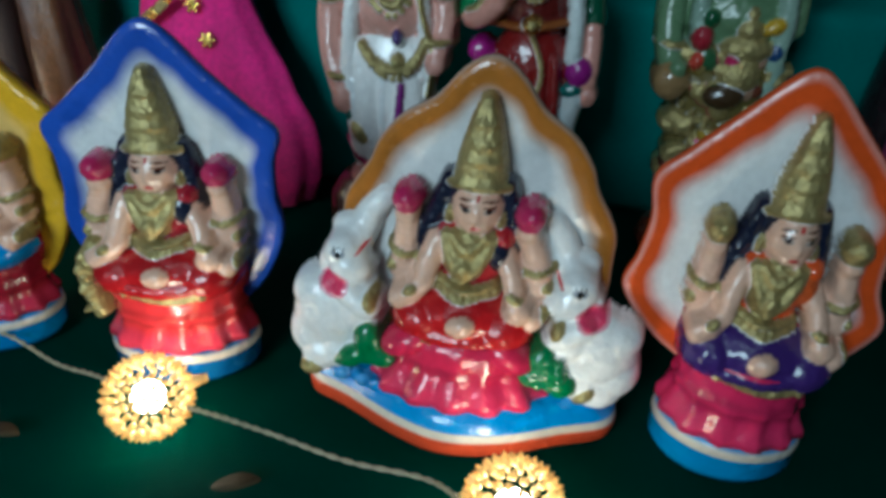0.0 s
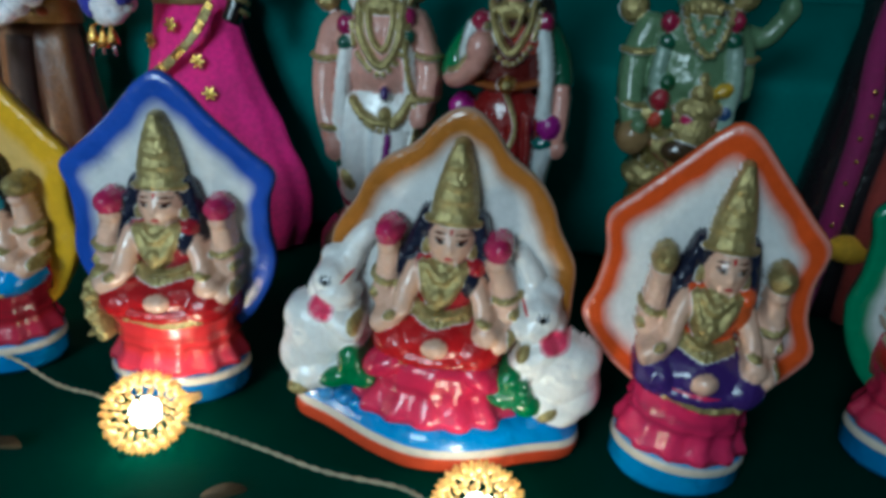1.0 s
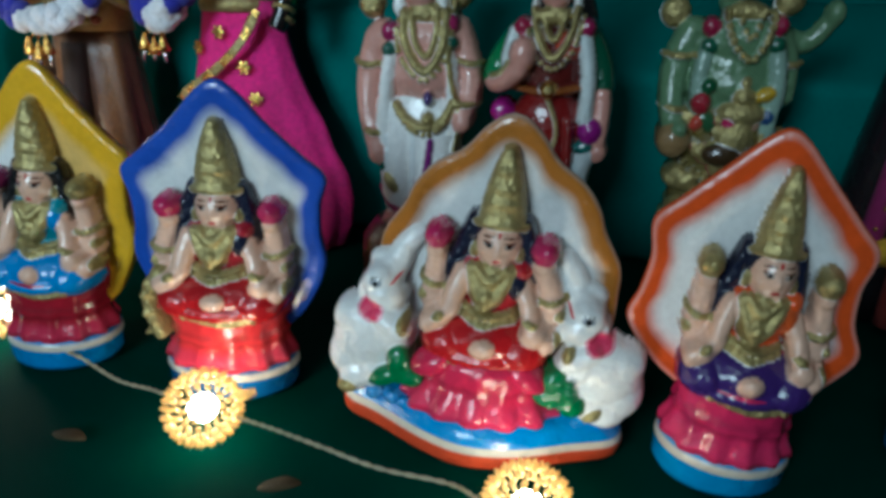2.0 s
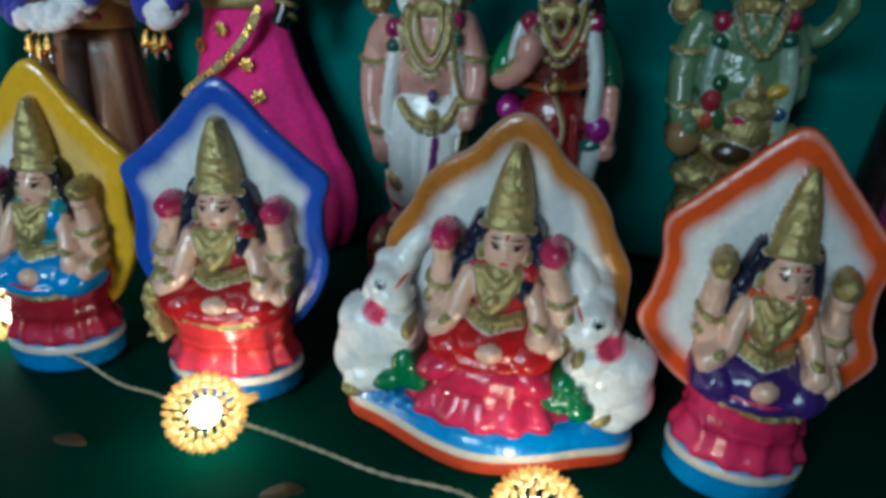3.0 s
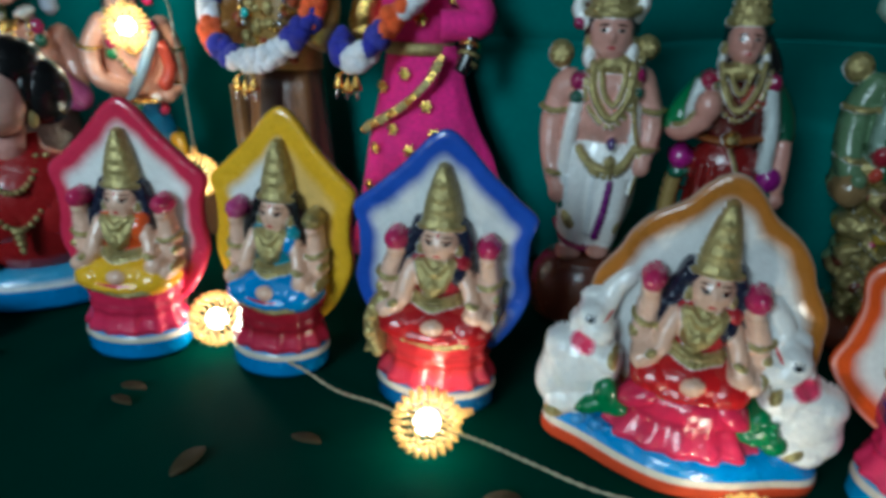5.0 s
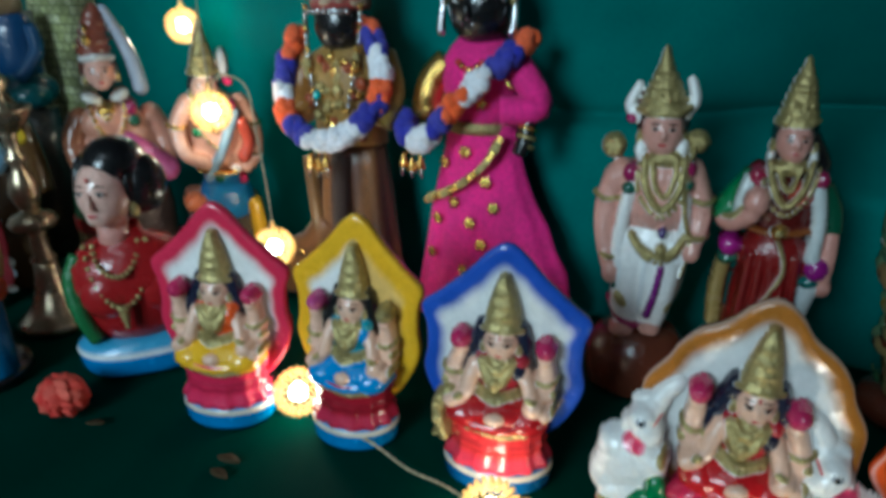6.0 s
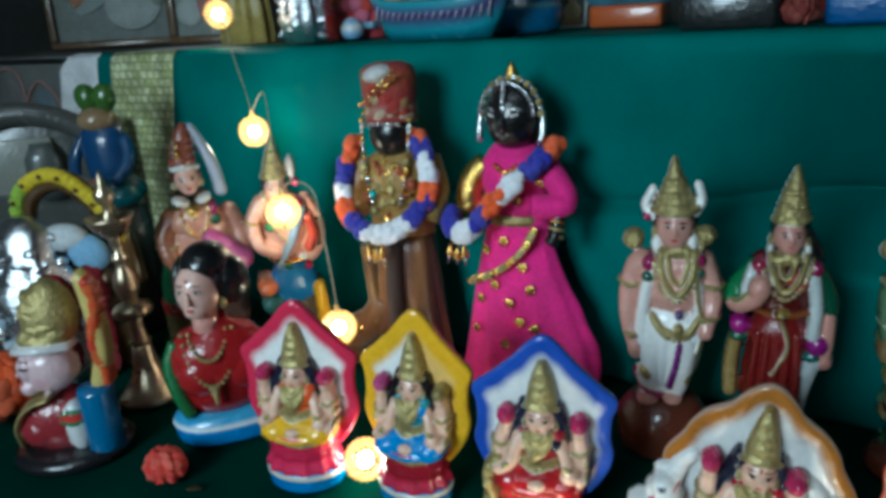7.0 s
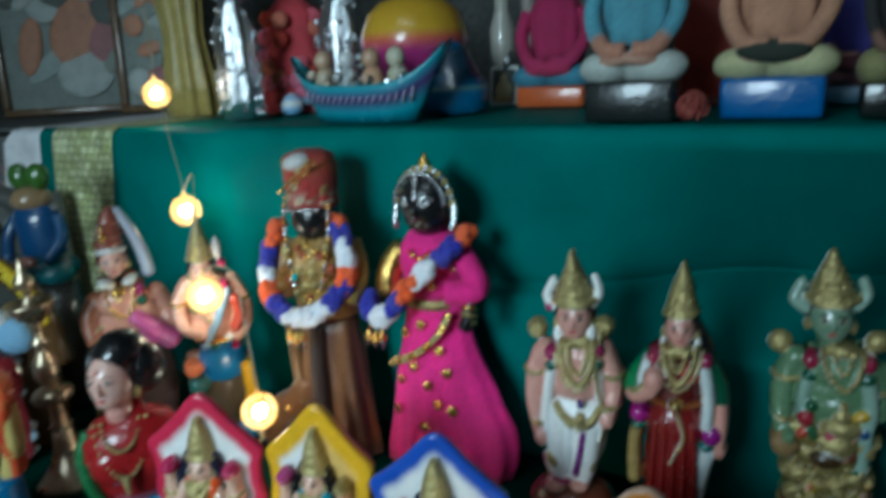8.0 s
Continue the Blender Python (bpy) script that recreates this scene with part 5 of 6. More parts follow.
# ---------------------------------------------------------------- figures and lamp at the bright end of the lower step
def lady_bust(m):
    c = Clay()
    plan = [(0.050, 0.0), (0.053, 0.004), (0.054, 0.016), (0.0545, 0.019), (0.052, 0.024), (0.044, 0.030)]
    c.lathe(plan, (0.006, 0, 0), BLUE, sy=0.62, colors=[BLUE, BLUE, BLUE, WHITE, (0.05, 0.30, 0.52), (0.05, 0.28, 0.48)], ripple=0.03, folds=5, seg=40)
    c.lathe([(0.030, 0.026), (0.039, 0.040), (0.044, 0.060), (0.047, 0.076), (0.045, 0.092), (0.032, 0.107), (0.014, 0.114), (0.011, 0.124)], (0.004, 0, 0), (0.30, 0.010, 0.012), sy=0.66, seg=34)
    c.ball((-0.013, -0.017, 0.070), (0.022, 0.015, 0.021), (0.32, 0.012, 0.014))
    c.ball((0.020, -0.016, 0.070), (0.022, 0.015, 0.021), (0.32, 0.012, 0.014))
    c.tube(curve_points([(-0.032, -0.004, 0.100), (-0.040, -0.008, 0.080), (-0.036, -0.016, 0.054), (-0.028, -0.018, 0.032)], 5), [0.0065] * 16, (0.02, 0.13, 0.04))
    c.lathe([(0.013, 0.104), (0.0115, 0.118), (0.0125, 0.130)], (-0.003, -0.004, 0), PINK_SKIN, seg=18)
    for n, rx, dz in ((15, 0.016, 0.020), (19, 0.022, 0.046)):
        for k in range(n):
            a = math.pi * k / (n - 1)
            c.ball((-0.003 + rx * math.cos(a), -0.014 - 0.020 * math.sin(a), 0.110 - dz * math.sin(a)), 0.0023, m=G_, seg=7)
    for k in range(4):
        c.ball((-0.003, -0.0375 + 0.001 * k, 0.064 - 0.005 * k), (0.005 - 0.0008 * k, 0.003, 0.003), m=G_, seg=8)
    # head turned to one side, hair tied behind
    first = len(c.bm.verts)
    fair = (0.66, 0.40, 0.33)
    c.ball((0.003, 0.006, 0.162), (0.0205, 0.0235, 0.0190), BLACK, seg=20)
    for s in (-1, 1):
        c.ball((s * 0.0165, 0.003, 0.152), (0.0065, 0.014, 0.018), BLACK)
    c.ball((0.002, 0.024, 0.146), (0.018, 0.014, 0.022), BLACK)
    c.ball((0.017, 0.010, 0.148), (0.017, 0.018, 0.021), BLACK, seg=18)
    c.ball((0, -0.0085, 0.1455), (0.0168, 0.0175, 0.0228), fair, seg=24)
    c.ball((0, -0.0160, 0.1330), (0.0100, 0.0100, 0.0085), fair, seg=16)
    c.tube([(0, -0.0255, 0.1500), (0, -0.0288, 0.1425)], [0.0014, 0.0026], fair, seg=10)
    c.ball((0, -0.0285, 0.1418), (0.0030, 0.0026, 0.0022), fair, seg=10)
    for s in (-1, 1):
        x = s * 0.0068
        c.ball((x, -0.0242, 0.1495), (0.0032, 0.0016, 0.0013), (0.55, 0.48, 0.45), seg=8)
        c.ball((x, -0.0253, 0.1495), (0.0014, 0.0009, 0.0013), BLACK, seg=8)
        c.tube([(x - 0.0034, -0.0246, 0.1510), (x, -0.0256, 0.1516), (x + 0.0034, -0.0246, 0.1510)], 0.0004, BLACK, seg=5)
        c.tube([(x - 0.0038, -0.0242, 0.1542), (x, -0.0250, 0.1554), (x + 0.0038, -0.0236, 0.1542)], 0.0005, BLACK, seg=5)
        c.ball((s * 0.0168, -0.004, 0.134), (0.0034, 0.004, 0.0064), m=G_)
    c.ball((0, -0.0262, 0.1352), (0.0036, 0.0018, 0.0013), (0.48, 0.07, 0.08), seg=8)
    c.ball((0, -0.0248, 0.1590), (0.0013, 0.001, 0.0016), (0.5, 0.02, 0.02), seg=6)
    c.bm.verts.ensure_lookup_table()
    swing, neck = Matrix.Rotation(radians(-24), 3, "Z") * 1.14, Vector((0.002, 0, 0.120))
    for v in c.bm.verts[first:]:
        v.co = swing @ (v.co - neck) + neck
    return c.thing("bust_figurine", m, "painted bust of a lady in red on a wavy blue base", "figurine")


lady_bust(pose(-0.429, 0.352, 0, 0, 0, 34))


def capped_figure(m):
    c = Clay()
    skin, brown = (0.56, 0.26, 0.18), (0.28, 0.10, 0.05)
    c.lathe([(0.036, 0), (0.040, 0.008), (0.037, 0.020), (0.030, 0.026)], (0.002, 0, 0), BROWN, sy=0.75)
    r = Relief(x=(-56, 60), z=(18, 282), cell=0.8)
    r.oval(2, 0, 82, 35, 19, 72, (0.09, 0.05, 0.04))
    r.oval(2, 0, 148, 35, 19, 40, skin)
    r.oval(-4, -6, 174, 26, 14, 17, skin)
    r.roll([(-28, 0, 178), (-38, -3, 160), (-36, -10, 136), (-22, -17, 122)], 11, 9, brown)
    r.roll([(33, 0, 175), (40, -2, 156), (39, -8, 134)], 10.5, 9, skin)
    r.roll([(-47, -4, 152), (-38, -13, 150), (-28, -11, 152)], 2.0, 2.0, m=G_)
    # pink sash, collar, chains and ribbon tuft
    r.roll([(6, -16, 158), (20, -18, 144), (36, -14, 124)], 8, 13, (0.52, 0.10, 0.27))
    r.oval(22, -14, 134, 19, 10, 13, (0.50, 0.09, 0.25), turn=-30)
    for k in range(3):
        r.roll([(4 + 4 * k, -24, 154 - 3 * k), (20 + 3 * k, -27, 138 - 4 * k), (34 + 2 * k, -24, 120 - 2 * k)], 1.8, 2.2, (0.46, 0.08, 0.22))
    r.oval(-14, -12, 197, 9, 6, 5, (0.62, 0.60, 0.55), turn=-20), r.oval(10, -12, 197, 9, 6, 5, (0.62, 0.60, 0.55), turn=20)
    r.oval(17, -15, 186, 6, 5, 7, (0.30, 0.012, 0.08)), r.oval(17, -16, 174, 5.5, 4.5, 6, (0.012, 0.09, 0.05))
    r.oval(-5, -14, 186, 8, 6, 6, m=B_)
    beads(r, [(-18, -14, 192), (-14, -20, 170), (-4, -22, 160), (8, -20, 172), (11, -14, 192)], 2.2, B_)
    beads(r, [(-12, -14, 194), (-5, -20, 178), (4, -14, 194)], 1.9, B_)
    # head, tall cap and grey veil
    r.roll([(13, 3, 271), (21, 3, 250), (27, 4, 228), (30, 4, 200)], 5.0, 7.0, (0.38, 0.43, 0.52))
    r.oval(-2, 2, 222, 16, 11, 19, (0.10, 0.03, 0.02))
    small_face(r, -2, 219, (0.60, 0.33, 0.26), w=13.0, h=15.0, turn=-0.5)
    r.roll([(-14, -6, 232), (-2, -14, 233.5), (11, -6, 231)], 3.0, 3.0, (0.60, 0.58, 0.55))
    for k, (z, w) in enumerate(((239, 15), (247, 14), (255, 12.5), (262, 10.5), (268, 8), (272, 5))):
        r.oval(-2 + 1.4 * k, 0, z, w, w * 0.85, 6.5, (0.20, 0.055, 0.035))
    r.oval(-7, -12, 248, 4, 3.5, 5.5, m=B_), r.oval(-6, -11, 258, 2.4, 2.5, 4, m=B_)
    r.into(c, 5.0, rear=brown)
    return c.thing("standing_figure", m, "painted figure with a tall brown cap and pink sash", "figurine", "standing painted figures")


capped_figure(pose(-0.507, 0.480, 0, 0, -3, 40))


def crowned_figure(m):
    c = Clay()
    peach = (0.63, 0.33, 0.23)
    c.lathe([(0.030, 0), (0.033, 0.008), (0.030, 0.018), (0.024, 0.022)], (0.002, 0, 0), BLUE, sy=0.8)
    r = Relief(x=(-50, 54), z=(16, 268), cell=0.8)
    r.oval(3, 0, 56, 25, 16, 56, (0.10, 0.07, 0.04))
    r.oval(3, -2, 98, 25, 17, 30, (0.02, 0.20, 0.45))
    r.oval(2, 0, 160, 26, 16, 42, peach)
    r.oval(1, -5, 182, 24, 13, 14, peach)
    r.roll([(-22, 0, 190), (-33, -3, 170), (-30, -11, 147), (-14, -18, 138)], 8.6, 7.0, peach)
    r.roll([(25, 0, 188), (34, -3, 166), (34, -8, 142), (24, -16, 130)], 8.6, 7.0, peach)
    for pts in ([(-42, -5, 172), (-33, -12, 170), (-25, -9, 171)], [(26, -9, 170), (34, -12, 168), (42, -4, 169)], [(26, -17, 142), (34, -15, 140), (41, -9, 140)]):
        r.roll(pts, 1.8, 1.8, m=B_)
    r.roll([(-12, -15, 122), (4, -19, 150), (18, -15, 182)], 4.6, 5.2, (0.25, 0.38, 0.48))
    r.roll([(24, -14, 172), (28, -17, 154), (22, -17, 140)], 5.5, 6.0, (0.52, 0.07, 0.04))
    for k, (x, z, col) in enumerate(((-16, 176, CROWN_RED), (16, 190, CROWN_RED), (-17, 166, GREEN), (14, 128, WHITE), (-8, 132, (0.50, 0.16, 0.05)), (20, 118, CROWN_RED), (-2, 122, GREEN))):
        r.oval(x, -16, z, 4.6, 4.5, 5.2, col, turn=25 * k)
    beads(r, [(-12, -12, 194), (-8, -17, 176), (0, -19, 166), (9, -17, 176), (13, -12, 194)], 2.1, B_)
    beads(r, [(-16, -12, 190), (-12, -18, 164), (0, -21, 150), (12, -18, 164), (17, -12, 190)], 1.9, G_)
    r.roll([(-20, -14, 130), (2, -20, 126), (26, -14, 128)], 2.6, 2.6, m=B_)
    r.oval(-27, -18, 99, 11, 9, 9, (0.62, 0.16, 0.06)), r.oval(-24, -14, 78, 12, 9, 12, (0.03, 0.12, 0.10))
    r.roll([(28, -12, 90), (30, -13, 66), (30, -12, 28)], 7.5, 8.5, YELLOW)
    r.oval(-5, 2, 205, 14, 10, 18, BLACK)
    small_face(r, -5, 204, (0.63, 0.36, 0.26), w=12.0, h=14.0)
    r.oval(14, 1, 226, 5.5, 5, 13, (0.42, 0.40, 0.38)), r.oval(17, -3, 209, 5, 5, 5, CROWN_RED)
    r.roll([(-17, -3, 218), (-9, -11, 217), (0, -11, 217), (7, -3, 218)], 2.4, 2.4, m=G_)
    banded_crown(r, -5, 221, -2, 259, 12.6, (1.0, 0.94, 0.84, 0.72, 0.60, 0.46, 0.32, 0.18))
    r.into(c, 5.0, rear=peach)
    return c.thing("standing_figure", m, "peach painted figure with a gold crown and blue skirt", "figurine", "standing painted figures")


crowned_figure(pose(-0.422, 0.496, 0, 0, 0, 34))


def brass_lamp(m):
    root = tagged(new("oil_lamp"), "polished brass oil lamp with a turned stem", "oil lamp")
    root.matrix_world = m

    def turned(name, prof, seg=36):
        c = Clay()
        c.lathe(prof, (0, 0, 0), m=R_, seg=seg)
        ob = new(name, c.mesh(name))
        ob.parent = root

    turned("base", [(0.043, 0.0), (0.044, 0.004), (0.040, 0.008), (0.034, 0.011), (0.026, 0.020), (0.018, 0.034), (0.014, 0.046), (0.012, 0.060)])
    turned("lower_stem", [(0.011, 0.060), (0.014, 0.064), (0.010, 0.068), (0.008, 0.084), (0.010, 0.092)])
    turned("collar", [(0.010, 0.090), (0.022, 0.094), (0.025, 0.099), (0.022, 0.104), (0.012, 0.108), (0.008, 0.111)])
    turned("upper_stem", [(0.008, 0.110), (0.012, 0.116), (0.0155, 0.126), (0.0125, 0.138), (0.007, 0.146), (0.0065, 0.152), (0.010, 0.155), (0.010, 0.158), (0.006, 0.162), (0.0075, 0.175), (0.010, 0.180)])
    turned("oil_bowl", [(0.009, 0.178), (0.013, 0.181), (0.021, 0.188), (0.027, 0.197), (0.028, 0.200), (0.026, 0.199), (0.018, 0.194), (0.008, 0.192)])
    turned("finial", [(0.007, 0.191), (0.011, 0.196), (0.006, 0.203), (0.005, 0.211), (0.011, 0.217), (0.012, 0.223), (0.006, 0.230), (0.003, 0.240), (0.001, 0.246)])
    return root


brass_lamp(pose(-0.547, 0.392, 0, 0, -2, 0) @ Matrix.Diagonal((0.82, 0.82, 1, 1)))


def plumed_bust(m):
    c = Clay()
    pale, maroon = (0.62, 0.43, 0.45), (0.26, 0.022, 0.030)
    c.lathe([(0.050, 0.0), (0.053, 0.004), (0.052, 0.010), (0.044, 0.013)], (0, 0, 0), (0.010, 0.010, 0.012), sy=0.82, seg=34)
    c.lathe([(0.0150, 0.010), (0.0156, 0.013), (0.0156, 0.068), (0.0140, 0.072)], (0.034, -0.014, 0), (0.010, 0.12, 0.27), seg=24)
    r = Relief(x=(-54, 62), z=(9, 186), cell=0.75)
    r.oval(-7, -3, 36, 36, 20, 30, maroon)
    r.oval(-20, -10, 32, 18, 14, 17, maroon)
    r.roll([(-42, -8, 16), (-38, -18, 40), (-24, -23, 60), (-4, -24, 68)], 2.8, 2.8, m=G_)
    r.oval(12, -14, 34, 11, 10, 26, (0.62, 0.63, 0.62))
    r.brush(12, 46, 12, 7.5, (0.02, 0.16, 0.07)), r.brush(12, 46, 12, 3.6, (0.50, 0.04, 0.03))
    # pale face looking aside: brow, nose, lips and chin at the edge
    r.oval(-2, -6, 92, 23, 18, 24, pale)
    r.oval(-16, -10, 96, 11, 13, 15, pale)
    r.oval(-18, -11, 78, 10, 11, 9, pale)
    r.roll([(-22, -13, 100), (-25, -14, 92)], 2.6, 3.6, pale)
    r.oval(-22.5, -16, 83, 3.4, 4, 2.6, (0.46, 0.12, 0.14))
    r.brush(-17, 99, 4.6, 1.4, BLACK, turn=-8), r.brush(-17, 105, 6.0, 0.9, BLACK, turn=-10), r.brush(-7, 84, 7, 5, (0.62, 0.36, 0.40))
    r.oval(8, -14, 86, 3.6, 4, 8, m=G_)
    r.roll([(-26, -10, 112), (-14, -20, 115), (2, -24, 116), (20, -15, 113)], 4.2, 4.2, (0.64, 0.62, 0.62))
    # heavy gold headdress
    r.oval(6, -2, 138, 23, 19, 36, m=G_, turn=-8)
    r.oval(1, -3, 122, 25, 19, 9, m=G_)
    knobs = random.Random(5)
    for k in range(46):
        z, q = knobs.uniform(117, 166), knobs.uniform(-0.85, 0.85)
        w = 24 * math.sqrt(max(0.05, 1 - ((z - 128) / 46) ** 2))
        r.oval(4 + q * w, -2 - w * 0.74 * math.sqrt(1 - q * q), z, knobs.uniform(2, 4.5), 3.0, knobs.uniform(2, 4), m=G_, turn=knobs.uniform(-60, 60))
    # red and yellow plume falling behind
    r.roll([(40, -4, 172), (44, -6, 140), (45, -7, 105), (38, -8, 74)], 7.0, 8.5, (0.52, 0.40, 0.13))
    rng = random.Random(21)
    for k in range(20):
        f = k / 19
        r.oval(46 + 4 * math.sin(f * 8) - 5 * f * f, -11, 170 - 96 * f, rng.uniform(4, 6.5), 5, rng.uniform(4.0, 6.0), rng.choice([(0.55, 0.07, 0.02), (0.52, 0.10, 0.03), (0.50, 0.04, 0.02)]), turn=rng.uniform(-40, 40))
    r.into(c, 5.0, rear=maroon)
    return c.thing("bust_figurine", m, "painted bust, gold headdress and red plume, round black base", "figurine")


plumed_bust(pose(-0.552, 0.290, 0, 0, 0, 24))


def marigold(m, r, color, label, count=46, seed=1):
    c = Clay()
    rng = random.Random(seed)
    for k in range(count):
        z = 1 - 1.75 * (k + 0.5) / count
        rr, a = math.sqrt(max(0.02, 1 - z * z)), k * 2.399963
        d = Vector((rr * math.cos(a), rr * math.sin(a), z))
        c.ball(d * r * 0.72 + Vector((0, 0, r * 0.9)), (r * 0.36, r * 0.30, r * 0.13), lerp(color, lerp(color, (0.75, 0.3, 0.2), 0.5), rng.random() * 0.6), P_,
               rot=(rng.uniform(-60, 60), math.degrees(math.acos(z)) + rng.uniform(-20, 20), math.degrees(a)), seg=9)
    return c.thing("flower", m, label, "flower")


marigold(pose(-0.437, 0.276, 0, 20, 0, 0) @ Matrix.Diagonal((1.2, 1, 0.92, 1)), 0.0185, (0.58, 0.035, 0.030), "fresh coral red rose head lying on the cloth", 40, 2)
marigold(pose(-0.668, 0.318, 0), 0.040, (0.60, 0.075, 0.015), "large orange cloth flower beside the plumed bust", 60, 3)


def foil_figure(m, label, h=0.20, w=0.05, mats=(S_, S_, E_), tint=(0.30, 0.42, 0.50), seed=5):
    """A figure wrapped in crumpled foil, its shape rough."""
    c = Clay()
    rng = random.Random(seed)
    c.lathe([(w * 0.8, 0), (w, 0.15 * h), (w * 0.85, 0.45 * h), (w * 0.95, 0.62 * h), (w * 0.5, 0.78 * h), (w * 0.55, 0.90 * h), (w * 0.2, h)], (0, 0, 0), tint, mats[0], sy=0.8, ripple=0.10, folds=7, seg=32)
    for k in range(110):
        a, z = rng.uniform(0, 2 * math.pi), rng.uniform(0.04, 0.95) * h
        r = w * (1.0 if z < 0.65 * h else 0.6)
        c.ball((r * math.cos(a), 0.8 * r * math.sin(a), z), (rng.uniform(0.05, 0.22) * w, rng.uniform(0.05, 0.15) * w, rng.uniform(0.05, 0.20) * w), lerp(tint, WHITE, rng.random() * 0.4), rng.choice(mats), rot=(rng.uniform(0, 90), rng.uniform(0, 90), 0), seg=8)
    return c.thing("foil_figure", m, label, "figurine")


foil_figure(pose(-0.672, 0.395, 0), "silver foil covered figure with pale blue patches", 0.195, 0.058)


def arch_figure(m):
    """Brown arched stand with a yellow flower rope over its top and a blue cloth puff in front."""
    root = tagged(new("arched_stand"), "brown arched stand with a yellow flower rope and blue cloth", "ornament")
    root.matrix_world = m
    arch = curve_points([(-0.052, 0, 0.150), (-0.040, 0, 0.205), (0.0, 0, 0.226), (0.036, 0, 0.205), (0.060, 0, 0.165), (0.066, 0, 0.110)], 6)

    def piece(name, c):
        ob = new(name, c.mesh(name))
        ob.parent = root

    c = Clay()
    c.box((0, 0.012, 0.085), (0.100, 0.016, 0.170), (0.07, 0.035, 0.014), bevel=0.004)
    piece("board", c)
    c = Clay()
    c.tube(arch, 0.012, (0.10, 0.05, 0.016))
    piece("arch", c)
    c = Clay()
    for k, p in enumerate(arch[2:26]):
        c.ball((p.x, p.y - 0.010, p.z + 0.008), (0.0082, 0.007, 0.0082), (0.62, 0.46, 0.03) if k > 5 else (0.28, 0.42, 0.05), P_, seg=9)
        if k % 3 == 0:
            c.ball((p.x, p.y - 0.017, p.z + 0.008), 0.0028, (0.10, 0.03, 0.01), seg=7)
    piece("flower_rope", c)
    c = Clay()
    c.ball((0.030, -0.018, 0.150), (0.024, 0.014, 0.020), (0.22, 0.42, 0.62), F_, rot=(0, 30, 0), seg=16)
    c.ball((0.008, -0.020, 0.168), (0.026, 0.014, 0.015), (0.55, 0.58, 0.60), F_, seg=16)
    piece("cloth_puff", c)
    return root


arch_figure(pose(-0.648, 0.430, 0, 0, 0, 10))


def domed_box(m):
    c = Clay()
    c.lathe([(0.044, 0.0), (0.046, 0.01), (0.046, 0.060), (0.047, 0.064), (0.047, 0.074), (0.044, 0.078), (0.043, 0.10), (0.034, 0.130), (0.018, 0.148), (0.004, 0.152)], (0, 0, 0), GREEN,
            colors=[(0.10, 0.07, 0.03)] * 3 + [(0.20, 0.012, 0.012)] * 2 + [(0.008, 0.07, 0.025)] * 5)
    return c.thing("domed_pot", m, "dark green domed pot with a red band", "pot")


domed_box(pose(-0.545, 0.500, 0))


def blue_sitter(m):
    c = Clay()
    c.lathe([(0.042, 0.0), (0.044, 0.01), (0.040, 0.10), (0.036, 0.165)], (0, 0, 0), (0.030, 0.028, 0.024), sy=0.8)
    c.ball((0, -0.004, 0.186), (0.046, 0.032, 0.022), (0.010, 0.060, 0.080), seg=20)
    c.ball((0.022, -0.014, 0.182), (0.026, 0.022, 0.016), (0.016, 0.13, 0.15))
    c.ball((0, -0.030, 0.198), (0.016, 0.008, 0.008), (0.25, 0.10, 0.07))
    c.lathe([(0.029, 0.190), (0.028, 0.215), (0.031, 0.245), (0.026, 0.262), (0.012, 0.268)], (0, 0, 0), (0.010, 0.055, 0.15), sy=0.75)
    c.ball((0, -0.004, 0.272), (0.024, 0.022, 0.016), (0.26, 0.17, 0.09))
    for s in (-1, 1):
        c.ball((s * 0.013, 0, 0.298), (0.0145, 0.012, 0.017), (0.045, 0.12, 0.02), rot=(0, s * 12, 0))
        c.tube(curve_points([(s * 0.030, 0, 0.250), (s * 0.040, -0.010, 0.225), (s * 0.028, -0.028, 0.200)], 5), 0.0075, (0.010, 0.055, 0.14))
    return c.thing("seated_figure", m, "blue painted sitting figure with green headdress on a dark stand", "figurine")


blue_sitter(pose(-0.685, 0.548, 0))


def arched_panel(m):
    """Dark carved board with pale openings under a heavy arch."""
    c = Clay()
    c.box((0, 0, 0.13), (0.22, 0.014, 0.26), (0.085, 0.088, 0.080), bevel=0.003)
    c.box((-0.03, -0.010, 0.205), (0.10, 0.008, 0.075), (0.30, 0.30, 0.26), bevel=0.003)
    c.tube(curve_points([(-0.10, -0.012, 0.20), (-0.075, -0.012, 0.255), (-0.02, -0.012, 0.275), (0.04, -0.012, 0.262), (0.085, -0.012, 0.225)], 6), 0.016, (0.09, 0.09, 0.085))
    c.lathe([(0.020, 0.16), (0.024, 0.185), (0.022, 0.215), (0.012, 0.236)], (0.006, -0.022, 0), (0.10, 0.11, 0.105), sy=0.5)
    return c.thing("carved_board", m, "dark carved wooden board with an arch and pale opening", "ornament")


arched_panel(pose(-0.845, 0.60, 0, 0, 0, 34))


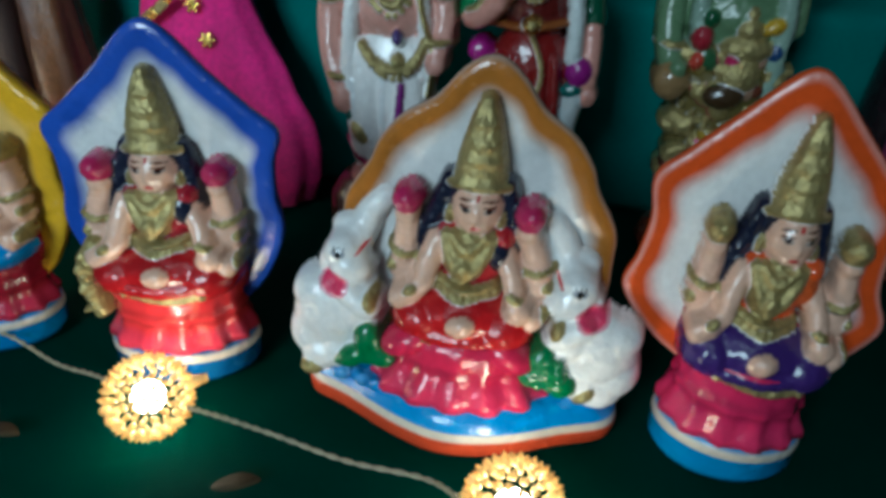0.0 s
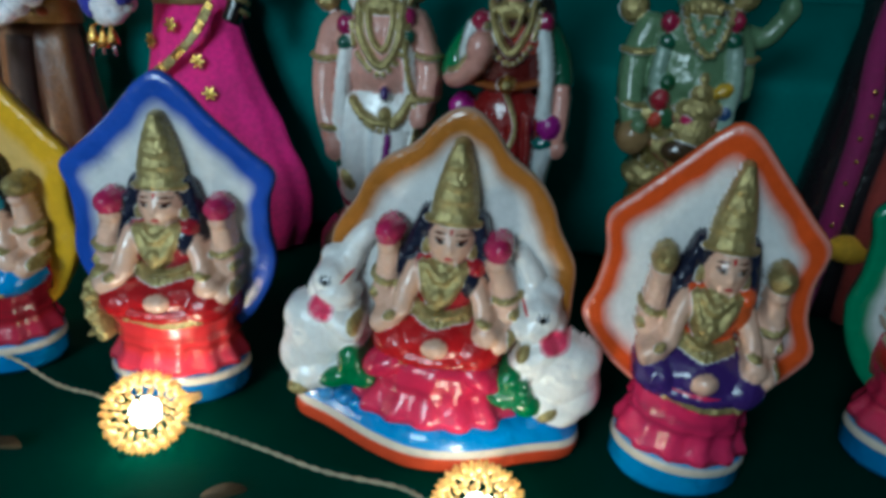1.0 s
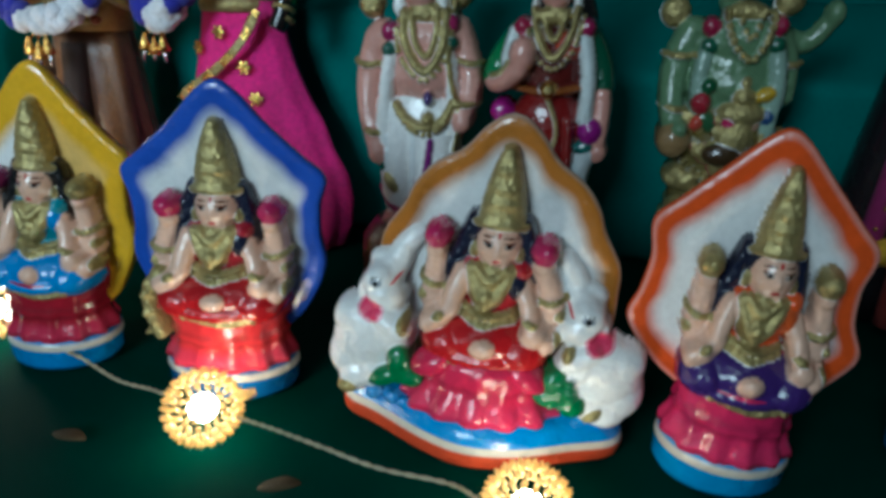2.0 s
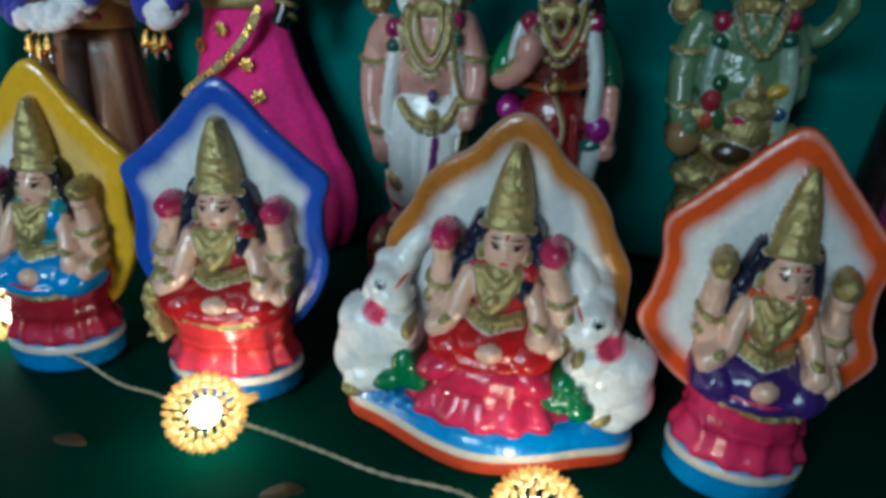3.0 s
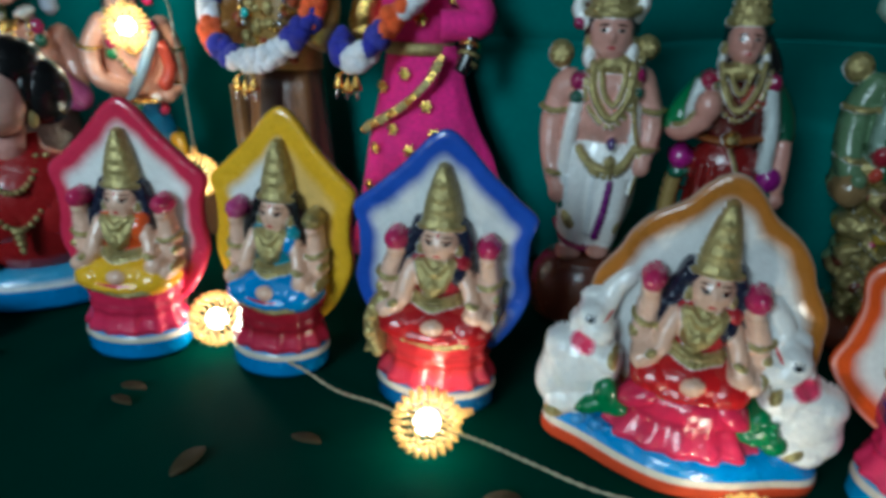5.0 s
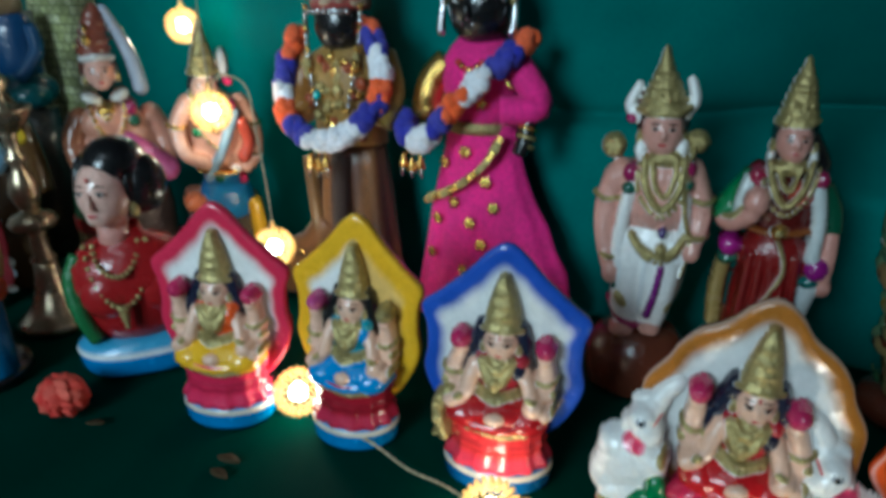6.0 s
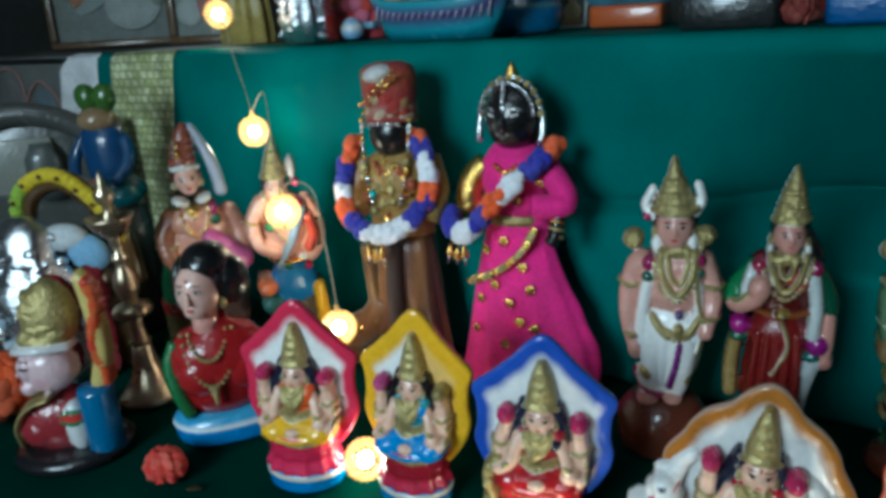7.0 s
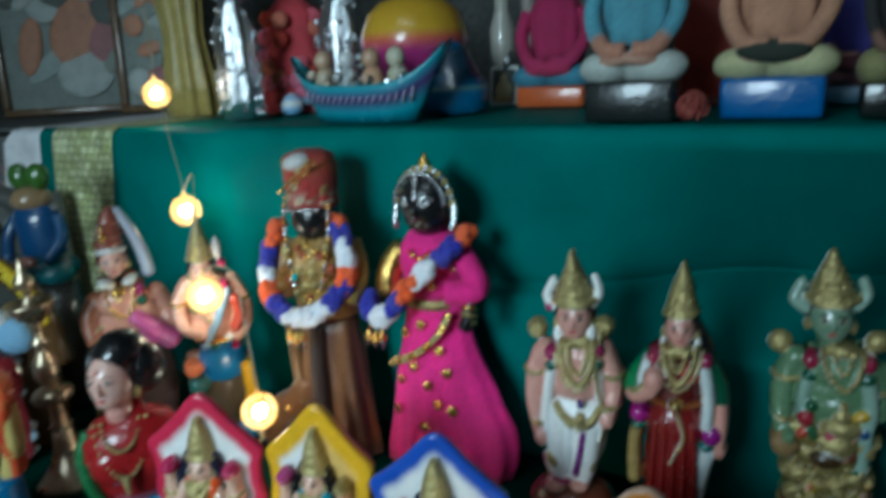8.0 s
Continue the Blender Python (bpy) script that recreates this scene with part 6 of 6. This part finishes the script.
def printed_hanging(m):
    """Dark hanging with pale red outlines of leaf shapes."""
    c = Clay()
    c.box((0, 0, 0.165), (0.72, 0.008, 0.33), (0.13, 0.135, 0.13), C_, 0.002)
    rng = random.Random(17)
    for k in range(16):
        x, z = -0.33 + 0.044 * k, rng.uniform(0.06, 0.28)
        r = rng.uniform(0.035, 0.065)
        pts = curve_points([(x + r * math.cos(a) * (1 + 0.3 * math.sin(2 * a + k)), -0.006, z + r * 1.2 * math.sin(a)) for a in [2 * math.pi * i / 6 for i in range(6)]], 5, True)
        c.tube(pts + pts[:1], 0.0022, (0.36, 0.20, 0.18), C_, seg=6)
        c.ball((x, -0.004, z), (r * 0.72, 0.0025, r * 0.85), rng.choice([(0.22, 0.13, 0.17), (0.13, 0.17, 0.20), (0.16, 0.15, 0.15)]), C_, seg=12)
    return c.thing("printed_hanging", m, "dark hanging cloth with faded red leaf outlines", "hanging")


HANG = on_riser(-0.60, 0.012, 0)
printed_hanging(pose(HANG.x, HANG.y, 0, 0, 0, math.degrees(math.atan2(ALONG.y, ALONG.x))))

# ---------------------------------------------------------------- things on the upper step
Z = SHELF_Z


def boat(m):
    root = tagged(new("toy_boat"), "turquoise toy boat with purple zigzag band and small passengers", "toy boat")
    root.matrix_world = m
    tq, dark = (0.035, 0.30, 0.38), (0.016, 0.16, 0.22)
    c = Clay()
    n = 40
    rows = []
    for k, (wy, z, col) in enumerate(((0.55, 0.0, dark), (0.72, 0.010, tq), (0.88, 0.024, (0.08, 0.035, 0.16)), (1.0, 0.036, tq), (0.92, 0.040, (0.10, 0.42, 0.48)), (0.80, 0.026, dark), (0.5, 0.012, dark))):
        ring = []
        for i in range(n):
            a = 2 * math.pi * i / n
            x = math.cos(a)
            length = 0.060 + 0.032 * (z / 0.04)
            lift = (abs(x) ** 4) * (0.030 + (0.012 if x > 0 else 0.004)) * (z / 0.04)
            v = c.bm.verts.new((x * length + (0.012 * abs(x) ** 4 * (z / 0.04) if x > 0 else 0), math.sin(a) * 0.030 * wy, z + lift))
            v[c.paint] = (*col, 1)
            ring.append(v)
        rows.append(ring)
    for a, b in zip(rows, rows[1:]):
        for i in range(n):
            c.bm.faces.new((a[i], a[(i + 1) % n], b[(i + 1) % n], b[i])).smooth = True
    c.bm.faces.new(rows[0][::-1]), c.bm.faces.new(rows[-1])
    ob = new("hull", c.mesh("hull"))
    ob.parent = root
    c = Clay()
    for k in range(17):
        x = -0.064 + 0.008 * k
        y = -0.030 * 0.92 * math.sqrt(max(0.05, 1 - (x / 0.084) ** 2)) - 0.001
        c.tube([(x, y + 0.002, 0.021), (x + 0.004, y, 0.028 + 0.02 * (abs(x) / 0.08) ** 4)], 0.0011, (0.45, 0.40, 0.50), seg=5)
    ob = new("zigzag_trim", c.mesh("zigzag_trim"))
    ob.parent = root
    rng = random.Random(6)
    for k in range(4):
        c = Clay()
        x = -0.050 + 0.030 * k
        col = [(0.50, 0.38, 0.26), (0.34, 0.36, 0.36), (0.52, 0.30, 0.18), (0.44, 0.42, 0.30)][k]
        c.lathe([(0.013, 0.014), (0.014, 0.035), (0.010, 0.052), (0.006, 0.058)], (x, 0.002, 0), col)
        c.ball((x, 0.0, 0.066), (0.010, 0.010, 0.011), [(0.45, 0.30, 0.20), (0.55, 0.56, 0.56), (0.45, 0.28, 0.18), (0.50, 0.48, 0.36)][k], seg=12)
        for j in range(5):
            c.ball((x + rng.uniform(-0.014, 0.014), -0.010 + rng.uniform(-0.004, 0.004), 0.040 + rng.uniform(-0.008, 0.012)), 0.0055, lerp(col, WHITE, 0.3 * rng.random()), rng.choice([E_, E_, S_]), seg=8)
        ob = new("passenger_shape", c.mesh("passenger_shape"))
        ob.parent = root
    return root


boat(pose(-0.281, 0.650, Z, 0, 0, -14) @ Matrix.Diagonal((1.14, 1.05, 1.08, 1)))


def shelf_pot(m, rows, label, name="round_pot", sy=1.0):
    c = Clay()
    c.lathe([(r, z) for r, z, _ in rows], (0, 0, 0), colors=[k for _, _, k in rows], seg=40, sy=sy)
    return c.thing(name, m, label, "pot")


PK, YL, DB = (0.42, 0.035, 0.20), (0.62, 0.36, 0.03), (0.010, 0.10, 0.22)
shelf_pot(pose(-0.258, 0.790, Z), [(0.030, 0, DB), (0.034, 0.008, DB), (0.030, 0.030, PK), (0.055, 0.052, PK), (0.070, 0.078, PK), (0.072, 0.092, (0.60, 0.12, 0.08)), (0.070, 0.104, YL), (0.062, 0.125, YL), (0.045, 0.140, YL), (0.030, 0.146, (0.3, 0.03, 0.1))],
          "round pot with glossy pink belly and yellow shoulder")
shelf_pot(pose(-0.196, 0.728, Z) @ Matrix.Scale(0.88, 4), [(0.044, 0, DB), (0.052, 0.006, DB), (0.055, 0.030, DB), (0.052, 0.036, (0.10, 0.22, 0.22)), (0.050, 0.040, DB), (0.040, 0.055, (0.012, 0.03, 0.05)), (0.026, 0.085, (0.012, 0.03, 0.05)), (0.012, 0.098, DB)],
          "squat blue pot with a darker shoulder", sy=0.8)
foil_figure(pose(-0.500, 0.745, Z), "upright figure in crumpled silver foil", 0.19, 0.031, (S_, S_, S_), (0.4, 0.42, 0.46), 9)
foil_figure(pose(-0.386, 0.845, Z), "slim figure in pale crumpled silver foil", 0.20, 0.036, (S_, E_, E_), (0.55, 0.58, 0.60), 15)
shelf_pot(pose(-0.452, 0.80, Z), [(0.010, 0, SKYBLUE), (0.016, 0.006, SKYBLUE), (0.017, 0.016, WHITE), (0.010, 0.026, SKYBLUE), (0.003, 0.030, WHITE)], "small pale blue glazed pot", "small_pot")


def red_pair(m):
    c = Clay()
    rng = random.Random(31)
    c.lathe([(0.060, 0), (0.062, 0.02), (0.050, 0.07), (0.040, 0.11), (0.045, 0.14), (0.020, 0.165)], (0, 0, 0), (0.52, 0.045, 0.06), F_, sy=0.7, ripple=0.08, folds=8, seg=44)
    for k in range(22):
        a = rng.uniform(math.pi, 2 * math.pi)
        z = rng.uniform(0.02, 0.14)
        c.ball((0.055 * math.cos(a) * (1 - z * 2), 0.04 * math.sin(a), z), (0.014, 0.009, 0.012), rng.choice([(0.60, 0.10, 0.14), (0.55, 0.05, 0.03), (0.58, 0.16, 0.10), (0.60, 0.14, 0.22)]), F_, seg=9)
    c.box((0.03, -0.035, 0.018), (0.05, 0.02, 0.010), (0.18, 0.30, 0.42), bevel=0.002)
    c.ball((0, 0, 0.19), (0.024, 0.022, 0.027), (0.30, 0.16, 0.10))
    return c.thing("dressed_doll", m, "doll in a bright red and pink ruffled dress", "doll")


red_pair(pose(-0.468, 0.860, Z, 0, 0, -10))


def gold_drape(m):
    c = Clay()
    c.lathe([(0.042, 0.0), (0.040, 0.05), (0.032, 0.12), (0.040, 0.20), (0.036, 0.30), (0.045, 0.42)], (0, 0, 0), (0.34, 0.27, 0.08), T_, sy=0.7, ripple=0.13, folds=9, seg=54)
    return c.thing("gold_drape", m, "gathered gold cloth column on the upper step", "drape")


gold_drape(pose(-0.655, 0.860, Z))


def framed_picture(m, w, h, seed, label):
    root = tagged(new("framed_picture"), label, "picture")
    root.matrix_world = m
    c = Clay()
    t = 0.014
    for x, z, sx, sz in ((0, t / 2, w, t), (0, h - t / 2, w, t), (-w / 2 + t / 2, h / 2, t, h - 2 * t), (w / 2 - t / 2, h / 2, t, h - 2 * t)):
        c.box((x, 0, z), (sx, 0.016, sz), (0.14, 0.085, 0.045), bevel=0.003)
    ob = new("frame", c.mesh("frame"))
    ob.parent = root
    c = Clay()
    c.box((0, 0.004, h / 2), (w - 2 * t, 0.004, h - 2 * t), (0.24, 0.27, 0.25), C_, 0.001)
    rng = random.Random(seed)
    cols = [(0.32, 0.38, 0.36), (0.42, 0.46, 0.44), (0.48, 0.23, 0.14), (0.10, 0.11, 0.10), (0.26, 0.29, 0.25), (0.36, 0.16, 0.16)]
    for k in range(22):
        x, z = rng.uniform(-0.36, 0.36) * w, rng.uniform(0.12, 0.86) * h
        c.ball((x, 0.001, z), (rng.uniform(0.05, 0.20) * w, 0.0015 + 0.0002 * k, rng.uniform(0.06, 0.20) * h), cols[k % 6], C_, rot=(0, rng.uniform(0, 90), 0), seg=14)
    ob = new("print", c.mesh("print"))
    ob.parent = root
    return root


framed_picture(pose(-1.03, 1.02, Z, -6, 0, 24), 0.26, 0.36, 41, "dark framed print with soft grey and orange shapes")
framed_picture(pose(-0.80, 0.99, Z, -6, 0, 12), 0.17, 0.30, 43, "narrow dark framed print with muted shapes")


def box_sitter(m, box, box_size, cushion, shirt, skin, label, box_label, extra=None):
    """A cloth doll sitting cross-legged on a painted box of its own."""
    w, d, h = box_size
    c = Clay()
    c.box((0, 0, h / 2), (w, d, h), box, bevel=0.004)
    c.thing("painted_box", m, box_label, "box", "painted boxes")
    c = Clay()
    for s in (-1, 1):
        c.ball((s * w * 0.30, -d * 0.18, 0.011), (w * 0.31, d * 0.40, 0.016), cushion, F_, seg=16)
        c.tube(curve_points([(s * w * 0.40, 0, 0.090), (s * w * 0.48, -0.008, 0.060), (s * w * 0.30, -d * 0.42, 0.030), (s * w * 0.04, -d * 0.50, 0.026)], 5), [w * 0.10] * 16, m=F_, colors=[shirt if i < 9 else skin for i in range(16)])
    c.ball((0, 0, 0.014), (w * 0.42, d * 0.42, 0.018), cushion, F_, seg=16)
    c.lathe([(w * 0.40, 0.016), (w * 0.36, 0.05), (w * 0.40, 0.085), (w * 0.30, 0.105), (w * 0.12, 0.112)], (0, d * 0.08, 0), shirt, F_, sy=0.66, ripple=0.08, folds=8, seg=40)
    c.tube([(-w * 0.30, -d * 0.46, 0.016), (0, -d * 0.54, 0.020), (w * 0.30, -d * 0.46, 0.016)], w * 0.065, lerp(skin, CREAM, 0.2), F_)
    c.ball((0, 0, 0.135), (w * 0.26, w * 0.26, w * 0.31), skin, seg=16)
    c.ball((0, 0.006, 0.145), (w * 0.27, w * 0.26, w * 0.28), BLACK, seg=16)
    if extra:
        c.ball((0, -d * 0.52, 0.022), (w * 0.36, 0.009, 0.010), extra, F_, seg=14)
    return c.thing("sitting_doll", m @ pose(0, 0, h), label, "doll", "dolls sitting on boxes")


box_sitter(pose(0.022, 0.572, Z, 0, 0, -14), (0.014, 0.017, 0.017), (0.082, 0.055, 0.038), (0.46, 0.50, 0.46), (0.10, 0.30, 0.38), (0.44, 0.20, 0.13), "sitting doll in a pale blue shirt on a black box", "black painted box under a sitting doll")
box_sitter(pose(0.143, 0.568, Z, 0, 0, -16), (0.010, 0.11, 0.34), (0.084, 0.055, 0.036), (0.50, 0.48, 0.26), (0.50, 0.25, 0.15), (0.50, 0.24, 0.15), "sitting peach doll on a bright blue box", "bright blue painted box under a sitting doll", (0.02, 0.03, 0.02))
box_sitter(pose(-0.072, 0.782, Z, 0, 0, -14), (0.50, 0.10, 0.025), (0.088, 0.055, 0.026), (0.06, 0.22, 0.32), (0.36, 0.012, 0.085), (0.40, 0.02, 0.10), "sitting doll in magenta on an orange box", "orange painted box under a sitting doll", (0.40, 0.02, 0.09))
box_sitter(pose(0.245, 0.690, Z, 0, 0, -14), (0.13, 0.28, 0.42), (0.080, 0.055, 0.018), (0.32, 0.14, 0.16), (0.07, 0.06, 0.34), (0.35, 0.18, 0.14), "sitting doll in violet on a pale blue box", "pale blue painted box under a sitting doll", (0.10, 0.02, 0.03))
box_sitter(pose(0.232, 0.545, Z, 0, 0, -14), (0.008, 0.010, 0.009), (0.050, 0.05, 0.030), (0.26, 0.24, 0.10), (0.02, 0.02, 0.02), (0.2, 0.1, 0.07), "small dark sitting doll on a black box", "small black box under a sitting doll")
marigold(pose(0.071, 0.528, Z), 0.0155, (0.15, 0.008, 0.014), "dark red dried flower on the upper step", 34, 6)


def red_board(m):
    c = Clay()
    c.box((0, 0, 0.11), (0.090, 0.012, 0.22), (0.26, 0.022, 0.010), C_, 0.002)
    c.box((0, 0.006, 0.005), (0.060, 0.05, 0.010), (0.10, 0.02, 0.01), C_, 0.002)
    return c.thing("red_board", m, "plain brick-red board standing on the upper step", "board")


red_board(pose(0.102, 0.720, Z, 0, 0, -14))


def pale_pair(m, seed):
    c = Clay()
    col = [(0.40, 0.38, 0.33), (0.30, 0.26, 0.24)][seed % 2]
    c.lathe([(0.014, 0), (0.015, 0.004), (0.010, 0.03), (0.017, 0.07), (0.018, 0.10), (0.010, 0.125), (0.011, 0.145), (0.003, 0.156)], (0, 0, 0), col)
    c.ball((0.008, -0.010, 0.055), (0.010, 0.006, 0.020), (0.05, 0.06, 0.06))
    c.ball((-0.006, -0.012, 0.085), (0.006, 0.006, 0.010), col)
    return c.thing("slim_figure", m, "slim pale plaster figure", "figurine", "slim plaster figures")


pale_pair(pose(-0.150, 0.850, Z), 0)
pale_pair(pose(-0.118, 0.880, Z), 1)


def picture_card(m):
    """Small printed card with a pale margin, leaning upright."""
    c = Clay()
    c.box((0, 0, 0.026), (0.040, 0.0020, 0.052), (0.62, 0.64, 0.60), C_, 0.0006)
    c.box((0, -0.0016, 0.026), (0.033, 0.0012, 0.044), (0.045, 0.055, 0.050), C_, 0.0004)
    c.ball((0, -0.0022, 0.020), (0.0120, 0.0009, 0.0130), (0.34, 0.28, 0.14), C_, seg=14)
    c.ball((0, -0.0026, 0.036), (0.0055, 0.0009, 0.0060), (0.42, 0.32, 0.18), C_, seg=12)
    c.ball((0, -0.0026, 0.008), (0.0150, 0.0008, 0.0050), (0.30, 0.20, 0.08), C_, seg=12)
    return c.thing("picture_card", m, "small printed picture card with a pale margin on the upper step", "card")


picture_card(pose(-0.148, 0.830, Z, -8, 0, -12))

# ---------------------------------------------------------------- dried petals lying on the lower cloth
for k, (x, y, size) in enumerate([(-0.173, 0.221, 1.0), (-0.066, 0.196, 1.0), (-0.290, 0.248, 1.0), (-0.225, 0.192, 1.3), (-0.405, 0.262, 0.8), (-0.289, 0.234, 0.9), (-0.190, 0.150, 0.9), (-0.030, 0.160, 0.8)]):
    c = Clay()
    plan = curve_points([(-0.011, 0, 0.0010), (-0.004, -0.0042, 0.0022), (0.005, -0.0038, 0.0026), (0.011, 0, 0.0016), (0.004, 0.0040, 0.0030), (-0.005, 0.0036, 0.0024)], 4, True)
    top = [c.bm.verts.new(p) for p in plan]
    low = [c.bm.verts.new(p - Vector((0, 0, 0.0009))) for p in plan]
    mid, mid_low = c.bm.verts.new((0, 0, 0.0012)), c.bm.verts.new((0, 0, 0.0003))
    for v in c.bm.verts:
        v[c.paint] = (0.05, 0.036, 0.018, 1)
    n = len(plan)
    for i in range(n):
        j = (i + 1) % n
        for q in ((top[i], top[j], mid), (low[j], low[i], mid_low), (top[j], top[i], low[i], low[j])):
            f = c.bm.faces.new(q)
            f.material_index, f.smooth = P_, True
    c.thing("petal", pose(x, y, 0.0008, 0, 0, (-12, 14, -8, 75, 10, -20, 40, 5)[k]) @ Matrix.Scale(size * 0.85, 4), "dry curled yellowish petal on the cloth", "petal", "dry petals")


# ---------------------------------------------------------------- string of ball lights
lights = tagged(new("fairy_lights"), "warm string of pierced gold ball lights on a thin twisted wire", "string lights")
BALL_R = 0.0166


def bead_poses():
    """Rings of beads round the ball, each ring set between those of its neighbours."""
    out = []
    for j in range(1, 12):
        up = math.pi * j / 12
        n = max(4, round(22 * math.sin(up)))
        for i in range(n):
            a = 2 * math.pi * (i + 0.5 * (j % 2)) / n
            d = Vector((math.sin(up) * math.cos(a), math.sin(up) * math.sin(a), math.cos(up)))
            out.append(Matrix.Translation(d * BALL_R) @ d.to_track_quat("Z", "Y").to_matrix().to_4x4() @ Matrix.Diagonal((0.00135, 0.00135, 0.0025, 1)))
    return out


def bead_mesh(poses):
    bm = bmesh.new()
    for mx in poses:
        bmesh.ops.create_icosphere(bm, subdivisions=1, radius=1, matrix=mx)
    for f in bm.faces:
        f.smooth = True
    data = bpy.data.meshes.new("bead")
    bm.to_mesh(data)
    bm.free()
    data.materials.append(BEAD)
    return data


def socket_mesh():
    bm = bmesh.new()
    bmesh.ops.create_cone(bm, cap_ends=True, segments=14, radius1=0.0030, radius2=0.0018, depth=0.008, matrix=Matrix.Translation((0, 0, BALL_R + 0.004)))
    data = bpy.data.meshes.new("lamp_ball")
    bm.to_mesh(data)
    bm.free()
    data.materials.append(BEAD)
    return data


def bulb_mesh():
    bm = bmesh.new()
    bmesh.ops.create_uvsphere(bm, u_segments=14, v_segments=9, radius=0.0066)
    data = bpy.data.meshes.new("bulb")
    bm.to_mesh(data)
    bm.free()
    data.materials.append(BULB)
    for f in data.polygons:
        f.use_smooth = True
    return data


BEADS = bead_poses()
BALL, GLOBE, ONE_BEAD, ALL_BEADS = socket_mesh(), bulb_mesh(), bead_mesh([Matrix.Identity(4)]), bead_mesh(BEADS)
for k, at in enumerate(LAMP_BALLS):
    ball = new("lamp_ball", BALL)
    ball.parent = lights
    ball.matrix_local = pose(*at, *((75, 15 * k, 60 + 40 * k) if k < 3 else (0, 0, 30 * k)))
    if k < 3:
        for mx in BEADS:
            bead = new("bead", ONE_BEAD)
            bead.parent = ball
            bead.matrix_local = mx
    else:
        cage = tagged(new("bead_cage", ALL_BEADS), kind="stuff")
        cage.parent = ball
    glass = new("bulb", GLOBE)
    glass.parent = ball
    glass.visible_shadow = False

WIRES = [
    [(0.30, 0.10, 0.004), (0.18, 0.135, 0.003), (0.10, 0.160, 0.006), (0.055, 0.170, 0.016)],
    [(0.021, 0.177, 0.016), (0.008, 0.190, 0.013), (-0.024, 0.202, 0.009), (-0.052, 0.212, 0.011), (-0.074, 0.216, 0.016), (-0.091, 0.220, 0.018)],
    [(-0.124, 0.232, 0.017), (-0.142, 0.246, 0.012), (-0.168, 0.259, 0.008), (-0.196, 0.274, 0.011), (-0.228, 0.287, 0.013), (-0.248, 0.299, 0.018)],
    [(-0.280, 0.312, 0.020), (-0.300, 0.328, 0.010), (-0.315, 0.36, 0.012), (-0.325, 0.40, 0.045), (-0.334, 0.424, 0.068)],
    [(-0.334, 0.424, 0.102), (-0.340, 0.432, 0.130), (-0.352, 0.446, 0.180), (-0.362, 0.456, 0.212), (-0.382, 0.456, 0.222), (-0.396, 0.452, 0.212)],
    [(-0.396, 0.454, 0.211), (-0.420, 0.490, 0.262), (-0.455, 0.545, 0.300), (-0.489, 0.570, 0.274)],
    [(-0.489, 0.570, 0.272), (-0.505, 0.590, 0.295), (-0.535, 0.622, 0.335), (-0.560, 0.652, 0.372), (-0.576, 0.668, 0.385)],
    [(-0.582, 0.672, 0.403), (-0.590, 0.690, 0.45), (-0.60, 0.70, 0.53), (-0.59, 0.70, 0.62)],
]
for pts in WIRES:
    line = curve_points(pts, 14)
    bm = bmesh.new()
    for phase in (0, math.pi):
        ring_rows = []
        for i, p in enumerate(line):
            d = (line[min(i + 1, len(line) - 1)] - line[max(i - 1, 0)]).normalized()
            u = d.cross(Vector((0.1, 0.2, 0.97))).normalized()
            w = d.cross(u)
            q = p + (u * math.cos(i * 1.1 + phase) + w * math.sin(i * 1.1 + phase)) * 0.00055
            ring_rows.append([bm.verts.new(q + (u * math.cos(a) + w * math.sin(a)) * 0.0006) for a in (0, 1.257, 2.513, 3.77, 5.027)])
        for a, b in zip(ring_rows, ring_rows[1:]):
            for i in range(5):
                bm.faces.new((a[i], a[(i + 1) % 5], b[(i + 1) % 5], b[i]))
    part("wire", bm, WIRE, lights, "thin clear twisted wire")
